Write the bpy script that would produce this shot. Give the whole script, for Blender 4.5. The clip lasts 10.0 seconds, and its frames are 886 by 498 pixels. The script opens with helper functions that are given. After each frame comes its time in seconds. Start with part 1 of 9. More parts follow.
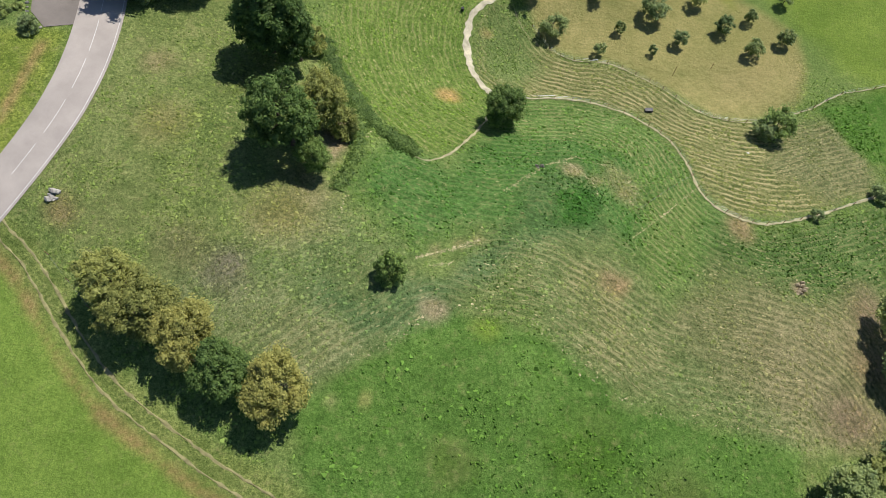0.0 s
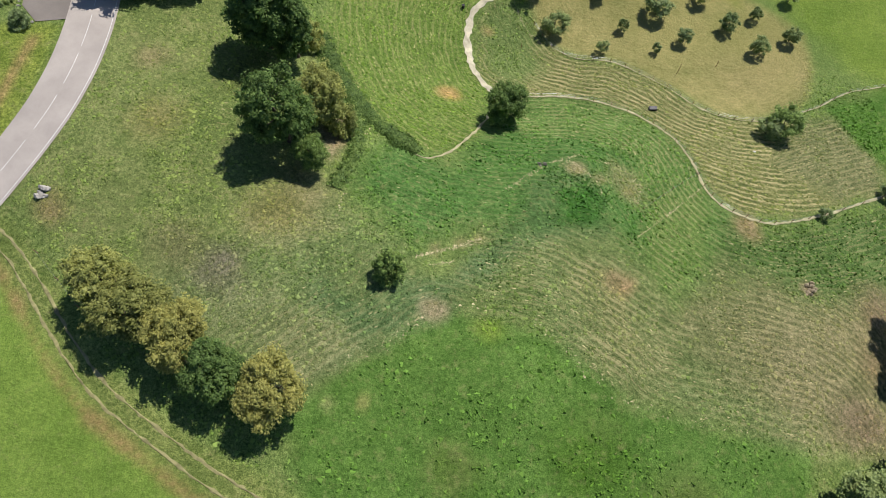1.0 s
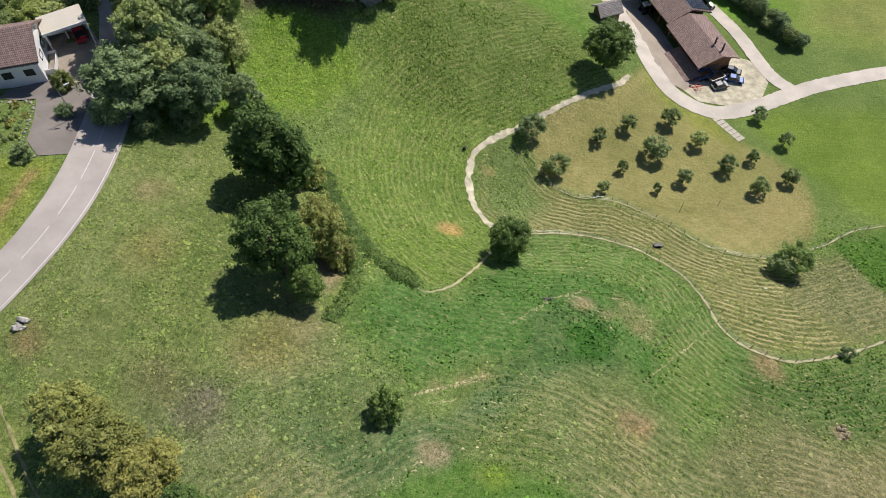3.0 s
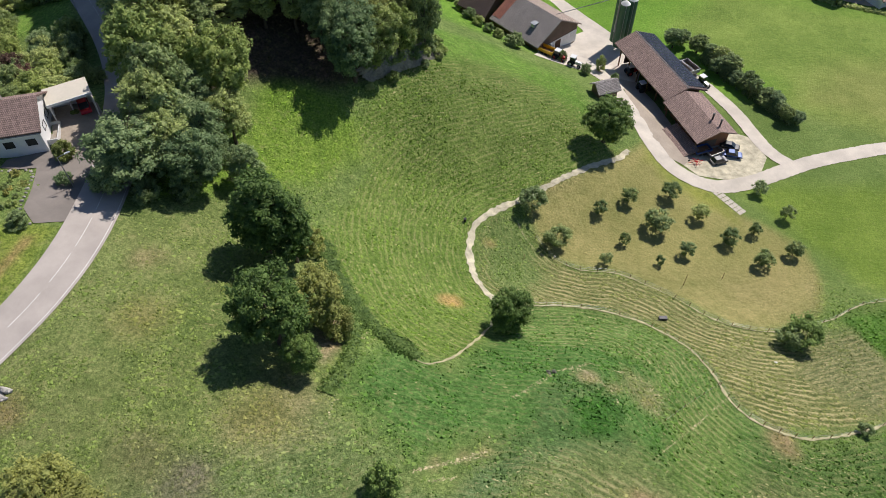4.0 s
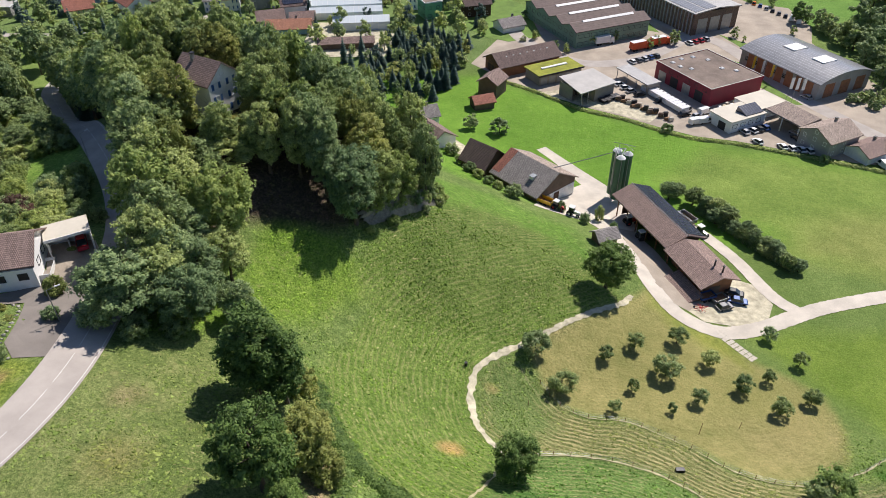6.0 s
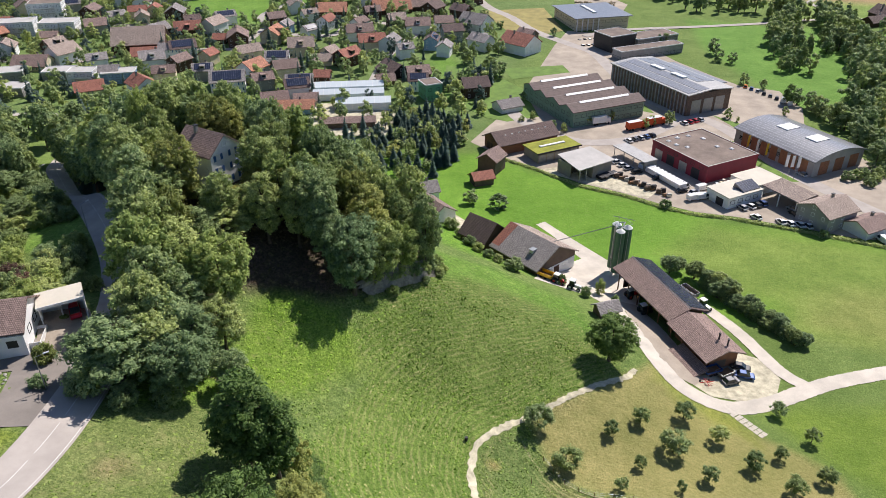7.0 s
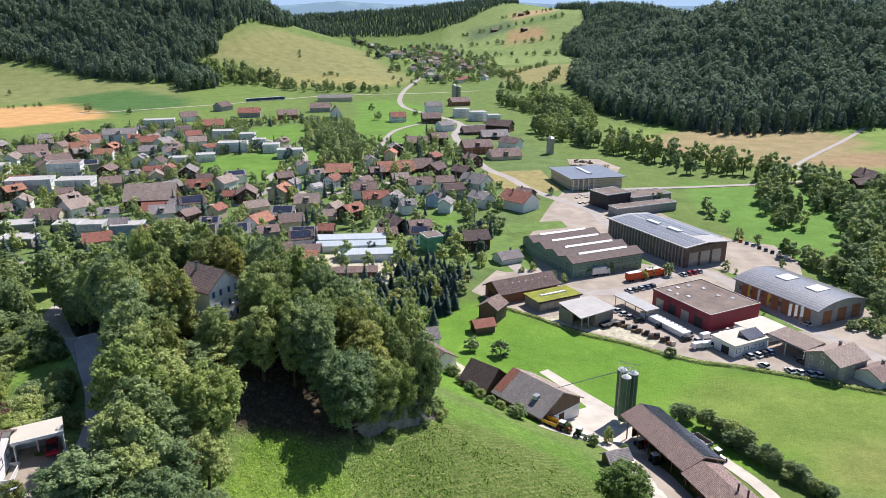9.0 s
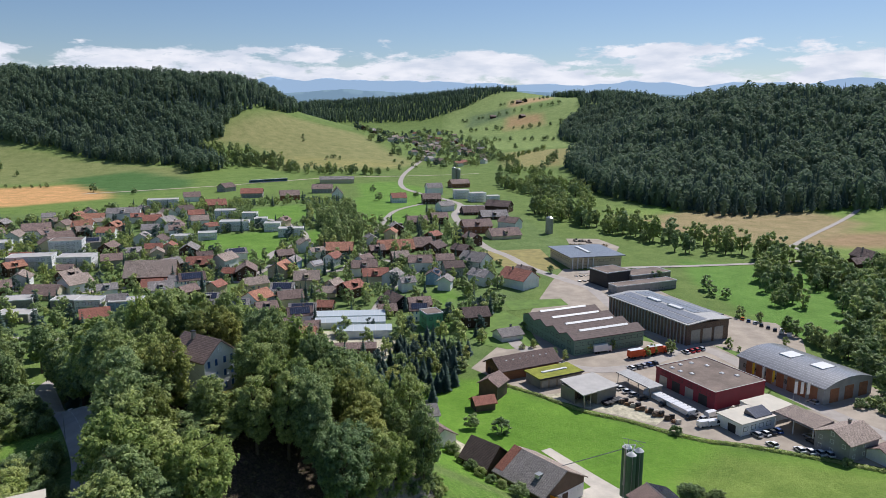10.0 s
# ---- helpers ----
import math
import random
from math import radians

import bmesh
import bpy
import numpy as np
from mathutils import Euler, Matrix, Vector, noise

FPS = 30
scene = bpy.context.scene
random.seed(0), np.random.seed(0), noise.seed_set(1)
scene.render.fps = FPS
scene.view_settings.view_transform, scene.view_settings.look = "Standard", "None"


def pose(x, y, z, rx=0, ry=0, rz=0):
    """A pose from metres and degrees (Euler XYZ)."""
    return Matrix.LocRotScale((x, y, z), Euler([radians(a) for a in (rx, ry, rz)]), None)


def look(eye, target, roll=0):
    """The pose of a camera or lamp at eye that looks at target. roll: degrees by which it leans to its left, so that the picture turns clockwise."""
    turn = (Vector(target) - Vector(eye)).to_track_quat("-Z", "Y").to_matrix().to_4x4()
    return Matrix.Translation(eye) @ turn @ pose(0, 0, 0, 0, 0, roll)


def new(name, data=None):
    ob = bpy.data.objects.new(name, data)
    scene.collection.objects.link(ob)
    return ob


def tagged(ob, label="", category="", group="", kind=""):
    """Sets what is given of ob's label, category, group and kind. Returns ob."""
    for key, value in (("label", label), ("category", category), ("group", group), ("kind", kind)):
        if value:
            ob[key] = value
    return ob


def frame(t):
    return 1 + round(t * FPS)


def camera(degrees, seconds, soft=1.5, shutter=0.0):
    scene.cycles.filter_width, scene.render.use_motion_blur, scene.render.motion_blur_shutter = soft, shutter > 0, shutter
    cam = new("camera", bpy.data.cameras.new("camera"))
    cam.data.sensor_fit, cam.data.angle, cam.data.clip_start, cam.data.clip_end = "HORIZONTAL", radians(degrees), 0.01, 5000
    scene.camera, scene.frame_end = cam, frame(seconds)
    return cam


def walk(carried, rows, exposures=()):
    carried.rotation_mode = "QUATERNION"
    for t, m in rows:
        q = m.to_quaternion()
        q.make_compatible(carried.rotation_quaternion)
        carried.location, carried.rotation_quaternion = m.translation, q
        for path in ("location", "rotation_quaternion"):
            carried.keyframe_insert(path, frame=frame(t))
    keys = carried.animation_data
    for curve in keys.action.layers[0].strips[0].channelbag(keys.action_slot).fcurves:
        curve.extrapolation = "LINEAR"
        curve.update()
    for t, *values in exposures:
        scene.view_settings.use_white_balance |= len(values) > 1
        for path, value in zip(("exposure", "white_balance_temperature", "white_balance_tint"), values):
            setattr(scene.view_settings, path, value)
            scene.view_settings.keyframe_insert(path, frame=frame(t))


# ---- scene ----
cam = camera(63.80, 10.0, soft=0.85)
# the drone sinks straight down while it tilts up: seconds, place, tilt, roll, yaw
ROWS = [
    (0.0, 0.00, 0.00, 110.00, 20.57, 0.41, 0.00),
    (0.5, -0.00, 0.02, 108.66, 20.58, 0.43, -0.00),
    (1.0, -0.00, 0.04, 107.32, 21.03, 0.45, 0.01),
    (1.5, -0.01, 0.05, 105.98, 24.41, 0.47, 0.06),
    (2.0, -0.01, 0.07, 104.64, 26.70, 0.51, 0.04),
    (2.5, -0.01, 0.09, 103.30, 29.81, 0.54, 0.07),
    (4.0, -0.02, 0.14, 99.28, 39.62, 0.46, 0.27),
    (4.5, -0.02, 0.16, 97.94, 42.86, 0.45, 0.30),
    (5.0, -0.02, 0.18, 96.60, 46.10, 0.38, 0.40),
    (5.5, -0.03, 0.20, 95.26, 49.35, 0.33, 0.46),
    (7.0, -0.03, 0.25, 91.24, 59.19, 0.17, 0.53),
    (7.5, -0.04, 0.27, 89.90, 62.40, 0.14, 0.58),
    (8.0, -0.04, 0.28, 88.56, 65.64, 0.08, 0.61),
    (8.5, -0.04, 0.30, 87.22, 68.89, 0.03, 0.65),
    (9.0, -0.04, 0.32, 85.88, 72.14, -0.06, 0.69),
    (9.5, -0.05, 0.34, 84.54, 75.46, -0.13, 0.69),
    (10.0, -0.05, 0.36, 83.20, 78.75, -0.23, 0.71),
]
walk(cam, [(t, pose(x, y, z, tilt, roll, yaw)) for t, x, y, z, tilt, roll, yaw in ROWS],
     ((0.0, 0.06, 6480, 12), (2.5, 0.06, 6520, 14), (4.5, 0.11, 6520, 15), (5.5, 0.21, 6560, 15), (7.0, 0.34, 6500, 16), (9.0, 0.45, 6250, 17), (9.5, 0.20, 6230, 14), (10.0, -0.03, 6150, 14)))

# ---------------------------------------------------------------- light
SUN_AZ, SUN_EL = 38.0, 50.0          # degrees: to the right of straight ahead; above the horizon
world = bpy.data.worlds.new("sky")
scene.world = world
world.use_nodes = True
wn, wl = world.node_tree.nodes, world.node_tree.links
wn.clear()
w_out, w_bg, w_sky = wn.new("ShaderNodeOutputWorld"), wn.new("ShaderNodeBackground"), wn.new("ShaderNodeTexSky")
w_sky.sky_type, w_sky.sun_disc = "NISHITA", False
w_sky.sun_elevation, w_sky.sun_rotation = radians(SUN_EL), radians(SUN_AZ)
w_sky.altitude, w_sky.air_density, w_sky.dust_density, w_sky.ozone_density = 600, 1.0, 0.45, 4.5
w_bg.inputs["Strength"].default_value = 0.082
# fair-weather cumulus low over the horizon
w_tc, w_map, w_noise, w_sep = wn.new("ShaderNodeTexCoord"), wn.new("ShaderNodeMapping"), wn.new("ShaderNodeTexNoise"), wn.new("ShaderNodeSeparateXYZ")
w_map.inputs["Scale"].default_value = (6.0, 6.0, 20.0)
w_noise.inputs["Scale"].default_value, w_noise.inputs["Detail"].default_value, w_noise.inputs["Roughness"].default_value = 1.6, 10.0, 0.6
w_band, w_cov, w_mul, w_mix = wn.new("ShaderNodeValToRGB"), wn.new("ShaderNodeMath"), wn.new("ShaderNodeValToRGB"), wn.new("ShaderNodeMixRGB")
w_band.color_ramp.elements[0].position, w_band.color_ramp.elements[0].color = 0.0, (1, 1, 1, 1)
w_band.color_ramp.elements[1].position, w_band.color_ramp.elements[1].color = 0.16, (0, 0, 0, 1)
w_e = w_band.color_ramp.elements.new(0.070)
w_e.color = (0.8, 0.8, 0.8, 1)
w_e = w_band.color_ramp.elements.new(0.105)
w_e.color = (0.22, 0.22, 0.22, 1)
w_cov.operation = "ADD"
w_mul.color_ramp.elements[0].position, w_mul.color_ramp.elements[1].position = 0.93, 1.0
w_scale = wn.new("ShaderNodeMath")
w_scale.operation, w_scale.inputs[1].default_value = "MULTIPLY", 0.605
w_soft, w_tone = wn.new("ShaderNodeTexNoise"), wn.new("ShaderNodeValToRGB")     # grey bellies and white heads
w_soft.inputs["Scale"].default_value, w_soft.inputs["Detail"].default_value = 3.4, 6.0
w_tone.color_ramp.elements[0].position, w_tone.color_ramp.elements[0].color = 0.36, (8.2, 8.8, 9.6, 1)
w_tone.color_ramp.elements[1].position, w_tone.color_ramp.elements[1].color = 0.62, (10.8, 10.9, 11.1, 1)
wl.new(w_map.outputs[0], w_soft.inputs["Vector"])
wl.new(w_soft.outputs[0], w_tone.inputs[0])
wl.new(w_tone.outputs[0], w_mix.inputs["Color2"])
for a, b in ((w_tc.outputs["Generated"], w_map.inputs["Vector"]), (w_map.outputs[0], w_noise.inputs["Vector"]), (w_tc.outputs["Generated"], w_sep.inputs[0]),
             (w_sep.outputs["Z"], w_band.inputs[0]), (w_band.outputs[0], w_scale.inputs[0]), (w_scale.outputs[0], w_cov.inputs[0]), (w_noise.outputs[0], w_cov.inputs[1]),
             (w_cov.outputs[0], w_mul.inputs[0]), (w_mul.outputs[0], w_mix.inputs["Fac"]), (w_sky.outputs[0], w_mix.inputs["Color1"]),
             (w_mix.outputs[0], w_bg.inputs["Color"]), (w_bg.outputs[0], w_out.inputs["Surface"])):
    wl.new(a, b)
sun = new("sun", bpy.data.lights.new("sun", "SUN"))
sun.data.energy, sun.data.angle, sun.data.color = 4.6, radians(0.55), (1.0, 0.955, 0.88)
_az, _el = radians(SUN_AZ), radians(SUN_EL)
sun.matrix_world = look((0, 0, 300), Vector((0, 0, 300)) - Vector((math.sin(_az) * math.cos(_el), math.cos(_az) * math.cos(_el), math.sin(_el))))
scene.view_settings.exposure = 0.0


# ---------------------------------------------------------------- materials
def lin(r, g, b, k=0.8):
    """Base colour from how a sunlit surface looks (0-255), scaled to its reflectance."""
    f = lambda c: (c / 12.92 if c <= 0.04045 else ((c + 0.055) / 1.055) ** 2.4)
    return tuple(k * f(c / 255) for c in (r, g, b))


MATS = {}


def shader(name):
    m = bpy.data.materials.new(name)
    m.use_nodes = True
    MATS[name] = m
    n, l = m.node_tree.nodes, m.node_tree.links
    return m, n, l, n["Principled BSDF"]


def noise_node(n, l, scale, detail=5.0, rough=0.6, vec=None):
    t = n.new("ShaderNodeTexNoise")
    t.inputs["Scale"].default_value, t.inputs["Detail"].default_value, t.inputs["Roughness"].default_value = scale, detail, rough
    if vec is not None:
        l.new(vec, t.inputs["Vector"])
    return t


def ramp(n, l, fac, lo, hi, c0, c1):
    r = n.new("ShaderNodeValToRGB")
    r.color_ramp.elements[0].position, r.color_ramp.elements[1].position = lo, hi
    r.color_ramp.elements[0].color, r.color_ramp.elements[1].color = (*c0, 1), (*c1, 1)
    l.new(fac, r.inputs[0])
    return r.outputs[0]


def mixc(n, l, kind, fac, a, b):
    m = n.new("ShaderNodeMixRGB")
    m.blend_type = kind
    for key, v in (("Fac", fac), ("Color1", a), ("Color2", b)):
        if isinstance(v, (int, float)):
            m.inputs[key].default_value = v
        elif isinstance(v, tuple):
            m.inputs[key].default_value = (*v, 1)
        else:
            l.new(v, m.inputs[key])
    return m.outputs[0]


def plain(name, color, rough=0.8, metal=0.0, vary=0.25, big=0.4, fine=6.0, bump=0.02, per_object=0.0):
    """A surface with stains at one scale and grain at another."""
    m, n, l, p = shader(name)
    tc = n.new("ShaderNodeTexCoord")
    v = tc.outputs["Object"]
    n1, n2 = noise_node(n, l, big, 5, 0.6, v), noise_node(n, l, fine, 6, 0.65, v)
    lo, hi = tuple(c * (1 - vary) for c in color), tuple(min(1, c * (1 + vary * 0.7)) for c in color)
    c = ramp(n, l, n1.outputs[0], 0.3, 0.7, lo, hi)
    c = mixc(n, l, "MULTIPLY", 0.8, c, ramp(n, l, n2.outputs[0], 0.25, 0.75, (1 - vary,) * 3, (1, 1, 1)))
    if per_object:
        oi = n.new("ShaderNodeObjectInfo")
        c = mixc(n, l, "MULTIPLY", 1.0, c, ramp(n, l, oi.outputs["Random"], 0, 1, (1 - per_object,) * 3, (1, 1, 1)))
    l.new(c, p.inputs["Base Color"])
    p.inputs["Roughness"].default_value, p.inputs["Metallic"].default_value = rough, metal
    if bump:
        b = n.new("ShaderNodeBump")
        b.inputs["Distance"].default_value = bump
        b.inputs["Strength"].default_value = 0.6
        l.new(n2.outputs[0], b.inputs["Height"])
        l.new(b.outputs[0], p.inputs["Normal"])
    return m


def tiled(name, color, course=0.36, width=0.3, vary=0.35, rough=0.85):
    """Clay tiles: courses that step down the roof (object's z) and joints along the ridge, weathered in patches."""
    m, n, l, p = shader(name)
    tc = n.new("ShaderNodeTexCoord")
    v = tc.outputs["Object"]
    br = n.new("ShaderNodeTexBrick")
    sx = n.new("ShaderNodeSeparateXYZ")
    cb = n.new("ShaderNodeCombineXYZ")
    ad = n.new("ShaderNodeMath")
    ad.operation = "ADD"
    l.new(v, sx.inputs[0])
    l.new(sx.outputs["X"], cb.inputs["X"])
    l.new(sx.outputs["Y"], ad.inputs[0])
    ad.inputs[1].default_value = 0.0
    l.new(ad.outputs[0], cb.inputs["Y"])
    l.new(cb.outputs[0], br.inputs["Vector"])
    br.inputs["Scale"].default_value, br.inputs["Brick Width"].default_value, br.inputs["Row Height"].default_value = 1.0, width, course * 0.8
    br.inputs["Mortar Size"].default_value, br.inputs["Mortar Smooth"].default_value = 0.035, 0.4
    br.inputs["Color1"].default_value = (*tuple(c * (1 - vary * 0.5) for c in color), 1)
    br.inputs["Color2"].default_value = (*tuple(min(1, c * (1 + vary * 0.5)) for c in color), 1)
    br.inputs["Mortar"].default_value = (*tuple(c * 0.35 for c in color), 1)
    n1, n2 = noise_node(n, l, 0.5, 5, 0.65, v), noise_node(n, l, 5, 5, 0.6, v)
    c = mixc(n, l, "MULTIPLY", 0.9, br.outputs["Color"], ramp(n, l, n1.outputs[0], 0.3, 0.72, (1 - vary,) * 3, (1, 1, 1)))
    c = mixc(n, l, "MULTIPLY", 0.6, c, ramp(n, l, n2.outputs[0], 0.3, 0.7, (1 - vary,) * 3, (1, 1, 1)))
    oi = n.new("ShaderNodeObjectInfo")
    c = mixc(n, l, "MULTIPLY", 1.0, c, ramp(n, l, oi.outputs["Random"], 0, 1, (0.86,) * 3, (1.14,) * 3))
    l.new(c, p.inputs["Base Color"])
    p.inputs["Roughness"].default_value = rough
    b = n.new("ShaderNodeBump")
    b.inputs["Distance"].default_value, b.inputs["Strength"].default_value = 0.05, 0.8
    l.new(br.outputs["Fac"], b.inputs["Height"])
    b.invert = True
    l.new(b.outputs[0], p.inputs["Normal"])
    return m


def foliage(name, color, color2, rough=0.6, shift=0.36):
    """Leaves: each clump its own shade, the whole tree another, with light shining through a little."""
    m, n, l, p = shader(name)
    geo, oi, tc = n.new("ShaderNodeNewGeometry"), n.new("ShaderNodeObjectInfo"), n.new("ShaderNodeTexCoord")
    big = noise_node(n, l, 0.35, 3, 0.5, tc.outputs["Object"])
    c = ramp(n, l, geo.outputs["Random Per Island"], 0.0, 1.0, color, color2)
    c = mixc(n, l, "MULTIPLY", 0.85, c, ramp(n, l, big.outputs[0], 0.3, 0.7, (0.7, 0.74, 0.66), (1.15, 1.1, 1.0)))
    c = mixc(n, l, "MULTIPLY", 1.0, c, ramp(n, l, oi.outputs["Random"], 0, 1, (1 - shift, 1 - shift * 0.85, 1 - shift), (1.2, 1.12, 1.06)))
    l.new(c, p.inputs["Base Color"])
    p.inputs["Roughness"].default_value = rough
    p.inputs["Specular IOR Level"].default_value = 0.3
    tr = n.new("ShaderNodeBsdfTranslucent")
    l.new(c, tr.inputs["Color"])
    mx = n.new("ShaderNodeMixShader")
    mx.inputs[0].default_value = 0.42
    l.new(p.outputs[0], mx.inputs[1])
    l.new(tr.outputs[0], mx.inputs[2])
    l.new(mx.outputs[0], n["Material Output"].inputs["Surface"])
    return m


def striped(name, c0, c1, axis="X", period=0.5, edge=0.12, rough=0.5, metal=0.0, coat=0.0):
    """Panels or boards: bands along one axis of the object, with thin dark joints."""
    m, n, l, p = shader(name)
    tc = n.new("ShaderNodeTexCoord")
    sx, ml, fr = n.new("ShaderNodeSeparateXYZ"), n.new("ShaderNodeMath"), n.new("ShaderNodeMath")
    ml.operation, fr.operation = "DIVIDE", "FRACT"
    ml.inputs[1].default_value = period
    l.new(tc.outputs["Object"], sx.inputs[0])
    l.new(sx.outputs[axis], ml.inputs[0])
    l.new(ml.outputs[0], fr.inputs[0])
    r = n.new("ShaderNodeValToRGB")
    r.color_ramp.interpolation = "CONSTANT"
    r.color_ramp.elements[0].position, r.color_ramp.elements[0].color = 0.0, (*c1, 1)
    r.color_ramp.elements[1].position, r.color_ramp.elements[1].color = edge, (*c0, 1)
    l.new(fr.outputs[0], r.inputs[0])
    nz = noise_node(n, l, 0.6, 5, 0.6, tc.outputs["Object"])
    c = mixc(n, l, "MULTIPLY", 0.8, r.outputs[0], ramp(n, l, nz.outputs[0], 0.3, 0.7, (0.68,) * 3, (1.05,) * 3))
    l.new(c, p.inputs["Base Color"])
    p.inputs["Roughness"].default_value, p.inputs["Metallic"].default_value, p.inputs["Coat Weight"].default_value = rough, metal, coat
    return m


ASPHALT = plain("asphalt", lin(190, 181, 172, 0.82), 0.9, vary=0.14, big=0.25, fine=9, bump=0.01)
DARK_ASPHALT = plain("dark_asphalt", lin(146, 138, 130, 0.8), 0.9, vary=0.2, big=0.2, fine=7, bump=0.01)
CONCRETE = plain("concrete_paving", lin(226, 216, 200, 0.8), 0.9, vary=0.2, big=0.18, fine=5, bump=0.01)
GRAVEL = plain("gravel", lin(222, 213, 184, 0.84), 0.95, vary=0.4, big=0.6, fine=5, bump=0.06)
YARD = plain("yard_paving", lin(194, 180, 162, 0.8), 0.92, vary=0.25, big=0.12, fine=3, bump=0.01)
RUT = plain("worn_track_earth", lin(176, 170, 118, 0.8), 0.95, vary=0.45, big=0.9, fine=3, bump=0.05)
EARTH = plain("bare_earth", lin(184, 168, 136, 0.78), 0.95, vary=0.35, big=0.8, fine=5, bump=0.06)
HAYPATH = plain("trodden_dry_grass", lin(200, 192, 150, 0.8), 0.95, vary=0.4, big=0.7, fine=4, bump=0.05)
PAINT_WHITE = plain("white_road_paint", lin(232, 230, 226, 0.8), 0.7, vary=0.2, big=2, fine=12, bump=0)
PLASTER = plain("white_plaster", lin(244, 244, 243, 0.93), 0.85, vary=0.08, big=0.4, fine=7, bump=0.01)
CREAM = plain("cream_plaster", lin(224, 210, 178, 0.85), 0.85, vary=0.1, big=0.4, fine=7, bump=0.01)
GREYWALL = plain("grey_render", lin(170, 168, 165, 0.85), 0.85, vary=0.15, big=0.4, fine=7, bump=0.01)
BLUEWALL = plain("pale_blue_render", lin(150, 185, 210, 0.85), 0.8, vary=0.1, big=0.4, fine=7, bump=0.01)
GREENWALL = plain("grey_green_cladding", lin(128, 160, 140, 0.8), 0.6, vary=0.12, big=0.4, fine=5, bump=0.01)
REDWALL = plain("crimson_cladding", lin(150, 42, 62, 0.85), 0.55, vary=0.15, big=0.3, fine=5, bump=0.01)
CONCWALL = plain("concrete_wall", lin(165, 158, 148, 0.8), 0.9, vary=0.2, big=0.3, fine=4, bump=0.02)
WOOD_DARK = striped("dark_boards", lin(96, 70, 55, 0.8), lin(50, 36, 28, 0.8), "X", 0.22, 0.14, 0.85)
WOOD_GREY = striped("weathered_boards", lin(128, 108, 92, 0.8), lin(70, 58, 50, 0.8), "X", 0.22, 0.14, 0.85)
WOOD_ORANGE = striped("larch_boards", lin(172, 116, 82, 0.8), lin(112, 72, 48, 0.8), "X", 0.25, 0.12, 0.75)
TIMBER = plain("timber", lin(150, 112, 78, 0.8), 0.8, vary=0.3, big=1, fine=12, bump=0.01)
BROWN_TILE = tiled("brown_tiles", lin(172, 146, 136, 0.95))
GREY_TILE = tiled("grey_tiles", lin(178, 170, 166, 0.98))
DARK_TILE = tiled("dark_tiles", lin(134, 112, 106, 0.9))
RED_TILE = tiled("red_tiles", lin(192, 126, 106, 0.95))
ORANGE_TILE = tiled("orange_tiles", lin(222, 156, 126, 0.95))
BEIGE_TILE = tiled("pale_brown_tiles", lin(194, 174, 160, 0.98))
FIBRE = striped("fibre_cement_sheets", lin(132, 116, 110, 0.8), lin(96, 84, 80, 0.8), "Y", 1.1, 0.06, 0.9)
SHEET = striped("sheet_metal", lin(196, 194, 190, 0.75), lin(150, 150, 150, 0.7), "X", 1.0, 0.06, 0.45, 0.25)
SOLAR = striped("solar_modules", lin(62, 68, 88, 0.7), lin(128, 132, 144, 0.7), "X", 1.0, 0.07, 0.18, 0.0, 0.6)
SOLAR_PALE = striped("pale_solar_roof", lin(146, 147, 150, 0.75), lin(196, 197, 198, 0.75), "X", 1.3, 0.1, 0.35, 0.0, 0.4)
ROOF_GRAVEL = plain("gravel_roof", lin(150, 134, 122, 0.8), 0.95, vary=0.35, big=0.15, fine=2.0, bump=0.03)
ROOF_GREEN = plain("sedum_roof", lin(164, 168, 62, 0.8), 0.95, vary=0.35, big=0.25, fine=2.0, bump=0.05)
ROOF_FLAT = plain("pale_flat_roof", lin(206, 202, 196, 0.8), 0.8, vary=0.15, big=0.2, fine=3.0, bump=0.0)
CREAM_ROOF = plain("cream_flat_roof", lin(226, 218, 200, 0.82), 0.8, vary=0.1, big=0.2, fine=3.0, bump=0.0)
WHITE = plain("white_metal", lin(238, 238, 236, 0.86), 0.4, vary=0.06, big=0.5, fine=5, bump=0)
GREY_METAL = plain("galvanised_steel", lin(176, 180, 182, 0.75), 0.4, 0.6, vary=0.15, big=0.8, fine=8, bump=0)
GREEN_METAL = plain("green_enamel", lin(74, 120, 88, 0.8), 0.6, 0.0, vary=0.2, big=0.4, fine=4, bump=0)
DARK_METAL = plain("dark_metal", lin(60, 60, 64, 0.8), 0.5, 0.3, vary=0.2, big=0.8, fine=8, bump=0)
RUBBER = plain("rubber", (0.02, 0.02, 0.02), 0.9, vary=0.2, bump=0)
BARK = plain("bark", lin(112, 98, 84, 0.75), 0.95, vary=0.4, big=1.5, fine=9, bump=0.05)
ROCK = plain("sandstone_cliff", lin(164, 158, 144, 0.75), 0.95, vary=0.55, big=0.4, fine=2.5, bump=0.25)
ROCK_PALE = plain("pale_boulder_stone", lin(206, 200, 190, 0.8), 0.9, vary=0.4, big=1.2, fine=5, bump=0.06)
BLUE_SHUTTER = plain("blue_shutters", lin(70, 110, 165, 0.8), 0.6, vary=0.15)
CANVAS_ORANGE = plain("orange_tarpaulin", lin(228, 88, 30, 0.85), 0.6, vary=0.12)
RED_PAINT = plain("red_machine_paint", lin(205, 45, 40, 0.85), 0.4, vary=0.12, bump=0)
YELLOW_PAINT = plain("yellow_paint", lin(240, 190, 40, 0.85), 0.4, vary=0.12, bump=0)
GLASS_DARK, _n, _l, _p = shader("window_glass")
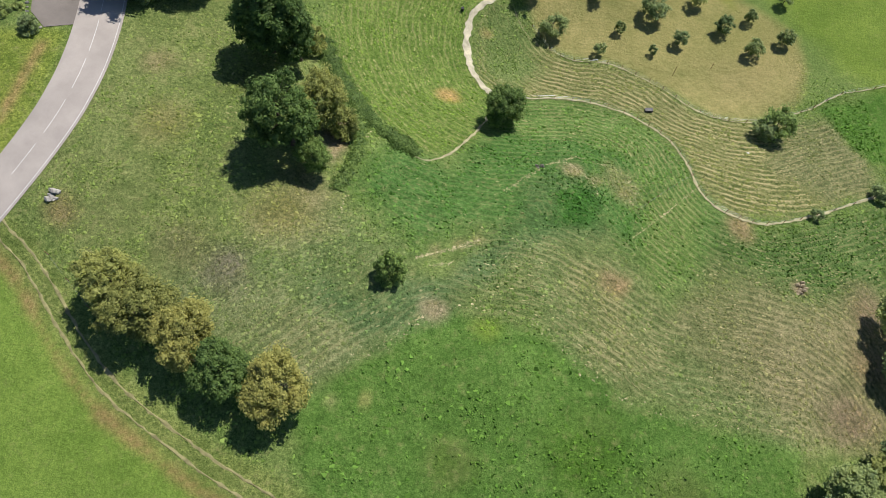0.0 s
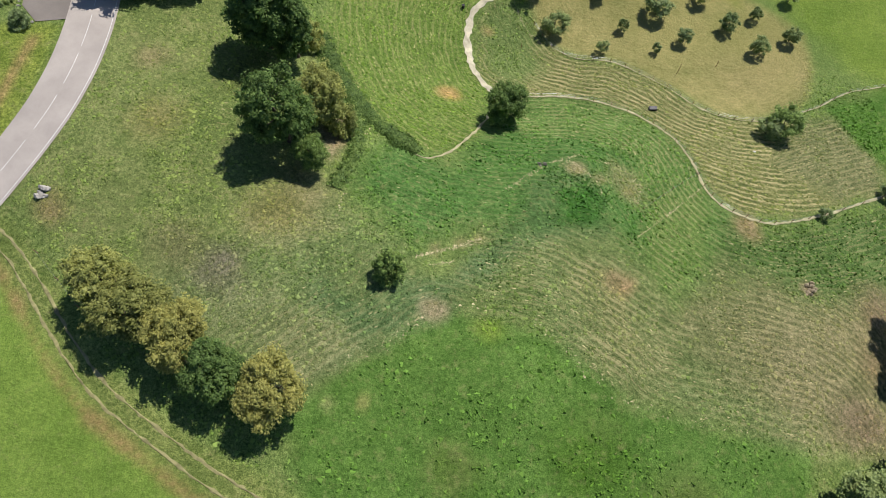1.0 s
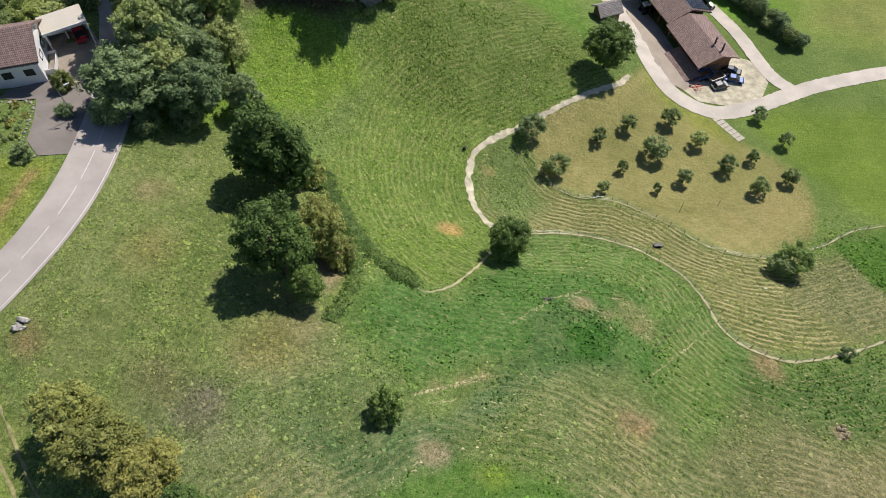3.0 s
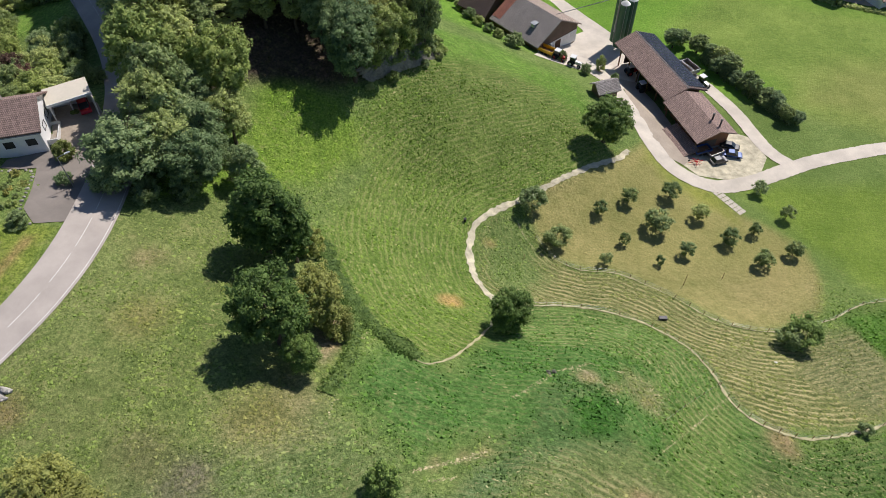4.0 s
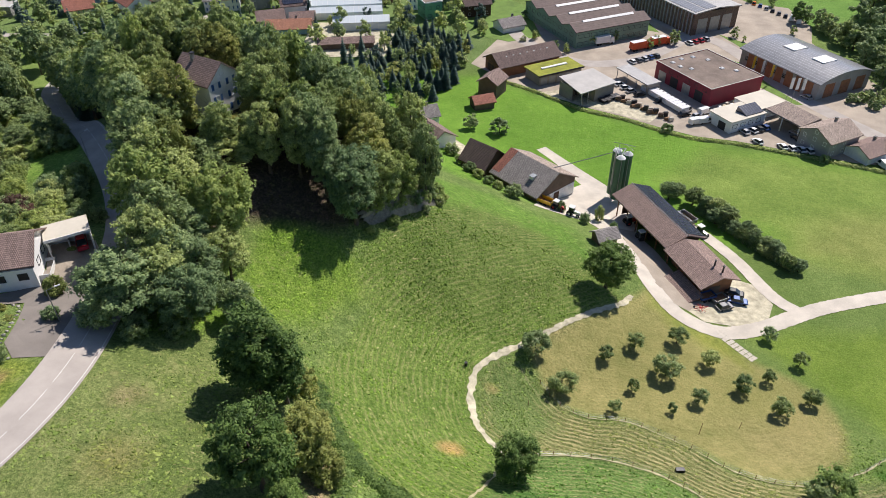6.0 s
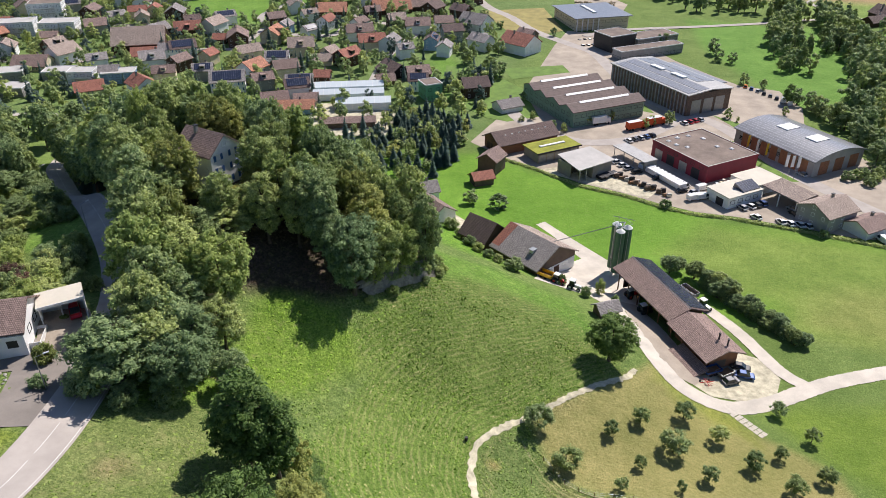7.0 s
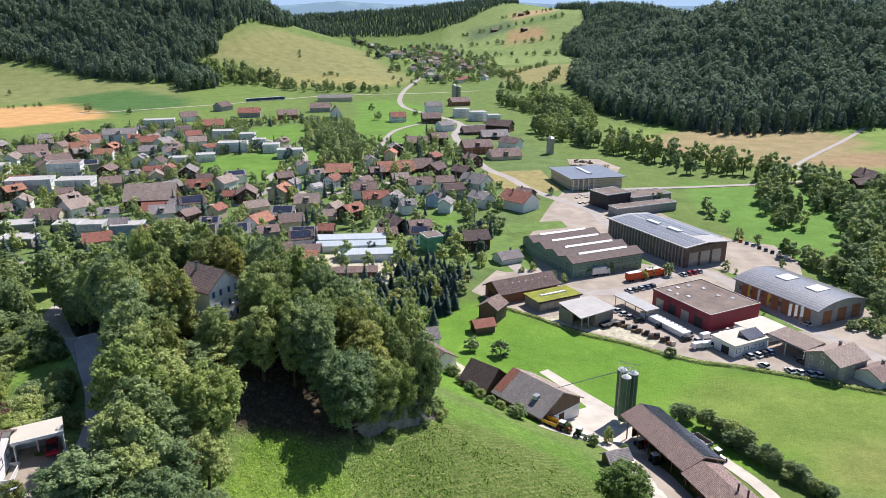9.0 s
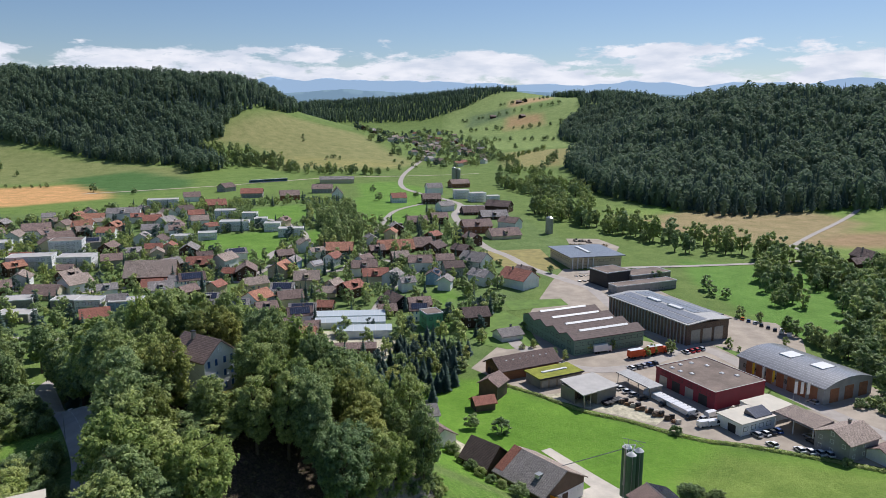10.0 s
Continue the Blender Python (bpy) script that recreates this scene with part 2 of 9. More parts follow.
_p.inputs["Base Color"].default_value, _p.inputs["Roughness"].default_value = (0.02, 0.026, 0.032, 1), 0.08
GLASS_PALE, _n, _l, _p = shader("greenhouse_glass")
_p.inputs["Base Color"].default_value, _p.inputs["Roughness"].default_value = (0.62, 0.68, 0.7, 1), 0.15
CARS = {k: plain("car_" + k, c, 0.3, 0.15, vary=0.05, bump=0) for k, c in
        dict(white=(0.8, 0.8, 0.8), silver=(0.45, 0.46, 0.48), black=(0.015, 0.016, 0.018), blue=(0.03, 0.08, 0.25), red=(0.45, 0.02, 0.03), grey=(0.12, 0.12, 0.13), orange=(0.7, 0.16, 0.02)).items()}
LAWN = plain("mown_lawn", lin(118, 150, 66, 0.8), 0.95, vary=0.25, big=0.3, fine=2.5, bump=0.05)
DRY_LAWN = plain("dry_playing_field", lin(174, 162, 98, 0.8), 0.95, vary=0.25, big=0.2, fine=2.0, bump=0.04)
LEAF = dict(
    mid=foliage("leaves_mid_green", lin(114, 130, 84, 1.5), lin(168, 180, 122, 1.5)),
    dark=foliage("leaves_dark_green", lin(98, 118, 82, 1.5), lin(148, 164, 116, 1.5)),
    blue=foliage("leaves_grey_green", lin(104, 128, 92, 1.36), lin(158, 176, 130, 1.36)),
    light=foliage("leaves_light_green", lin(122, 144, 84, 1.25), lin(172, 186, 116, 1.25)),
    gold=foliage("leaves_straw_gold", lin(132, 136, 76, 1.2), lin(188, 186, 114, 1.2)),
    rust=foliage("leaves_turning_rust", lin(120, 130, 76, 1.35), lin(164, 170, 104, 1.35)),
    fruit=foliage("leaves_fruit_tree", lin(88, 110, 70, 1.3), lin(144, 162, 108, 1.3)),
    # fir and far wood: distance haze mixed into the leaf colour, bluer and more even
    fir=foliage("fir_needles_haze_blue", lin(76, 98, 98, 1.15), lin(94, 116, 112, 1.15), 0.8),
    wood=foliage("leaves_far_wood_haze_blue", lin(94, 116, 102, 1.15), lin(120, 140, 116, 1.15), 0.8),
    deep=foliage("leaves_deep_green", lin(78, 106, 56, 1.25), lin(132, 158, 90, 1.25)),
    wine=foliage("leaves_copper", lin(86, 66, 64, 1.25), lin(128, 102, 92, 1.25)),
)


# ---------------------------------------------------------------- the lie of the land
# soft swells, 33 m apart, that shape the near hillside on top of its long brow
SWELLS = np.array([
    (1.3, 0.4, 0.6, 1.5, 1.4, -2.1, -2.4, -1.1, 0.2),
    (3.2, 0.4, 0.2, 1.6, 2.1, -6.2, -3.8, -0.9, 2.6),
    (-0.6, -0.3, -1.0, -3.3, -0.1, 1.2, 3.4, 1.0, 3.8),
    (-4.4, -0.4, 0.5, 4.7, 1.8, 7.2, 1.5, -1.4, 0.8),
    (7.8, 4.5, -0.2, -1.6, -13.9, -3.8, 0.0, 1.5, -1.2),
    (-7.0, -13.0, 1.7, 13.6, 12.1, 7.2, -2.2, 2.0, -0.6),
    (1.8, 8.8, 12.6, 9.9, -3.2, -2.7, -1.1, 1.0, -0.8),
])
SWELL_X, SWELL_Y = np.meshgrid(np.arange(-130, 131, 32.5), np.arange(-45, 186, 33.0))
FLOOR = -16.0
# far hills: centre, half-widths, height
HILLS = [
    (-800, 1500, 300, 209, 148), (540, 1900, 130, 190, 62), (60, 2850, 700, 210, 118), (330, 2650, 250, 330, 62),
    (480, 1180, 165, 235, 112), (560, 2300, 300, 260, 100), (-900, 2600, 500, 300, 40),
]


def hill(i, x, y):
    cx, cy, sx, sy, h = HILLS[i]
    dx = x - cx
    if i == 4:                       # the wooded ridge runs on to the right
        dx = np.minimum(dx, 0)
    if i == 2:                       # long tail to the left, short to the right
        dx = np.where(dx > 0, dx * 2.4, dx)
    if i == 0:                       # wooded brow on the left, then a meadow shoulder that runs out to the right
        along = np.interp(x, (-2600, -900, -450, -405, -317, -240, -163, -90, -40, 60), (168, 158, 148, 132, 87, 66, 46, 22, 9, 0))
        return along * np.exp(-0.5 * ((y - cy) / sy) ** 2)
    return h * np.exp(-0.5 * (dx / sx) ** 2 - 0.5 * ((y - cy) / sy) ** 2)


def land(x, y):
    """Height of the ground, for numbers or arrays."""
    x, y = np.asarray(x, float), np.asarray(y, float)
    u = -((x + 110) * 0.62 + (y - 150) * 0.785)
    z = FLOOR + 44 / (1 + np.exp(np.clip(-u / 20, -60, 60)))
    near = (np.abs(x) < 300) & (y < 360) & (y > -220)
    if np.any(near):
        xs, ys = x[near], y[near]
        add = np.zeros(xs.shape)
        for a, cx, cy in zip(SWELLS.ravel(), SWELL_X.ravel(), SWELL_Y.ravel()):
            add += a * np.exp(-((xs - cx) ** 2 + (ys - cy) ** 2) / 1800.0)
        z = z.copy()
        z[near] += add
    for i in range(len(HILLS)):
        z = z + hill(i, x, y)
    # the knoll's top, under the house among the trees
    z = z + 5.6 * np.exp(-((x + 48) ** 2 + (y - 139) ** 2) / 230.0)
    z = z + 6.0 * np.exp(-((x + 67) ** 2 + (y - 161) ** 2) / 340.0)
    # the sunk forecourt of the white house
    z = z - 1.5 * np.exp(-((x + 69) ** 2 + (y - 80.5) ** 2) / 70.0)
    z = z + 2.0 * np.exp(-((x + 64.5) ** 2 + (y - 93.5) ** 2) / 40.0)
    # the old village stands on a low rise
    z = z + 7 * np.exp(-0.5 * ((x + 60) / 150) ** 2 - 0.5 * ((y - 640) / 130) ** 2)
    return z


def at(x, y, dz=0.0):
    return Vector((x, y, float(land(np.array([x]), np.array([y]))[0]) + dz))


def dist_line(px, py, line):
    """Distance to a bent line, and how far along it, for arrays of points."""
    best, along, run = np.full(px.shape, 1e9), np.zeros(px.shape), 0.0
    for (ax, ay), (bx, by) in zip(line[:-1], line[1:]):
        dx, dy = bx - ax, by - ay
        n = math.hypot(dx, dy)
        t = np.clip(((px - ax) * dx + (py - ay) * dy) / (n * n), 0, 1)
        d = np.hypot(px - ax - t * dx, py - ay - t * dy)
        along = np.where(d < best, run + t * n, along)
        best = np.minimum(best, d)
        run += n
    return best, along


def inside(px, py, poly):
    """Signed distance to a polygon: positive inside."""
    odd = np.zeros(px.shape, bool)
    for (ax, ay), (bx, by) in zip(poly, poly[1:] + poly[:1]):
        cross = (ay > py) != (by > py)
        xs = ax + (py - ay) / np.where(by == ay, 1e-9, by - ay) * (bx - ax)
        odd ^= cross & (px < xs)
    d, _ = dist_line(px, py, poly + poly[:1])
    return np.where(odd, d, -d)


def smooth_line(line, step=1.0):
    """A bent line rounded into a curve with a point every step metres."""
    p = np.array(line, float)
    p = np.vstack([2 * p[0] - p[1], p, 2 * p[-1] - p[-2]])
    out = []
    for i in range(1, len(p) - 2):
        n = max(2, int(np.linalg.norm(p[i + 1] - p[i]) / step))
        for k in range(n):
            t = k / n
            out.append(0.5 * (2 * p[i] + (p[i + 1] - p[i - 1]) * t + (2 * p[i - 1] - 5 * p[i] + 4 * p[i + 1] - p[i + 2]) * t * t + (3 * p[i] - p[i - 1] - 3 * p[i + 1] + p[i + 2]) * t ** 3))
    out.append(p[-2])
    return np.array(out)


# paths and edges on the hillside
PATH_FARM = [(40, 119), (37.3, 115.8), (29.6, 111.3), (23.0, 106.6), (15.4, 100.9), (9.4, 96.8), (5.4, 92.6), (3.9, 88.0), (3.8, 83.5), (4.4, 78.9), (6.3, 74.5), (8.8, 71.2)]
PATH_LOW = [(8.3, 70.5), (6.6, 63.7), (3.7, 58.0), (0.3, 52.9), (-2.8, 50.7), (-5.0, 51.2)]
PATH_HILL = [(8.8, 71.2), (14.0, 71.6), (19.8, 72.5), (26.5, 71.8), (32.3, 69.2), (36.2, 65.8), (39.1, 61.4), (40.5, 55.6), (40.8, 50.2), (42.5, 46.4), (46.2, 44.3), (51.0, 43.7), (58.0, 45.7), (65.7, 48.7), (75.2, 52.7), (95, 60)]
ORCHARD_EDGE = [(15.5, 98.5), (17.0, 91.5), (20.1, 86.3), (24.9, 83.8), (31.5, 83.4), (36.6, 80.5), (41.3, 76.7), (45.1, 72.1), (49.2, 69.3), (55.4, 68.4), (63.9, 70.7), (70.4, 73.6), (77.3, 77.6), (84.8, 79.5), (100, 84)]
BROW = [(-19.5, 12.5), (-13.2, 17.5), (-6.5, 21.3), (-2.4, 24.8), (4.1, 23.2), (10.7, 23.1), (18.5, 17.8), (24.2, 13.7), (33.3, 11.5), (46, 9.0)]
HEDGE = [(-21.5, 77.0), (-19.2, 70.5), (-16.0, 65.0), (-12.7, 59.6), (-8.1, 55.0), (-4.5, 51.9)]
TRACK = [(-59.5, 36.5), (-56.5, 33.6), (-53.5, 30.9), (-50.0, 26.6), (-46.4, 21.7), (-42.7, 17.2), (-38.6, 13.2), (-31.8, 8.4), (-24.8, 4.0), (-18, 0.2), (-6, -7), (20, -24)]
ROAD = [(-76, 8), (-66, 26), (-58.2, 40.5), (-54.3, 49.8), (-52.6, 57.0), (-52.0, 64.0), (-52.2, 72.0), (-53.4, 84.0), (-55.8, 96.0), (-59.2, 106.0), (-64.3, 117), (-73.2, 131.8), (-86.8, 151.8), (-105, 177), (-126, 209), (-137, 227), (-139, 246), (-128, 266), (-104, 284)]

# ---- one sheet of ground out to the horizon
def stretched(lo, hi, step, reach_lo, reach_hi, grow=1.034):
    mid = list(np.arange(lo, hi + 0.01, step))
    s, v = step, hi
    while v < reach_hi:
        s *= grow
        v += s
        mid.append(v)
    s, v = step, lo
    while v > reach_lo:
        s *= grow
        v -= s
        mid.insert(0, v)
    return np.array(mid)


GXS, GYS = stretched(-62, 82, 0.72, -4800, 4800, 1.026), stretched(-4, 126, 0.72, -900, 4800, 1.026)
gx, gy = np.meshgrid(GXS, GYS)
gx, gy = gx.ravel(), gy.ravel()
gz = land(gx, gy)


def value_noise(x, y, scale, seed):
    """Smooth noise between -1 and 1 from a lattice of random numbers."""
    rng = np.random.RandomState(seed)
    tab = rng.rand(256, 256) * 2 - 1
    fx, fy = x / scale, y / scale
    ix, iy = np.floor(fx).astype(int), np.floor(fy).astype(int)
    tx, ty = fx - ix, fy - iy
    tx, ty = tx * tx * (3 - 2 * tx), ty * ty * (3 - 2 * ty)
    g = lambda a, b: tab[a % 256, b % 256]
    return (g(ix, iy) * (1 - tx) + g(ix + 1, iy) * tx) * (1 - ty) + (g(ix, iy + 1) * (1 - tx) + g(ix + 1, iy + 1) * tx) * ty


warp = 0.9 * value_noise(gx, gy, 5.0, 3) + 0.5 * value_noise(gx, gy, 1.9, 4)
grass = np.empty((len(gx), 3))
SUNBURNT = np.array([1.12, 1.0, 1.22])      # late-summer grass: less green than spring's
grass[:] = lin(112, 144, 66) * SUNBURNT
straw = np.zeros(len(gx))
rowd = np.zeros(len(gx))


def zone(poly, color, edge=1.0, rows=None, strength=0.0, wobble=1.0, k=0.8, green=True):
    """Lay a kind of grass over a stretch of the ground; rows: the line that its mown swathes follow."""
    lo, hi = np.min(poly, axis=0) - 12, np.max(poly, axis=0) + 12
    sel = np.where((gx > lo[0]) & (gx < hi[0]) & (gy > lo[1]) & (gy < hi[1]))[0]
    d = inside(gx[sel], gy[sel], poly) + warp[sel] * wobble
    a = np.clip(d / edge * 0.5 + 0.5, 0, 1)[:, None]
    grass[sel] = grass[sel] * (1 - a) + np.array(lin(*color, k)) * (SUNBURNT if green else np.array([0.95, 1.0, 0.9])) * a
    straw[sel] = straw[sel] * (1 - a[:, 0]) + strength * a[:, 0]
    if rows is not None:
        r, _ = dist_line(gx[sel], gy[sel], [tuple(q) for q in smooth_line(rows, 2.0)])
        rowd[sel] = np.where(a[:, 0] > 0.3, r, rowd[sel])


# valley meadows
zone([(-60, 186), (150, 120), (230, 150), (230, 200), (128, 182), (86, 198), (54, 218), (10, 250), (-30, 250)], (112, 164, 52), 3)
zone([(62, 180), (80, 196), (110, 186), (140, 176), (150, 150), (120, 130), (98, 134), (86, 150), (70, 160)], (126, 160, 66), 5)
zone([(84, 142), (120, 124), (150, 128), (170, 150), (130, 160), (100, 158)], (138, 158, 76), 6)
zone([(62, 112), (160, 112), (160, 40), (100, 66), (80, 84), (72, 96)], (116, 150, 54), 3)
# hillside
zone([(-140, -60), (-100, 40), (-59, 36), (-46, 21), (-38, 12.5), (-24, 3.5), (0, -12), (30, -40)], (122, 160, 62), 1)
zone([(-57, 36), (-52, 58), (-49, 76), (-30, 84), (-20, 74), (-16, 62), (-14, 44), (-22, 24), (-40, 24)], (118, 144, 70), 2, None, 0.12)
zone([(-47, 76), (-22, 92), (-14, 104), (-22, 110), (-34, 112), (-36, 92), (-48, 80)], (118, 158, 54), 2)
zone([(-38, 24), (-16, 40), (-6, 34), (-4, 26), (-10, 20), (-20, 13), (-30, 20)], (114, 142, 74), 3, BROW, 0.14)
zone([(-14, 44), (-8, 54), (0, 50), (8, 60), (10, 70), (26, 70), (36, 63), (39, 52), (44, 43), (36, 30), (20, 34), (4, 38), (-4, 34)], (84, 132, 54), 2.5, PATH_HILL, 0.14)
zone([(4, 37), (22, 40), (30, 32), (38, 18), (48, 10), (34, 12), (24, 14), (18, 18), (10, 23.5), (-2, 25)], (110, 138, 68), 2.5, BROW, 0.26)
zone([(42, 44), (52, 42), (75, 50), (92, 56), (95, 30), (60, 27), (46, 26), (38, 34)], (88, 124, 54), 2, PATH_HILL, 0.28)
zone([(38, 34), (60, 30), (70, 20), (60, 8), (47, 9), (36, 14), (28, 26)], (120, 136, 76), 3, BROW, 0.26)
zone([(-19, 12), (-13.2, 17), (-6.5, 21), (-2.4, 24.5), (4.1, 23), (10.7, 22.7), (18.5, 17.4), (24.2, 13.3), (33.3, 11), (46, 8.5), (40, -40), (0, -16), (-14, -2)], (92, 136, 52), 0.9)
zone([(-21, 78), (-16, 65), (-12, 59), (-4.5, 52), (0, 53), (4, 58.5), (7, 66), (8, 71), (4, 79), (3.5, 88), (9, 97), (23, 107), (37, 116), (34, 128), (24, 136), (16, 141), (6, 141), (-4, 132), (-12, 122), (-18, 104), (-14, 98), (-18, 88)], (112, 148, 58), 1.2, PATH_FARM, 0.27)
zone([(-8, 100), (8, 104), (30, 114), (34, 122), (20, 138), (2, 140), (-8, 128), (-12, 114)], (100, 132, 52), 5, PATH_FARM, 0.24)
zone([(-2, 132), (8, 140), (24, 136), (30, 128), (36, 130), (30, 145), (10, 156), (-8, 148)], (104, 150, 52), 2.5)
zone([(10, 72), (16, 72), (20, 73), (27, 72.5), (33, 70), (37, 66), (41, 60), (42, 50), (44, 46), (51, 45), (66, 50), (74, 54), (72, 62), (64, 70), (55, 68), (49, 69), (45, 72), (41, 76.5), (36, 80.5), (31, 83), (25, 83.6), (20, 86), (17, 91), (10, 95), (6, 90), (5, 82), (6, 76)], (126, 142, 74), 1.2, ORCHARD_EDGE, 0.9)
zone([(10, 96), (16, 95), (18, 90), (18, 80), (12, 74), (7, 77), (5, 84), (6, 91)], (108, 138, 66), 2, None, 0.1)
zone([(56, 58), (66, 51), (76, 55), (80, 64), (72, 70), (64, 68)], (116, 132, 74), 2, PATH_HILL, 0.4)
zone([(78, 60), (100, 62), (100, 82), (85, 78), (72, 73)], (84, 130, 44), 1)
zone([(16, 99), (17.5, 91.5), (20.5, 86.8), (25, 84.3), (31.7, 84), (37, 81), (41.8, 77.2), (45.6, 72.7), (49.4, 70), (55.4, 69.2), (63.5, 71.4), (68, 76), (72, 84), (72, 92), (66, 99), (56, 106), (48, 112), (44, 122), (38, 117), (29, 111), (20, 105)], (152, 158, 88), 1.2, ORCHARD_EDGE, 0.08, 0.5)
zone([(52, 74), (62, 74), (68, 82), (68, 92), (60, 86), (50, 84)], (156, 158, 92), 4, [(44, 90), (54, 82), (62, 86), (62, 94), (52, 98)], 0.1)
zone([(44, 117), (48, 110), (56, 104), (60, 100), (58, 108), (50, 112), (46, 124)], (140, 158, 66), 2)
track_c = smooth_line(TRACK, 3.0)
track_t = np.gradient(track_c, axis=0)
track_t /= np.linalg.norm(track_t, axis=1)[:, None]
track_n = np.stack([-track_t[:, 1], track_t[:, 0]], 1)
band = lambda a, b: [tuple(q) for q in track_c + track_n * a] + [tuple(q) for q in (track_c + track_n * b)[::-1]]
zone(band(2.4, -2.0), (124, 150, 68), 0.8, None, 0, 0.6)
zone(band(-2.3, -2.9), (168, 146, 98), 0.6, None, 0, 0.7, green=False)
zone(band(0.35, -0.35), (112, 138, 62), 0.8, None, 0, 0.3)
zone([(-75, 126), (-79, 133), (-84, 142), (-95, 140), (-92, 130), (-84, 124)], (124, 172, 66), 1)
# leaf litter under the knoll's wood, plus the hollow's tree shade painted as dark ground
zone([(-60, 118), (-47, 96), (-40, 107), (-33, 110), (-26, 110.6), (-20, 112.6), (-14, 118), (-6, 127), (-3, 134), (-5, 144), (-12, 157), (-30, 179), (-56, 197), (-90, 217), (-126, 214), (-102, 181), (-86, 160), (-70, 138)], (84, 80, 58), 1.6)
# rank dark grass round the mound and below the lone tree, dry tan slopes beside it
zone([(-20, 20), (-17, 30), (-10.3, 27), (-0.9, 29.4), (5.3, 35.8), (15.4, 40.8), (22, 38.4), (8.2, 32.2), (0.5, 26.4), (-6.5, 20.5), (-13, 16.8), (-17, 14.2)], (98, 132, 70), 1.6, BROW, 0.22, 1.4)
zone([(-26, 22), (-20, 14), (-17, 13.4), (-9, 19.6), (-14, 24), (-20, 26)], (128, 148, 84), 2.4, BROW, 0.25, 1.5)
zone([(6.9, 35.6), (11.8, 46.8), (15, 51), (19, 53.3), (24.2, 51.1), (23.4, 44), (21.3, 39.4), (13.4, 36.8)], (84, 124, 58), 1.4, None, 0.1, 1.4)
# long grass on the mound's steep face, darkened to paint in the face's shade
zone([(16.6, 46.1), (21.7, 47.4), (23.1, 44.4), (20.9, 40.2), (16.1, 39.2)], (62, 112, 38), 1.2, None, 0.0, 1.2)
zone([(9, 34), (17.5, 37.2), (25.1, 33), (26.4, 25.2), (28.7, 19.0), (38.0, 15.0), (49.6, 12.5), (43.8, 10.4), (33.3, 12.0), (24.1, 14.4), (18.5, 18.5), (12.3, 24.9)], (118, 144, 76), 2.4, BROW, 0.34, 1.5)
zone([(18, 33), (24, 31), (26, 24), (29, 17.6), (24, 15), (19.6, 20), (17.4, 27)], (134, 150, 84), 2.6, BROW, 0.6, 1.8)
zone([(39.4, 26.3), (58.1, 29), (72, 33), (66, 11.4), (50.1, 10.4), (42.3, 14.6)], (136, 144, 88), 3.2, BROW, 0.4, 1.8)
zone([(29, 45), (36, 52), (40, 50), (41, 44), (36, 33), (30, 27), (27, 34)], (100, 138, 58), 1.6, PATH_HILL, 0.3, 1.2)
zone([(23, 51), (27, 54.5), (30, 51), (30, 45), (28, 43.5), (25.4, 46)], (122, 142, 78), 1.2, None, 0.2, 1.2)
zone([(-27, 36.5), (-23.6, 41.6), (-17.6, 45.6), (-14.8, 41.0), (-16.8, 36.5), (-20.6, 33.6), (-25, 33.6)], (158, 156, 110), 2.4, None, 0.0, 1.8, green=False)
zone([(-19.4, 56), (-16.4, 60.6), (-13.8, 57.0), (-15.7, 48.7), (-16.9, 45), (-18.6, 50.8)], (176, 160, 126), 0.9, None, 0.0, 1.0, green=False)
zone([(-40, 22), (-34, 30), (-24, 28), (-22, 22), (-28, 20)], (120, 142, 80), 3.0, None, 0.1, 1.8)
zone([(-72, 34), (-60.5, 38), (-57.6, 48), (-56.2, 58), (-56, 66), (-64, 67), (-78, 66)], (128, 156, 58), 1.0)
zone([(-58.0, 64.2), (-59.2, 57.3), (-60.4, 50.2), (-61.4, 50.2), (-60.2, 57.3), (-58.8, 64.2)], (172, 152, 98), 0.6, None, 0, 0.5, green=False)
# mown rows of fresh grass just below the hillside path
zone([(9, 70.4), (14.0, 70.8), (19.8, 71.6), (26, 70.8), (31.8, 68.2), (35.6, 65), (38.3, 61), (39.7, 55.6), (40, 50), (36, 47), (31, 50), (29, 56), (24, 60), (14, 60), (10, 62)], (102, 144, 62), 1.5, PATH_HILL, 0.36, 1.0)
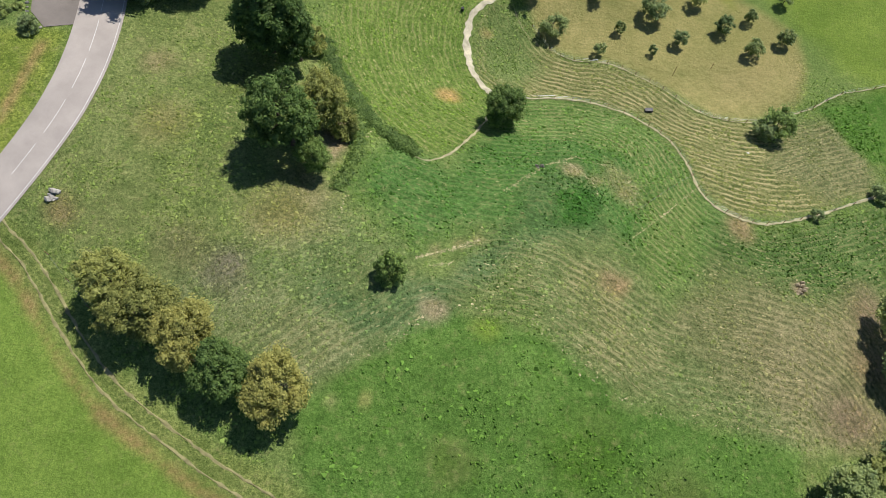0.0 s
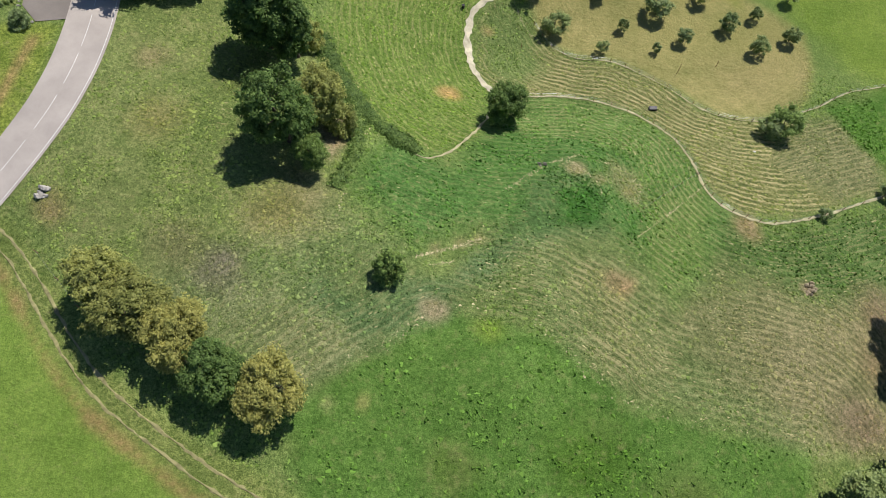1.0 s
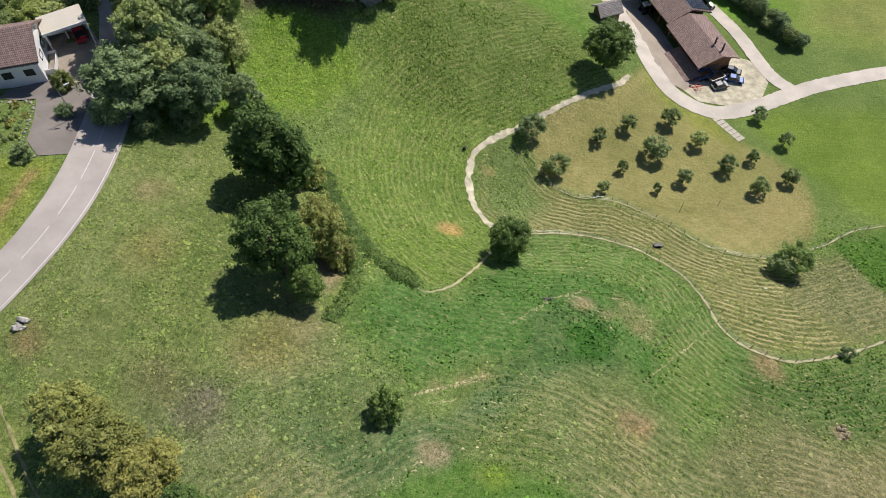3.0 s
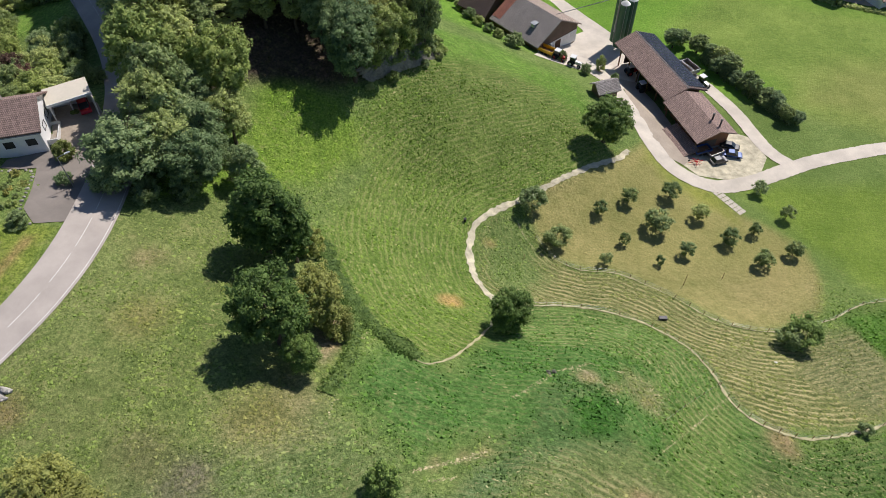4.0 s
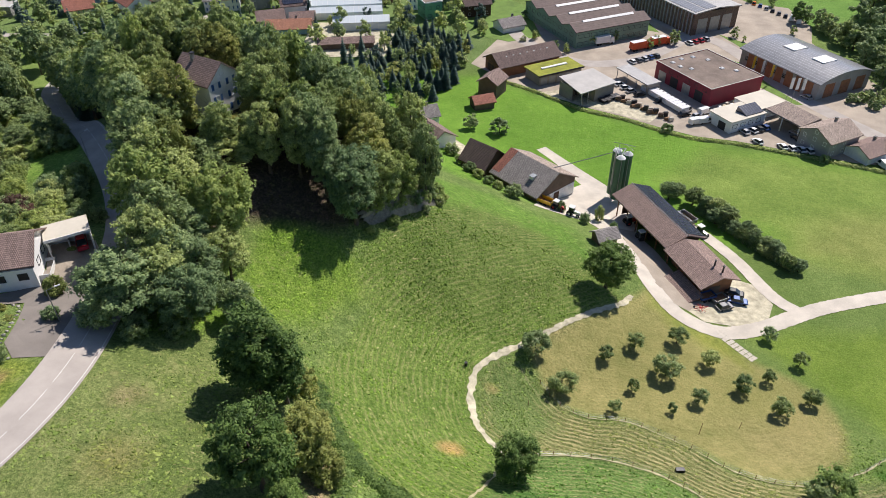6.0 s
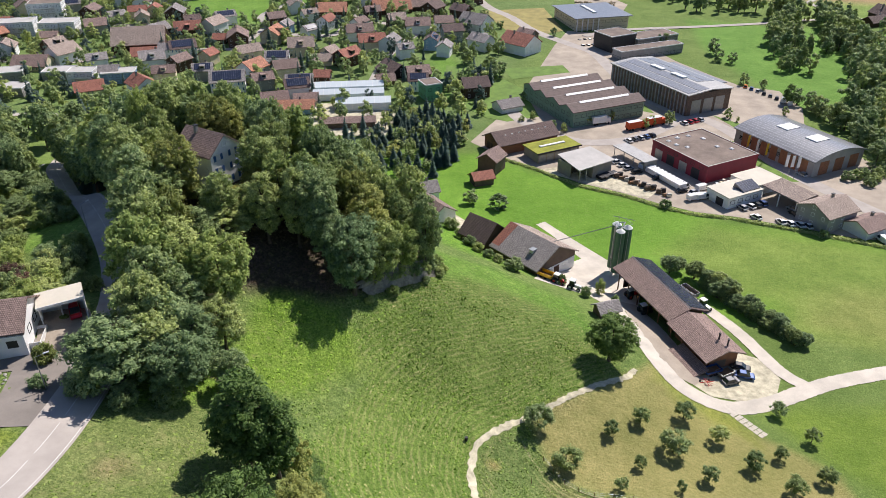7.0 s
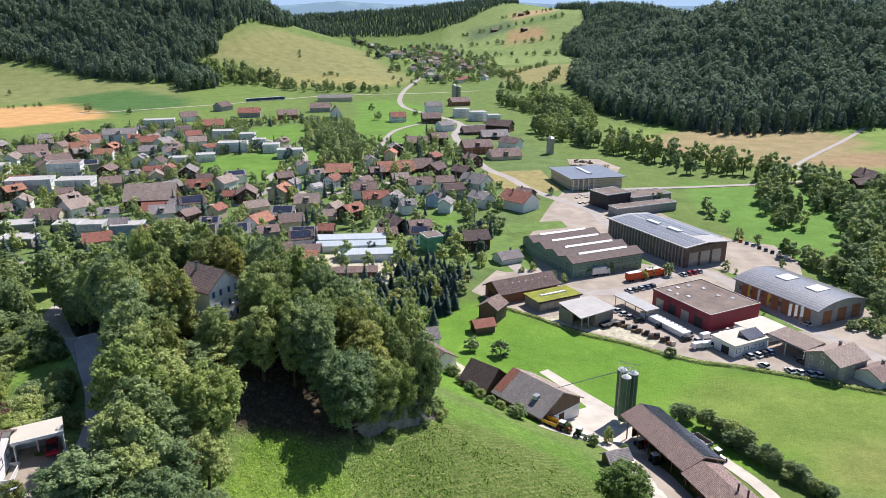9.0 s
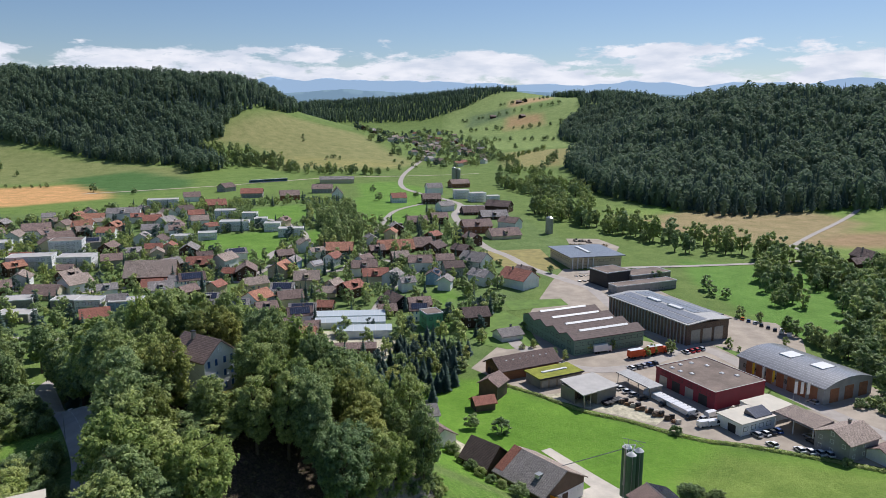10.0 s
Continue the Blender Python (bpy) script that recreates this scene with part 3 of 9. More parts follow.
# worn and bare places
for bx, by, br, bc in ((-22.3, 38.9, 4.0, (136, 136, 82)), (-16.8, 56.0, 1.6, (166, 148, 112)), (-16.6, 52.0, 1.8, (166, 146, 110)), (0.3, 69.4, 1.9, (186, 160, 100)), (-1.5, 33.8, 1.0, (160, 146, 108)),
                       (1.5, 34.6, 1.0, (168, 152, 112)), (4.0, 35.5, 0.9, (170, 152, 112)), (23.4, 29.1, 1.6, (166, 146, 104)), (22, 30.6, 1.3, (160, 144, 104)), (53.1, 32.2, 1.7, (150, 132, 106)),
                       (64.6, 28.6, 4.0, (150, 134, 104)), (61.9, 20.2, 3.6, (158, 140, 108)), (55.2, 12.2, 4.2, (150, 134, 106)), (-2.0, 24.9, 0.9, (166, 156, 120)), (8, 88, 1.2, (168, 152, 100)),
                       (-50.3, 37.2, 2.2, (146, 136, 92)), (-43, 63, 2.2, (140, 138, 92)), (24, 49.5, 1.6, (158, 150, 108)), (20, 52, 1.3, (150, 146, 104)), (27.5, 47, 1.0, (150, 142, 100)),
                       (46, 42.6, 2.2, (152, 138, 98)), (-14, 12.4, 0.8, (176, 176, 120)), (-10, 12.9, 0.8, (160, 170, 90)), (5, 22.2, 1.6, (112, 150, 50)), (0, 6, 3, (92, 128, 48)), (16, 7, 5, (86, 130, 42)),
                       (28, 0, 5, (96, 126, 52)), (-28, 30, 3, (120, 128, 88)), (-34, 33, 3.4, (118, 132, 74)), (-20, 44, 3, (128, 136, 78)), (-40, 52, 4, (120, 134, 66)), (-30, 62, 4, (106, 126, 60))):
    zone([(bx + br * math.cos(a), by + br * math.sin(a)) for a in np.linspace(0, 5.6, 9)], bc, max(0.8, br * 0.5), None, 0.1, 1.0, green=bc[1] > bc[0])
# town, works and the far fields
zone([(-420, 300), (-60, 262), (20, 262), (20, 330), (90, 470), (60, 640), (-40, 760), (-420, 640)], (112, 144, 74), 8)
zone([(-900, 700), (-420, 640), (-250, 700), (-180, 900), (-240, 1060), (-380, 1080), (-900, 1200)], (118, 152, 70), 12)
zone([(-800, 1190), (-552, 1075), (-382, 1030), (-355, 955), (-557, 880), (-800, 900)], (136, 154, 86), 14, None, 0, 0)
zone([(-700, 860), (-541, 850), (-473, 884), (-414, 855), (-373, 764), (-446, 693), (-700, 690)], (218, 182, 110), 8, None, 0, 0)
zone([(-515, 935), (-448, 1007), (-347, 950), (-324, 883), (-376, 798), (-441, 849)], (84, 128, 62), 8, None, 0, 0)
zone([(-392, 1290), (-327, 1420), (-176, 1420), (-56, 1211), (-121, 1099), (-252, 1062), (-329, 1193), (-405, 1177)], (148, 158, 92), 20, None, 0, 0)
zone([(-330, 1120), (-190, 1090), (-90, 1130), (-80, 1190), (-220, 1170)], (158, 164, 92), 15, None, 0, 0)
zone([(150, 700), (190, 560), (250, 450), (600, 470), (620, 640), (420, 660), (260, 650)], (128, 162, 72), 10, None, 0, 0)
zone([(150, 640), (220, 580), (300, 560), (370, 570), (420, 550), (362, 505), (288, 505), (230, 525), (180, 560)], (168, 152, 102), 8, None, 0, 0)
zone([(200, 640), (300, 640), (470, 660), (540, 740), (300, 700), (190, 760)], (112, 158, 60), 10, None, 0, 0)
zone([(150, 300), (250, 330), (300, 420), (150, 460), (140, 400)], (108, 158, 62), 4, None, 0, 0)
zone([(170, 250), (260, 270), (420, 360), (300, 400), (200, 330)], (176, 150, 104), 5, None, 0, 0)
zone([(196, 520), (250, 512), (300, 548), (352, 600), (330, 660), (226, 672), (180, 640)], (166, 160, 104), 8, None, 0, 0)
zone([(300, 440), (420, 440), (600, 480), (560, 520), (400, 500)], (110, 164, 58), 6, None, 0, 0)
zone([(-20, 1700), (300, 1640), (420, 2000), (420, 2700), (-20, 2700)], (136, 166, 86), 25, None, 0, 0)
zone([(-20, 1980), (150, 1900), (160, 1960), (-10, 2060)], (118, 150, 76), 10, None, 0, 0)
zone([(150, 2060), (260, 2060), (270, 2200), (170, 2230)], (176, 158, 100), 15, None, 0, 0)
zone([(40, 2200), (180, 2240), (200, 2420), (60, 2440)], (104, 134, 78), 15, None, 0, 0)
zone([(190, 2420), (330, 2420), (340, 2520), (200, 2520)], (196, 176, 116), 15, None, 0, 0)
zone([(220, 2260), (330, 2240), (340, 2380), (230, 2380)], (116, 150, 72), 15, None, 0, 0)
zone([(86, 1150), (130, 1080), (170, 1060), (240, 1263), (240, 1600), (120, 1560)], (156, 160, 92), 20, None, 0, 0)

# open greens between the houses
GREENS = [
    [(-187.4, 524.5), (-136.2, 545.8), (-114.2, 488.8), (-117.4, 447.8), (-147.0, 463.2), (-175.9, 483.2)],
    [(-124.6, 516.5), (-103.4, 549.9), (-81.4, 516.9), (-90.6, 491.4)],
    [(-123.9, 924.4), (-78.6, 956.9), (-25.1, 861.9), (-21.9, 584.6), (-42.4, 553.1), (-67.4, 593.2)],
    [(-191.3, 661.9), (-148.4, 691.4), (-121.8, 620.0), (-133.0, 571.0), (-163.8, 585.9)],
    [(-103.4, 756.6), (-85.9, 755.3), (-67.4, 593.2), (-68.8, 557.1), (-84.9, 579.3)],
    [(-13.0, 373.9), (0.7, 379.5), (9.4, 353.6), (-5.0, 343.8)],
]
for _green in GREENS:
    zone(_green, (112, 160, 60), 5, None, 0, 0.5)

# tussocks, only where the grass is rough
hillside = np.clip((FLOOR + 3 - gz) / -4, 0, 1) * (np.hypot(gx, gy - 70) < 190)
road_gap, _ = dist_line(gx, gy, ROAD)
rough = hillside * np.clip((road_gap - 4) / 4, 0, 1)
gz = gz + rough * (0.12 * value_noise(gx, gy, 4.5, 7) + 0.09 * value_noise(gx, gy, 2.3, 8))
rowd = rowd + 0.42 * value_noise(gx, gy, 5.5, 9) + 0.16 * value_noise(gx, gy, 1.7, 10)
nx, ny = len(GXS), len(GYS)
idx = (np.arange(ny - 1)[:, None] * nx + np.arange(nx - 1)[None, :]).ravel()
quads = np.stack([idx, idx + 1, idx + nx + 1, idx + nx], 1)


def fast_mesh(name, verts, faces, smooth=False):
    """A mesh straight from arrays; all faces have the same number of corners."""
    verts, faces = np.asarray(verts, np.float32), np.asarray(faces, np.int32)
    me = bpy.data.meshes.new(name)
    k = faces.shape[1]
    me.vertices.add(len(verts))
    me.vertices.foreach_set("co", verts.ravel())
    me.loops.add(faces.size)
    me.loops.foreach_set("vertex_index", faces.ravel())
    me.polygons.add(len(faces))
    me.polygons.foreach_set("loop_start", np.arange(0, faces.size, k, dtype=np.int32))
    me.polygons.foreach_set("loop_total", np.full(len(faces), k, np.int32))
    me.polygons.foreach_set("use_smooth", np.full(len(faces), smooth))
    me.update()
    me.validate()
    return me


LEFT_MEADOW = [(-140, -60), (-100, 40), (-59, 36), (-46, 21), (-38, 12.5), (-24, 3.5), (0, -12), (30, -40)]
even = 1 - 0.5 * np.clip(inside(gx, gy, LEFT_MEADOW) / 2, 0, 1) - 0.25 * np.clip(inside(gx, gy, BROW + [(40, -40), (0, -16), (-14, -2)]) / 2, 0, 1)
ground_mesh = fast_mesh("ground", np.stack([gx, gy, gz], 1), quads, True)
col = ground_mesh.attributes.new("grass", "FLOAT_COLOR", "POINT")
col.data.foreach_set("color", np.concatenate([grass, np.ones((len(gx), 1))], 1).astype(np.float32).ravel())
for key, values in (("straw", straw), ("rowd", rowd), ("rough", even * (0.4 + 0.6 * hillside) * (1 - 0.5 * np.clip(inside(gx, gy, ORCHARD_EDGE[:11] + [(68, 76), (72, 92), (56, 106), (44, 122), (29, 111)]) / 2, 0, 1)))):
    ground_mesh.attributes.new(key, "FLOAT", "POINT").data.foreach_set("value", values.astype(np.float32))

GROUND, _n, _l, _p = shader("meadow")
_tc = _n.new("ShaderNodeTexCoord")
_v = _tc.outputs["Object"]
_a = {k: _n.new("ShaderNodeAttribute") for k in ("grass", "straw", "rowd", "rough")}
for k, nd in _a.items():
    nd.attribute_name = k
_grain, _fine, _mid, _big = noise_node(_n, _l, 8.0, 3, 0.8, _v), noise_node(_n, _l, 2.1, 6, 0.76, _v), noise_node(_n, _l, 0.45, 6, 0.7, _v), noise_node(_n, _l, 0.07, 5, 0.62, _v)
_dry, _herb = noise_node(_n, _l, 0.8, 7, 0.74, _v), noise_node(_n, _l, 1.15, 5, 0.7, _v)
_rough = _a["rough"].outputs["Fac"]
_c = mixc(_n, _l, "MULTIPLY", 1.0, _a["grass"].outputs["Color"], ramp(_n, _l, _big.outputs[0], 0.3, 0.7, (0.76, 0.8, 0.7), (1.2, 1.12, 1.16)))
_c = mixc(_n, _l, "MULTIPLY", _rough, _c, ramp(_n, _l, _mid.outputs[0], 0.3, 0.7, (0.64, 0.72, 0.62), (1.3, 1.2, 1.36)))
_c = mixc(_n, _l, "MULTIPLY", _rough, _c, ramp(_n, _l, _fine.outputs[0], 0.34, 0.66, (0.40, 0.48, 0.36), (1.52, 1.42, 1.62)))
_c = mixc(_n, _l, "MULTIPLY", _rough, _c, ramp(_n, _l, _grain.outputs[0], 0.36, 0.64, (0.36, 0.44, 0.33), (1.56, 1.46, 1.66)))
# bleached blades and broad-leaved herbs among the grass
_dm, _hm = _n.new("ShaderNodeMapRange"), _n.new("ShaderNodeMapRange")
_dm.inputs["From Min"].default_value, _dm.inputs["From Max"].default_value, _dm.inputs["To Max"].default_value = 0.54, 0.72, 0.55
_hm.inputs["From Min"].default_value, _hm.inputs["From Max"].default_value, _hm.inputs["To Max"].default_value = 0.58, 0.70, 0.42
_l.new(_dry.outputs[0], _dm.inputs["Value"])
_l.new(_herb.outputs[0], _hm.inputs["Value"])
_q1, _q2 = _n.new("ShaderNodeMath"), _n.new("ShaderNodeMath")
_q1.operation = _q2.operation = "MULTIPLY"
for _q, _from in ((_q1, _dm), (_q2, _hm)):
    _l.new(_from.outputs[0], _q.inputs[0])
    _l.new(_rough, _q.inputs[1])
_c = mixc(_n, _l, "MIX", _q1.outputs[0], _c, lin(176, 172, 116))
_c = mixc(_n, _l, "MULTIPLY", _q2.outputs[0], _c, (0.5, 0.72, 0.6))
ROW = 1.12                         # from swathe to swathe
# dry swathes left in rows by the mower
_wob = _n.new("ShaderNodeMath")
_wob.operation = "MULTIPLY_ADD"
_l.new(_mid.outputs[0], _wob.inputs[0])
_wob.inputs[1].default_value = 0.9
_l.new(_a["rowd"].outputs["Fac"], _wob.inputs[2])
_sin, _per = _n.new("ShaderNodeMath"), _n.new("ShaderNodeMath")
_per.operation, _per.inputs[1].default_value = "MULTIPLY", 2 * math.pi / ROW
_l.new(_wob.outputs[0], _per.inputs[0])
_sin.operation = "SINE"
_l.new(_per.outputs[0], _sin.inputs[0])
_rowamt = _n.new("ShaderNodeMapRange")
_rowamt.inputs["From Min"].default_value, _rowamt.inputs["From Max"].default_value = 0.25, 0.85
_l.new(_sin.outputs[0], _rowamt.inputs["Value"])
_patch = noise_node(_n, _l, 0.22, 6, 0.7, _v)
_pm = _n.new("ShaderNodeMapRange")
_pm.inputs["From Min"].default_value, _pm.inputs["From Max"].default_value = 0.36, 0.62
_l.new(_patch.outputs[0], _pm.inputs["Value"])
_m1, _m2 = _n.new("ShaderNodeMath"), _n.new("ShaderNodeMath")
_m1.operation = _m2.operation = "MULTIPLY"
_l.new(_rowamt.outputs[0], _m1.inputs[0])
_l.new(_pm.outputs[0], _m1.inputs[1])
_l.new(_m1.outputs[0], _m2.inputs[0])
_l.new(_a["straw"].outputs["Fac"], _m2.inputs[1])
_dark = _n.new("ShaderNodeMapRange")
_dark.inputs["From Min"].default_value, _dark.inputs["From Max"].default_value = 0.0, -0.8
_l.new(_sin.outputs[0], _dark.inputs["Value"])
_m3, _m4 = _n.new("ShaderNodeMath"), _n.new("ShaderNodeMath")
_m3.operation = _m4.operation = "MULTIPLY"
_m5 = _n.new("ShaderNodeMath")
_m5.operation = "MULTIPLY"
_l.new(_dark.outputs[0], _m5.inputs[0])
_l.new(_pm.outputs[0], _m5.inputs[1])
_l.new(_m5.outputs[0], _m3.inputs[0])
_l.new(_a["straw"].outputs["Fac"], _m3.inputs[1])
_l.new(_m3.outputs[0], _m4.inputs[0])
_m4.inputs[1].default_value, _m4.use_clamp = 0.95, True
_c = mixc(_n, _l, "MULTIPLY", _m4.outputs[0], _c, (0.4, 0.5, 0.38))
_c = mixc(_n, _l, "MIX", _m2.outputs[0], _c, lin(198, 184, 136))
_l.new(_c, _p.inputs["Base Color"])
_p.inputs["Roughness"].default_value, _p.inputs["Specular IOR Level"].default_value = 0.9, 0.15
_b1, _b2 = _n.new("ShaderNodeBump"), _n.new("ShaderNodeBump")
_b1.inputs["Distance"].default_value, _b1.inputs["Strength"].default_value = 0.5, 0.55
_b2.inputs["Distance"].default_value, _b2.inputs["Strength"].default_value = 0.3, 0.75
_l.new(_mid.outputs[0], _b1.inputs["Height"])
_l.new(_fine.outputs[0], _b2.inputs["Height"])
_l.new(_b1.outputs[0], _b2.inputs["Normal"])
_l.new(_b2.outputs[0], _p.inputs["Normal"])
ground_mesh.materials.append(GROUND)
ground = tagged(new("ground", ground_mesh), "rolling green meadow land with mown swathes and worn patches", "ground", kind="structure")


def on_ground(values, x, y):
    """Read a value of the ground sheet at any place."""
    ix, iy = np.clip(np.searchsorted(GXS, x), 1, len(GXS) - 1), np.clip(np.searchsorted(GYS, y), 1, len(GYS) - 1)
    u, v = (x - GXS[ix - 1]) / (GXS[ix] - GXS[ix - 1]), (y - GYS[iy - 1]) / (GYS[iy] - GYS[iy - 1])
    g = values.reshape(len(GYS), len(GXS), -1)
    u, v = u[:, None], v[:, None]
    return (g[iy - 1, ix - 1] * (1 - u) + g[iy - 1, ix] * u) * (1 - v) + (g[iy, ix - 1] * (1 - u) + g[iy, ix] * u) * v


TUFT_MAT, _n2, _l2, _p2 = shader("tussock_grass")
_at2, _gi2 = _n2.new("ShaderNodeAttribute"), _n2.new("ShaderNodeNewGeometry")
_at2.attribute_name = "grass"
_l2.new(mixc(_n2, _l2, "MULTIPLY", 1.0, _at2.outputs["Color"], ramp(_n2, _l2, _gi2.outputs["Random Per Island"], 0, 1, (0.62, 0.68, 0.54), (1.3, 1.2, 1.25))), _p2.inputs["Base Color"])
_p2.inputs["Roughness"].default_value, _p2.inputs["Specular IOR Level"].default_value = 0.9, 0.15


def tuft_mesh(name, label, rng, tx, ty, r, h, colr, turn=None, long=1.0):
    """Little four-sided tussocks, leaning at random; turn and long stretch them along the swathes."""
    n = len(tx)
    base = on_ground(gz, tx, ty)[:, 0]
    ang = rng.rand(n) * 6.28 if turn is None else turn
    vs = []
    for k in range(4):
        a = k * 1.571 + (rng.rand(n) - 0.5) * 0.6
        q = r * (0.6 + 0.8 * rng.rand(n))
        lx, ly = q * np.cos(a) * long, q * np.sin(a)
        vs.append(np.stack([tx + lx * np.cos(ang) - ly * np.sin(ang), ty + lx * np.sin(ang) + ly * np.cos(ang), base - 0.05], 1))
    vs.append(np.stack([tx + (rng.rand(n) - 0.5) * r * 1.6, ty + (rng.rand(n) - 0.5) * r * 1.6, base + h], 1))
    v = np.stack(vs, 1).reshape(-1, 3)
    i5 = np.arange(n) * 5
    f = np.concatenate([np.stack([i5 + k, i5 + (k + 1) % 4, i5 + 4], 1) for k in range(4)])
    me = fast_mesh(name, v, f)
    me.attributes.new("grass", "FLOAT_COLOR", "POINT").data.foreach_set("color", np.repeat(np.concatenate([colr, np.ones((n, 1))], 1), 5, axis=0).astype(np.float32).ravel())
    me.materials.append(TUFT_MAT)
    return tagged(new(name, me), label, "grass", kind="stuff")


def tufts():
    """Tussocks over the rough hillside, coloured like the grass they grow in, and the hay that lies in swathes."""
    rng = np.random.RandomState(17)
    n = 230000
    tx, ty = rng.rand(n) * 150 - 68, rng.rand(n) * 134 - 4
    orchard = inside(tx, ty, ORCHARD_EDGE[:11] + [(68, 76), (72, 92), (56, 106), (44, 122), (29, 111)])
    keep = (dist_line(tx, ty, ROAD)[0] > 3.6) & (dist_line(tx, ty, TRACK)[0] > 2.6) & (dist_line(tx, ty, PATH_FARM)[0] > 0.9) & (dist_line(tx, ty, PATH_HILL)[0] > 0.5)
    keep &= (orchard < 0) & (inside(tx, ty, LEFT_MEADOW) < 0) & (tx > -56 + (ty - 40) * 0.05) & (ty + tx * 0.9 < 150)
    tx, ty = tx[keep], ty[keep]
    colr = on_ground(grass, tx, ty)
    phase = np.sin(on_ground(rowd, tx, ty)[:, 0] * 2 * math.pi / ROW)
    mown = np.clip(on_ground(straw, tx, ty)[:, 0] * 3.0, 0, 1)
    lush = np.clip((0.17 - colr[:, 0]) / 0.08, 0, 1)
    clump = value_noise(tx, ty, 6.0, 21) + 0.7 * value_noise(tx, ty, 2.2, 22)
    smooth_meadow = inside(tx, ty, [tuple(q) for q in BROW] + [(40, -40), (0, -16), (-14, -2)]) > 0
    keep = (rng.rand(len(tx)) < (0.30 + 0.55 * np.clip(clump, -0.4, 0.8)) * np.where(smooth_meadow, 0.5, 1.0)) & (phase * mown < 0.35)
    tx, ty, colr, lush = tx[keep], ty[keep], colr[keep], lush[keep]
    n = len(tx)
    colr = colr * (0.84 + 0.66 * rng.rand(n, 1)) * np.array([1.0, 1.0, 0.95])
    tuft_mesh("grass_tufts", "tussocks of longer grass over the meadow", rng, tx, ty, 0.10 + 0.30 * rng.rand(n) ** 2, 0.05 + (0.16 + 0.22 * lush) * rng.rand(n) ** 2, colr)
    # hay
    n = 330000
    tx, ty = rng.rand(n) * 160 - 34, rng.rand(n) * 138 + 6
    mown = on_ground(straw, tx, ty)[:, 0]
    phase = np.sin(on_ground(rowd, tx, ty)[:, 0] * 2 * math.pi / ROW)
    patch = 0.5 + 0.5 * value_noise(tx, ty, 6.5, 31) + 0.35 * value_noise(tx, ty, 2.0, 32)
    keep = (phase > 0.45) & (rng.rand(n) < (mown - 0.08) * 2.2 * np.clip(patch, 0.12, 1)) & (dist_line(tx, ty, PATH_HILL)[0] > 0.5) & (dist_line(tx, ty, PATH_FARM)[0] > 0.9)
    tx, ty = tx[keep], ty[keep]
    n = len(tx)
    e = np.full(n, 0.4)
    gx_, gy_ = on_ground(rowd, tx + e, ty)[:, 0] - on_ground(rowd, tx - e, ty)[:, 0], on_ground(rowd, tx, ty + e)[:, 0] - on_ground(rowd, tx, ty - e)[:, 0]
    own = on_ground(grass, tx, ty)
    colr = own * 0.45 + np.array(lin(206, 196, 148)) * 0.55 * (0.6 + 0.6 * rng.rand(n, 1))
    tuft_mesh("hay_swathes", "dry hay lying in swathes on the mown slope", rng, tx, ty, 0.07 + 0.11 * rng.rand(n), 0.03 + 0.07 * rng.rand(n), colr, np.arctan2(gx_, -gy_), 2.6)
    # pale broken turf along the mound and the sheep tracks
    px_, py_ = [], []
    for line, wide, count in (([(-4.3, 32.1), (-1.7, 33.0), (1.3, 34.1), (4.5, 35.7)], 0.24, 230), ([(-2.4, 31.0), (0.6, 31.6)], 0.15, 45), ([(11.5, 48.4), (14.5, 51.0), (17.6, 53.4), (20.3, 52.6), (22.1, 49.7), (23.1, 46.3)], 0.3, 200),
                              ([(17.6, 53.4), (21, 55.2), (23.5, 54.6), (27.0, 53.1), (29.0, 50.6), (29.3, 47.0), (28.2, 44.4)], 0.34, 170), ([(25.5, 36.8), (32.0, 42.2), (40.4, 49.8)], 0.06, 110), ([(8, 45), (11.5, 48.4)], 0.15, 40), ([(-14.6, 38), (-14, 45), (-12.6, 53), (-11.4, 57)], 0.22, 90),
                              ([(-2.4, 24.8), (4.1, 25.2), (8.2, 24.6), (11.1, 22.9), (14.9, 19.6), (17.7, 16.8), (21.2, 14.1), (27.8, 11.8), (37.3, 10.9), (48, 8.8)], 0.45, 230), ([(-13.2, 16.9), (-6.5, 20.6), (-2.4, 24.0)], 0.6, 110), ([(13, 97), (14.5, 92), (16.5, 88.5)], 0.16, 110)):
        c = smooth_line(line, 0.2)
        k = rng.randint(0, len(c), count)
        thick = wide * (0.4 + 0.9 * np.abs(value_noise(c[k][:, 0] * 1.0, c[k][:, 1] * 1.0, 2.5, 41)))
        px_.append(c[k][:, 0] + rng.randn(count) * thick)
        py_.append(c[k][:, 1] + rng.randn(count) * thick)
    tx, ty = np.concatenate(px_), np.concatenate(py_)
    n = len(tx)
    tuft_mesh("broken_turf", "pale broken turf along trodden tracks on the slope", rng, tx, ty, 0.07 + 0.14 * rng.rand(n) ** 2, 0.02 + 0.05 * rng.rand(n), np.array(lin(206, 198, 156)) * (0.6 + 0.5 * rng.rand(n, 1)), None, 1.5)


tufts()


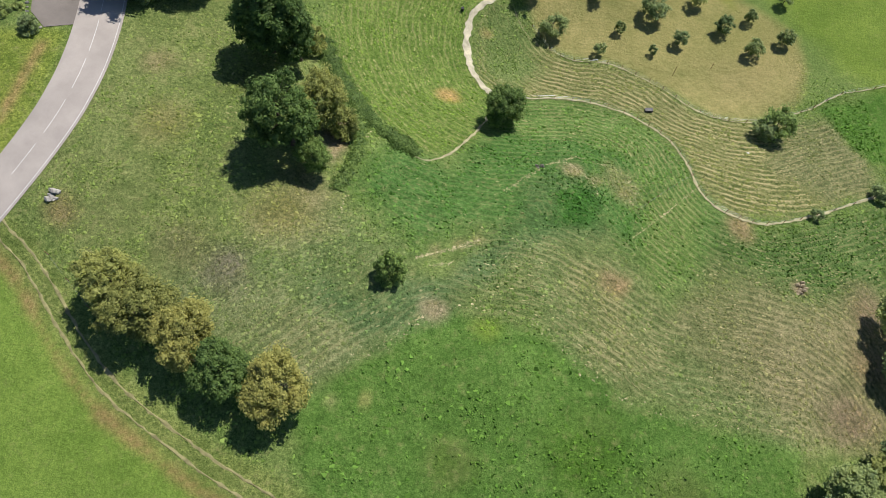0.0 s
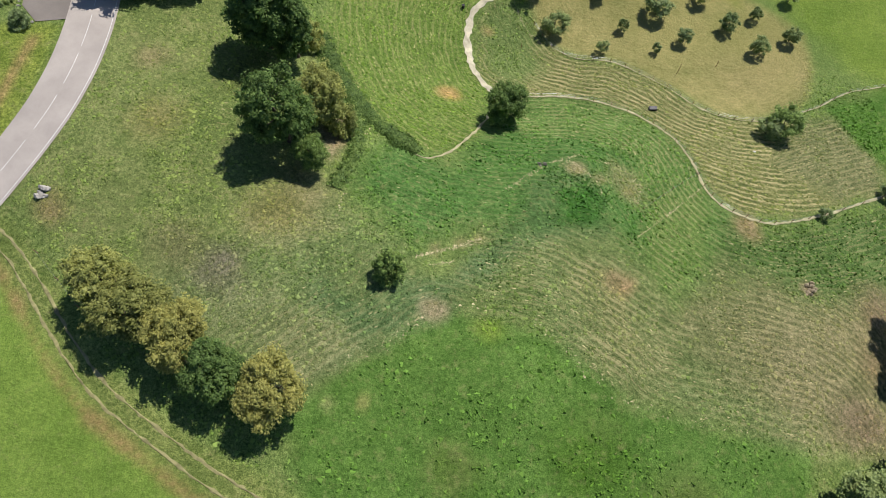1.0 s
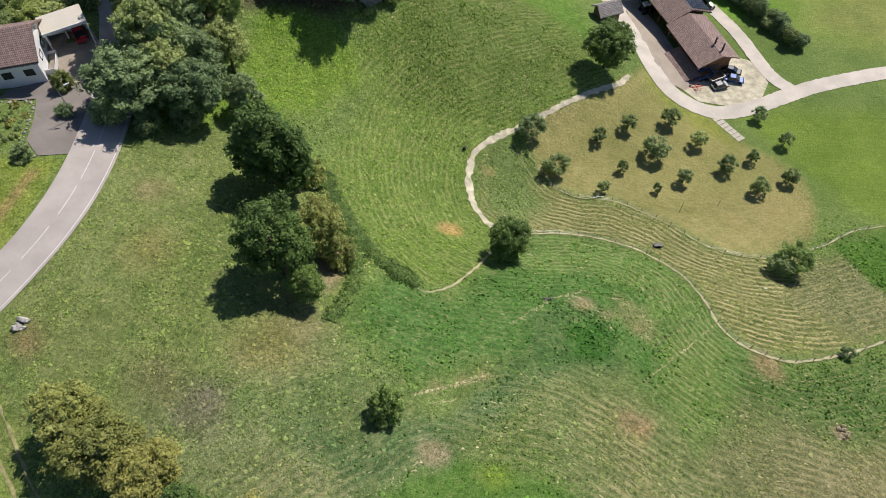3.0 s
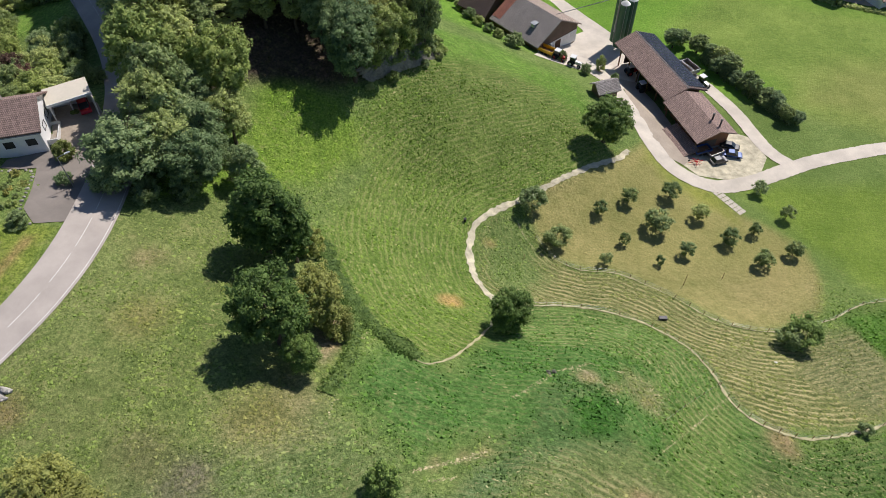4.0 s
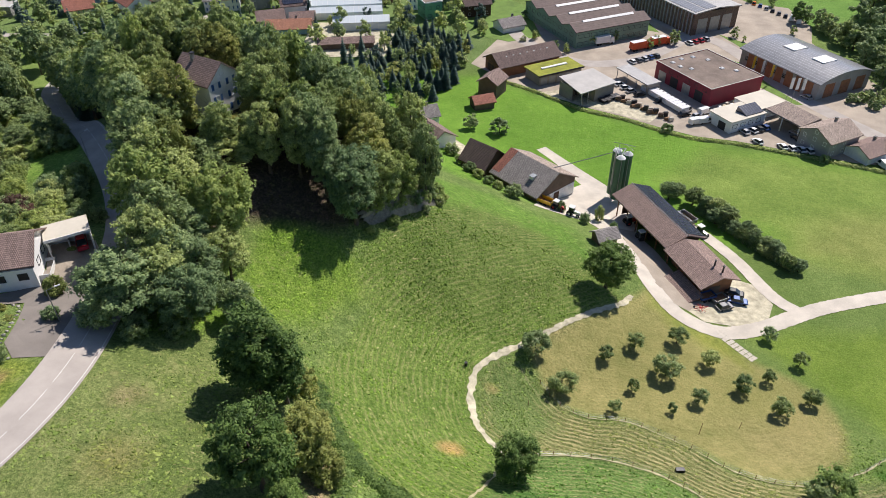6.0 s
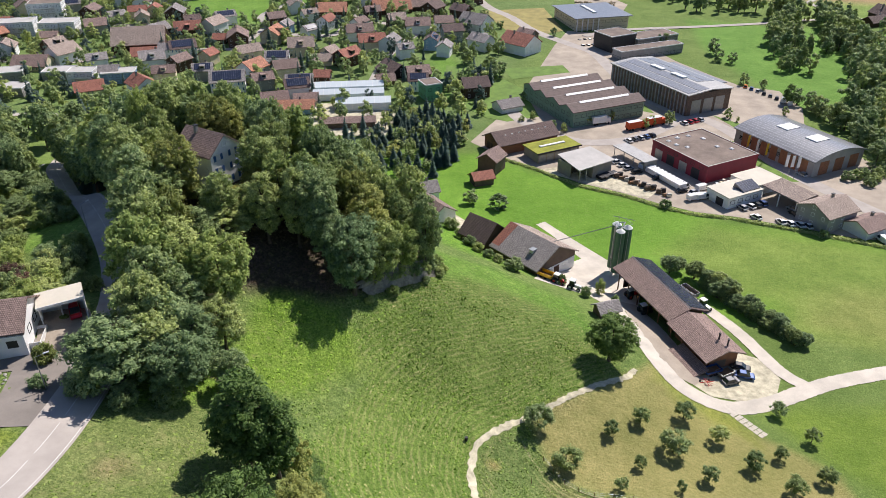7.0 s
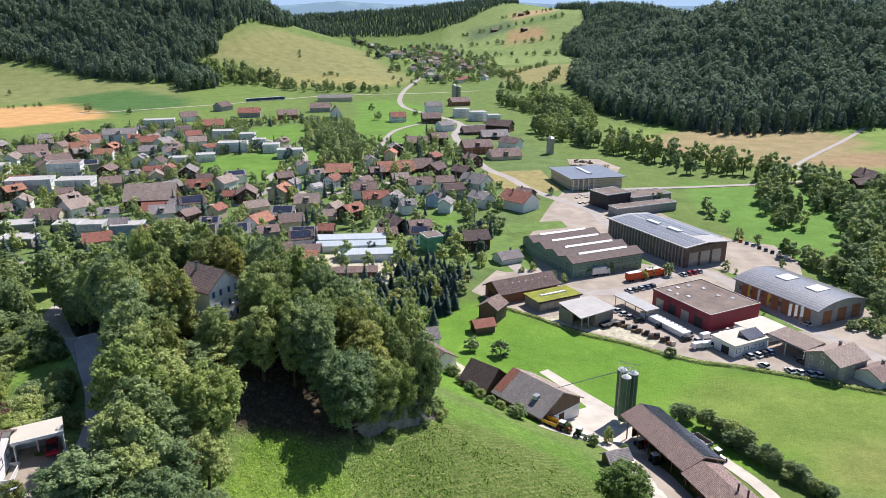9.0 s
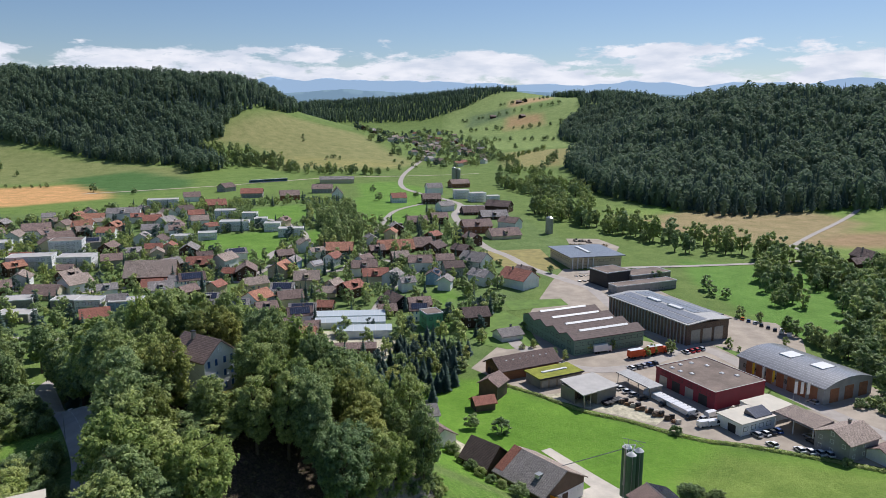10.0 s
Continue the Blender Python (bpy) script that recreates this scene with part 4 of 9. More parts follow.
def ribbon(name, line, width, mat, dz=0.07, label="", ragged=0.0, category="road", shift=0.0, cut=None, kind="structure", taper=False):
    """A strip of road or path laid over the land along a curve; cut: (on, off) lengths for dashes."""
    c = smooth_line(line, 0.7)
    tang = np.gradient(c, axis=0)
    tang /= np.linalg.norm(tang, axis=1)[:, None]
    side = np.stack([-tang[:, 1], tang[:, 0]], 1)
    rng = np.random.RandomState(len(name) + len(line))
    lanes = np.array([-0.5, -0.25, 0.0, 0.25, 0.5])
    vs, fs = [], []
    wl_, wr_ = rng.rand(len(c)) - 0.5, rng.rand(len(c)) - 0.5
    for i in range(len(c)):
        k = 1.0 if not taper else 0.35 + 0.65 * min(1, (len(c) - 1 - i) / 8)
        for s in lanes:
            j = ragged * (wl_[i] if s < -0.3 else wr_[i] if s > 0.3 else 0)
            q = c[i] + side[i] * (shift + s * width * k + j)
            vs.append(q)
    vs = np.array(vs)
    edge = np.tile(np.array([-0.02, 0.0, 0.0, 0.0, -0.02]), len(c))
    z = on_ground(gz, vs[:, 0], vs[:, 1])[:, 0] + dz + edge
    run = np.concatenate([[0], np.cumsum(np.linalg.norm(np.diff(c, axis=0), axis=1))])
    for i in range(len(c) - 1):
        if cut and run[i] % (cut[0] + cut[1]) > cut[0]:
            continue
        for s in range(4):
            fs.append((i * 5 + s + 1, i * 5 + s, i * 5 + s + 5, i * 5 + s + 6))
    me = fast_mesh(name, np.column_stack([vs, z]), fs, True)
    me.materials.append(mat)
    return tagged(new(name, me), label, category, kind=kind)


def sheet(name, poly, mat, label, dz=0.06, category="pavement", cell=2.5):
    """A paved or worn area: a polygon cut into small cells and laid over the land."""
    bm = bmesh.new()
    bm.faces.new([bm.verts.new((x, y, 0)) for x, y in poly])
    lo, hi = np.min(poly, axis=0), np.max(poly, axis=0)
    for ax in (0, 1):
        n = int((hi[ax] - lo[ax]) / cell)
        for i in range(1, n):
            co, no = [0, 0, 0], [0, 0, 0]
            co[ax], no[ax] = lo[ax] + (hi[ax] - lo[ax]) * i / n, 1
            bmesh.ops.bisect_plane(bm, geom=bm.verts[:] + bm.edges[:] + bm.faces[:], plane_co=co, plane_no=no)
    bmesh.ops.recalc_face_normals(bm, faces=bm.faces)
    if bm.faces and sum(f.normal.z for f in bm.faces) < 0:
        bmesh.ops.reverse_faces(bm, faces=bm.faces[:])
    v = np.array([q.co[:] for q in bm.verts])
    z = on_ground(gz, v[:, 0], v[:, 1])[:, 0] + dz
    for q, h in zip(bm.verts, z):
        q.co.z = h
    me = bpy.data.meshes.new(name)
    bm.to_mesh(me)
    bm.free()
    me.materials.append(mat)
    return tagged(new(name, me), label, category, kind="structure")


ribbon("road", ROAD, 6.4, ASPHALT, 0.14, "grey asphalt country road curving past the house", category="road")
ribbon("road_verge_line", ROAD, 0.10, PAINT_WHITE, 0.155, "white edge line painted on the road", shift=-2.8, category="road marking")
ribbon("road_centre_line", ROAD, 0.10, PAINT_WHITE, 0.155, "white dashed centre line on the road", cut=(6.0, 1.6), category="road marking")
ribbon("track_rut_left", TRACK, 0.30, RUT, 0.05, "worn earth rut of a farm track", 0.34, "track", 0.9)
ribbon("track_rut_right", TRACK, 0.26, RUT, 0.05, "worn earth rut of a farm track", 0.34, "track", -0.9)
ribbon("footpath_farm", PATH_FARM, 1.25, GRAVEL, 0.13, "pale gravel footpath winding down to the farm", 0.55, "path")
ribbon("footpath_low", PATH_LOW, 0.4, HAYPATH, 0.11, "narrow trodden path round the mown field", 0.3, "path", taper=True)
ribbon("footpath_hill", PATH_HILL, 0.42, HAYPATH, 0.11, "narrow trodden footpath along the hillside fence", 0.3, "path")
ribbon("orchard_swathe", ORCHARD_EDGE[2:], 0.2, HAYPATH, 0.10, "dry edge of mown grass along the orchard fence", 0.3, "path")
FARM_ROAD = [(41.5, 146), (43.0, 138), (44.6, 130), (46.2, 123), (48.6, 116.8), (52.8, 112.4), (59, 110.4), (67.2, 112.6), (74.8, 116.2), (82.4, 119.6), (91.2, 122.2), (104, 125.2), (130, 129), (180, 132), (260, 140)]
ribbon("farm_road", FARM_ROAD, 4.0, CONCRETE, 0.12, "pale concrete farm road bending round the barns", 0.2, "road")
ribbon("farm_lane", [(78, 118.2), (74.4, 123.2), (72.4, 130), (70.6, 138), (67.8, 146), (64.5, 153), (58, 162), (50, 170)], 3.6, CONCRETE, 0.15, "pale concrete lane behind the barn", 0.2, "road")
sheet("farmyard", [(22, 157), (28, 168), (38, 176), (31, 190), (27, 196), (30, 198), (44, 178), (53, 164), (47, 146), (41, 145), (36, 152)], CONCRETE, "pale concrete farmyard between barns and silo", 0.09)
sheet("barn_apron", [(44.6, 137), (46.0, 127), (48.2, 119.5), (52.4, 116.5), (55.2, 119), (53.6, 128), (51.0, 140), (47.6, 150), (43.5, 151)], YARD, "grey concrete apron under the barn eaves", 0.10)
sheet("gravel_lot", [(51, 118), (55, 113.5), (63, 112.5), (70, 115.6), (73, 121), (72, 128), (66, 131), (56, 128)], GRAVEL, "dusty gravel parking place beside the barn", 0.08)
sheet("driveway", [(-55.2, 68), (-59, 67), (-61.6, 70), (-62.6, 75), (-64.4, 80.4), (-70, 80.2), (-70, 82.4), (-62.5, 85.5), (-59.5, 84.0), (-58.4, 92), (-57.4, 92), (-56.6, 84), (-55.4, 76)], DARK_ASPHALT, "grey tarmac driveway in front of the house", 0.10)


# ---------------------------------------------------------------- building blocks
class Geo:
    """Collects corners, faces and a material number for each face."""

    def __init__(self):
        self.v, self.f, self.m = [], [], []

    def poly(self, pts, mi=0):
        k = len(self.v)
        self.v += [tuple(p) for p in pts]
        self.f.append(tuple(range(k, k + len(pts))))
        self.m.append(mi)

    def hexa(self, low, high, mi=0):
        """A solid between two rings of corners, low and high, both turning to the left seen from above."""
        k, n = len(self.v), len(low)
        self.v += [tuple(p) for p in low] + [tuple(p) for p in high]
        self.f.append(tuple(reversed(range(k, k + n))))
        self.f.append(tuple(range(k + n, k + 2 * n)))
        self.f += [(k + i, k + (i + 1) % n, k + n + (i + 1) % n, k + n + i) for i in range(n)]
        self.m += [mi] * (n + 2)
        return self

    def box(self, x0, x1, y0, y1, z0, z1, mi=0):
        ring = ((x0, y0), (x1, y0), (x1, y1), (x0, y1))
        return self.hexa([(x, y, z0) for x, y in ring], [(x, y, z1) for x, y in ring], mi)

    def prism(self, profile, x0, x1, mi=0):
        """A profile of (y, z) pushed along x."""
        return self.hexa([(x0, y, z) for y, z in profile], [(x1, y, z) for y, z in profile], mi)

    def cyl(self, cx, cy, z0, z1, r0, r1=None, n=12, mi=0):
        r1 = r0 if r1 is None else r1
        ring = [(math.cos(2 * math.pi * i / n), math.sin(2 * math.pi * i / n)) for i in range(n)]
        return self.hexa([(cx + r0 * c, cy + r0 * s, z0) for c, s in ring], [(cx + r1 * c, cy + r1 * s, z1) for c, s in ring], mi)

    def tube(self, a, b, r, n=6, mi=0, r1=None):
        a, b = Vector(a), Vector(b)
        d = (b - a).normalized()
        u = d.orthogonal().normalized()
        w = d.cross(u)
        r1 = r if r1 is None else r1
        ang = [2 * math.pi * i / n for i in range(n)]
        return self.hexa([a + r * (math.cos(t) * u + math.sin(t) * w) for t in ang], [b + r1 * (math.cos(t) * u + math.sin(t) * w) for t in ang], mi)

    def wheel(self, x, y, z, r, w, n=12, mi=0):
        return self.tube((x, y - w / 2, z), (x, y + w / 2, z), r, n, mi)

    def mesh(self, name, mats):
        me = bpy.data.meshes.new(name)
        me.from_pydata(self.v, [], self.f)
        for m in mats:
            me.materials.append(m)
        if len(mats) > 1:
            me.polygons.foreach_set("material_index", self.m)
        me.update()
        return me


def thing(name, x, y, yaw=0.0, label="", category="", group="", z=None, dz=0.0):
    ob = new(name)
    ob.empty_display_size = 0.5
    ob.matrix_world = Matrix.Translation((x, y, z) if z is not None else at(x, y, dz)) @ Matrix.Rotation(radians(yaw), 4, "Z")
    return tagged(ob, label, category, group)


def part(name, geo, mats, parent, label="", m=None):
    """One mesh under a thing or a part; geo may be a ready mesh that repeats share."""
    if isinstance(geo, Geo):
        geo = geo.mesh(name, mats if isinstance(mats, (list, tuple)) else [mats])
    ob = new(name, geo)
    ob.parent = parent
    if m is not None:
        ob.matrix_basis = m
    if label:
        ob["label"] = label
    return ob


def solo(name, geo, mats, label, category, x, y, yaw=0.0, group="", z=None, dz=0.0, kind=""):
    ob = new(name, geo.mesh(name, mats if isinstance(mats, (list, tuple)) else [mats]) if isinstance(geo, Geo) else geo)
    ob.matrix_world = Matrix.Translation((x, y, z) if z is not None else at(x, y, dz)) @ Matrix.Rotation(radians(yaw), 4, "Z")
    return tagged(ob, label, category, group, kind)


SHARED = {}


def shared(key, make):
    if key not in SHARED:
        SHARED[key] = make()
    return SHARED[key]


def window_mesh(w, h, frame_mat=None):
    """A window in one piece: a frame proud of the wall round a pane set back in it. It faces -y."""
    def make():
        g = Geo()
        t, out, back = 0.09, -0.06, 0.02
        rings = [[(-w / 2, 0.05, 0), (w / 2, 0.05, 0), (w / 2, 0.05, h), (-w / 2, 0.05, h)], [(-w / 2, out, 0), (w / 2, out, 0), (w / 2, out, h), (-w / 2, out, h)],
                 [(-w / 2 + t, out, t), (w / 2 - t, out, t), (w / 2 - t, out, h - t), (-w / 2 + t, out, h - t)], [(-w / 2 + t, back, t), (w / 2 - t, back, t), (w / 2 - t, back, h - t), (-w / 2 + t, back, h - t)]]
        for r in rings:
            g.v += r
        for k in range(3):
            for i in range(4):
                g.f.append((4 * k + i, 4 * k + (i + 1) % 4, 4 * k + 4 + (i + 1) % 4, 4 * k + 4 + i))
                g.m.append(0)
        g.f.append((12, 13, 14, 15))
        g.m.append(1)
        return g.mesh("window", [frame_mat or WHITE, GLASS_DARK])
    return shared(("win", round(w, 2), round(h, 2), (frame_mat or WHITE).name), make)


def facing(side, l, w, along, z):
    """Place on a house's wall: side 0 front (-y), 1 right gable (+x), 2 back (+y), 3 left gable (-x)."""
    spin = Matrix.Rotation(radians(90 * side), 4, "Z")
    off = (w if side in (0, 2) else l) / 2
    return spin @ Matrix.Translation((along, -off - 0.004, z))


def gable_roof(l, w, e, r, over=0.7, t=0.28):
    s = (r - e) / (w / 2)
    lo = e - s * over
    hw = w / 2 + over
    return Geo().prism([(-hw, lo), (0, r), (hw, lo), (hw, lo + t), (0, r + t * 1.15), (-hw, lo + t)][::-1], -l / 2 - over * 0.8, l / 2 + over * 0.8)


def gable_wall(l, w, e, r, base=-2.0):
    return Geo().prism([(-w / 2, base), (w / 2, base), (w / 2, e), (0, r), (-w / 2, e)], -l / 2, l / 2)


HOUSES = "houses of the village"


def house(x, y, yaw, l, w, roof, wall, storeys=2, label="", group=HOUSES, kind="house", pitch=0.62, shutters=None, dormer=False, solar=False, z=None, chimney=True, wins=True, name="house", sides=(0, 1, 3)):
    """A gabled house: ridge along its own x. Walls, roof, chimney and each window are parts."""
    e = 2.7 * storeys
    r = e + pitch * w / 2
    roofs, walls = ROOFS[roof], WALLS[wall]
    ob = thing(name, x, y, yaw, label or "%s with %s walls and %s roof" % (kind, WALL_WORDS[wall], ROOF_WORDS[roof]), kind, group, z=z)
    key = (round(l, 1), round(w, 1), e, round(r, 2))
    part("wall", shared(("wall", key, wall), lambda: gable_wall(l, w, e, r).mesh("wall", [walls])), None, ob)
    part("roof", shared(("roof", key, roof), lambda: gable_roof(l, w, e, r).mesh("roof", [roofs])), None, ob, ROOF_WORDS[roof] + " roof")
    if solar:
        s = (r - e) / (w / 2)
        g = Geo()
        for sgn in (-1,):
            y0, y1 = sgn * w * 0.46, sgn * w * 0.06
            z0, z1 = r - s * abs(y0) + 0.42, r - s * abs(y1) + 0.42
            g.hexa([(-l * 0.42, y0, z0), (l * 0.42, y0, z0), (l * 0.42, y1, z1), (-l * 0.42, y1, z1)], [(-l * 0.42, y0, z0 + 0.08), (l * 0.42, y0, z0 + 0.08), (l * 0.42, y1, z1 + 0.08), (-l * 0.42, y1, z1 + 0.08)])
        part("solar_panel", g, SOLAR, ob, "dark blue solar modules")
    if chimney:
        part("chimney", shared(("chimney", round(r, 1)), lambda: Geo().box(-0.35, 0.35, -0.35, 0.35, r - 1.6, r + 1.0, 0).box(-0.45, 0.45, -0.45, 0.45, r + 1.0, r + 1.15, 1).mesh("chimney", [CONCWALL, DARK_METAL])), None, ob, "", Matrix.Translation((l * 0.18, w * 0.10, 0)))
    if dormer:
        dz_ = r - (r - e) * 0.62
        g = Geo().box(-1.1, 1.1, -w * 0.46, -w * 0.12, dz_ - 0.5, dz_ + 1.2, 0).box(-1.35, 1.35, -w * 0.5, -w * 0.05, dz_ + 1.2, dz_ + 1.38, 1).box(-0.8, 0.8, -w * 0.46 - 0.05, -w * 0.46 + 0.05, dz_ + 0.1, dz_ + 1.0, 2)
        part("dormer", g, [walls, roofs, GLASS_DARK], ob)
    if wins:
        me = window_mesh(1.15, 1.3)
        for side, length in ((0, l), (1, w), (3, w)):
            if side not in sides:
                continue
            n = max(2, int(length / 3.3))
            for s in range(storeys):
                for i in range(n):
                    if (i * 7 + s * 3 + side) % 6 == 5:
                        continue
                    m = facing(side, l, w, (i + 0.5) / n * length - length / 2, 0.9 + 2.7 * s)
                    win = part("window", me, None, ob, "", m)
                    if shutters is not None:
                        for q in (-0.92, 0.92):
                            part("shutter", shared(("shutter", shutters.name), lambda: Geo().box(-0.3, 0.3, -0.06, 0.0, 0, 1.3).mesh("shutter", [shutters])), None, win, "blue folding shutter" if shutters is BLUE_SHUTTER else "", Matrix.Translation((q, 0, 0)))
            if side in (1, 3):
                part("window", me, None, ob, "", facing(side, l, w, 0, e + 0.5))
    return ob


def block(x, y, yaw, l, w, h, wall, roof, label, category="building", group="", storeys=0, name="apartment_house", z=None, band=None, parapet=0.35, win=(1.6, 1.4), balcony=False, sides=(0, 1, 3)):
    """A flat-roofed building with rows of windows; roof has a raised edge."""
    ob = thing(name, x, y, yaw, label, category, group, z=z)
    part("wall", Geo().box(-l / 2, l / 2, -w / 2, w / 2, -1.5, h), wall, ob)
    g = Geo().box(-l / 2 - 0.15, l / 2 + 0.15, -w / 2 - 0.15, w / 2 + 0.15, h, h + 0.18, 0)
    for a in ((-l / 2 - 0.2, l / 2 + 0.2, -w / 2 - 0.2, -w / 2 + 0.1), (-l / 2 - 0.2, l / 2 + 0.2, w / 2 - 0.1, w / 2 + 0.2), (-l / 2 - 0.2, -l / 2 + 0.1, -w / 2 + 0.1, w / 2 - 0.1), (l / 2 - 0.1, l / 2 + 0.2, -w / 2 + 0.1, w / 2 - 0.1)):
        g.box(*a, h - 0.15, h + parapet, 1)
    part("roof", g, [roof, band or WHITE], ob)
    if storeys:
        me = window_mesh(win[0], win[1], DARK_METAL)
        for side in sides:
            length = l if side in (0, 2) else w
            n = max(2, int(length / (win[0] + 1.3)))
            for s in range(storeys):
                for i in range(n):
                    part("window", me, None, ob, "", facing(side, l, w, (i + 0.5) / n * length - length / 2, 0.8 + (h - 0.4) / storeys * s))
                if balcony and side == 0 and s:
                    zb = (h - 0.4) / storeys * s
                    part("balcony", Geo().box(-l * 0.3, l * 0.3, -w / 2 - 1.5, -w / 2 + 0.02, zb, zb + 0.18, 0).box(-l * 0.3, l * 0.3, -w / 2 - 1.5, -w / 2 - 1.42, zb + 0.18, zb + 1.05, 1), [CONCWALL, WHITE], ob)
    return ob


ROOFS = dict(brown=BROWN_TILE, grey=GREY_TILE, dark=DARK_TILE, red=RED_TILE, orange=ORANGE_TILE, beige=BEIGE_TILE, fibre=FIBRE)
ROOF_WORDS = dict(brown="brown tiled", grey="grey tiled", dark="dark brown tiled", red="red tiled", orange="orange tiled", beige="pale brown tiled", fibre="fibre cement")
WALLS = dict(white=PLASTER, cream=CREAM, grey=GREYWALL, wood=WOOD_DARK, larch=WOOD_ORANGE, blue=BLUEWALL, old=WOOD_GREY)
WALL_WORDS = dict(white="white plastered", cream="cream plastered", grey="grey rendered", wood="dark boarded", larch="orange boarded", blue="pale blue", old="weathered boarded")


# ---------------------------------------------------------------- vehicles
def car_mesh(kind):
    """Body, glass and lights of a car; nose towards +x. Two heights of section give the shape."""
    l, w, h, hood, tail = dict(hatch=(4.0, 1.72, 1.48, 0.30, 0.06), saloon=(4.5, 1.76, 1.42, 0.30, 0.17), van=(5.2, 1.95, 2.05, 0.15, 0.02))[kind]
    def body():
        g = Geo()
        b = 0.78 if kind != "van" else 0.95
        pr = [(-l / 2, 0.32), (-l / 2 - 0.02, b - 0.12), (-l / 2 + 0.1, b), (l / 2 - 0.28, b - 0.06), (l / 2, b - 0.28), (l / 2, 0.32)]
        for s0, s1, k0, k1 in ((-w / 2, w / 2, 1, 1),):
            g.hexa([(x, s0, z) for x, z in pr], [(x, s1, z) for x, z in pr])
        x0, x1 = -l / 2 + tail * l, l / 2 - hood * l
        g.hexa([(x0 + 0.45, -w / 2 + 0.2, h - 0.05), (x1 - 0.55, -w / 2 + 0.2, h - 0.05), (x1 - 0.55, w / 2 - 0.2, h - 0.05), (x0 + 0.45, w / 2 - 0.2, h - 0.05)],
               [(x0 + 0.55, -w / 2 + 0.25, h), (x1 - 0.65, -w / 2 + 0.25, h), (x1 - 0.65, w / 2 - 0.25, h), (x0 + 0.55, w / 2 - 0.25, h)])
        if kind == "van":
            g.box(x0 - 0.06, x1 - 1.2, -w / 2 + 0.06, w / 2 - 0.06, b, h - 0.02)
        return g
    def glass():
        b = 0.77 if kind != "van" else 0.94
        x0, x1 = -l / 2 + tail * l, l / 2 - hood * l
        g = Geo()
        g.hexa([(x0, -w / 2 + 0.06, b), (x1 + 0.35, -w / 2 + 0.06, b), (x1 + 0.35, w / 2 - 0.06, b), (x0, w / 2 - 0.06, b)],
               [(x0 + 0.42, -w / 2 + 0.2, h - 0.045), (x1 - 0.55, -w / 2 + 0.2, h - 0.045), (x1 - 0.55, w / 2 - 0.2, h - 0.045), (x0 + 0.42, w / 2 - 0.2, h - 0.045)])
        return g
    return l, w, body, glass


def car(x, y, yaw, color="white", kind="hatch", group="parked cars", z=None, dz=0.16):
    l, w, body, glass = car_mesh(kind)
    word = dict(hatch="hatchback car", saloon="saloon car", van="delivery van")[kind]
    ob = thing("van" if kind == "van" else "car", x, y, yaw, "parked %s %s on open paving" % (color, word), "van" if kind == "van" else "car", group, z=z, dz=dz)
    part("body", shared(("carb", kind, color), lambda: body().mesh("body", [CARS[color]])), None, ob)
    part("cabin", shared(("carg", kind), lambda: glass().mesh("cabin", [GLASS_DARK])), None, ob, "dark glazed cabin")
    wm = shared(("wheel",), lambda: Geo().wheel(0, 0, 0.31, 0.31, 0.2, 12).wheel(0, 0, 0.31, 0.17, 0.22, 8).mesh("wheel", [RUBBER]))
    for sx in (-0.31, 0.31):
        for sy in (-1, 1):
            part("wheel", wm, None, ob, "", Matrix.Translation((sx * l, sy * (w / 2 - 0.1), 0)))
    return ob


# ---------------------------------------------------------------- trees
ICO_V = [(0, 0, 1), (0.894, 0, 0.447), (0.276, 0.851, 0.447), (-0.724, 0.526, 0.447), (-0.724, -0.526, 0.447), (0.276, -0.851, 0.447),
         (0.724, 0.526, -0.447), (-0.276, 0.851, -0.447), (-0.894, 0, -0.447), (-0.276, -0.851, -0.447), (0.724, -0.526, -0.447), (0, 0, -1)]
ICO_F = [(0, 1, 2), (0, 2, 3), (0, 3, 4), (0, 4, 5), (0, 5, 1), (1, 6, 2), (2, 7, 3), (3, 8, 4), (4, 9, 5), (5, 10, 1),
         (2, 6, 7), (3, 7, 8), (4, 8, 9), (5, 9, 10), (1, 10, 6), (6, 11, 7), (7, 11, 8), (8, 11, 9), (9, 11, 10), (10, 11, 6)]
ICO_V, ICO_F = np.array(ICO_V), np.array(ICO_F)


def crown_points(form, rng):
    """Centres and radii of the leafy boughs of one crown, 1 unit in radius and in height, with lobes and hollows."""
    c = []
    n = dict(oak=210, tall=190, bush=60, fruit=40, small=24)[form]
    lobes = rng.randn(11, 3)
    lobes /= np.linalg.norm(lobes, axis=1)[:, None]
    while len(c) < n:
        p = rng.rand(3) * 2 - 1
        rr = np.hypot(p[0], p[1])
        z = (p[2] + 1) / 2
        if form == "oak":
            lim = math.sqrt(max(0, 1 - (abs(z - 0.45) / 0.58) ** 2))
        elif form == "tall":
            lim = 0.8 * math.sin(math.pi * min(1, (z * 0.9 + 0.1)) ** 0.8) ** 0.7
        else:
            lim = math.sqrt(max(0, 1 - (abs(z - 0.42) / 0.62) ** 2))
        d = np.array([p[0], p[1], z * 1.6 - 0.7])
        d /= np.linalg.norm(d) + 1e-6
        if form in ("oak", "tall"):
            lim *= 0.62 + 0.46 * max(0.0, (lobes @ d).max()) ** 3
        if rr > lim or rr < lim * 0.42 and z < 0.72:
            continue
        c.append((*(p[:2] * 0.9), z * 0.9 + 0.03, (0.07 + 0.12 * rng.rand() ** 1.5 if form in ("oak", "tall") else 0.11 + 0.15 * rng.rand())))
    return np.array(c)


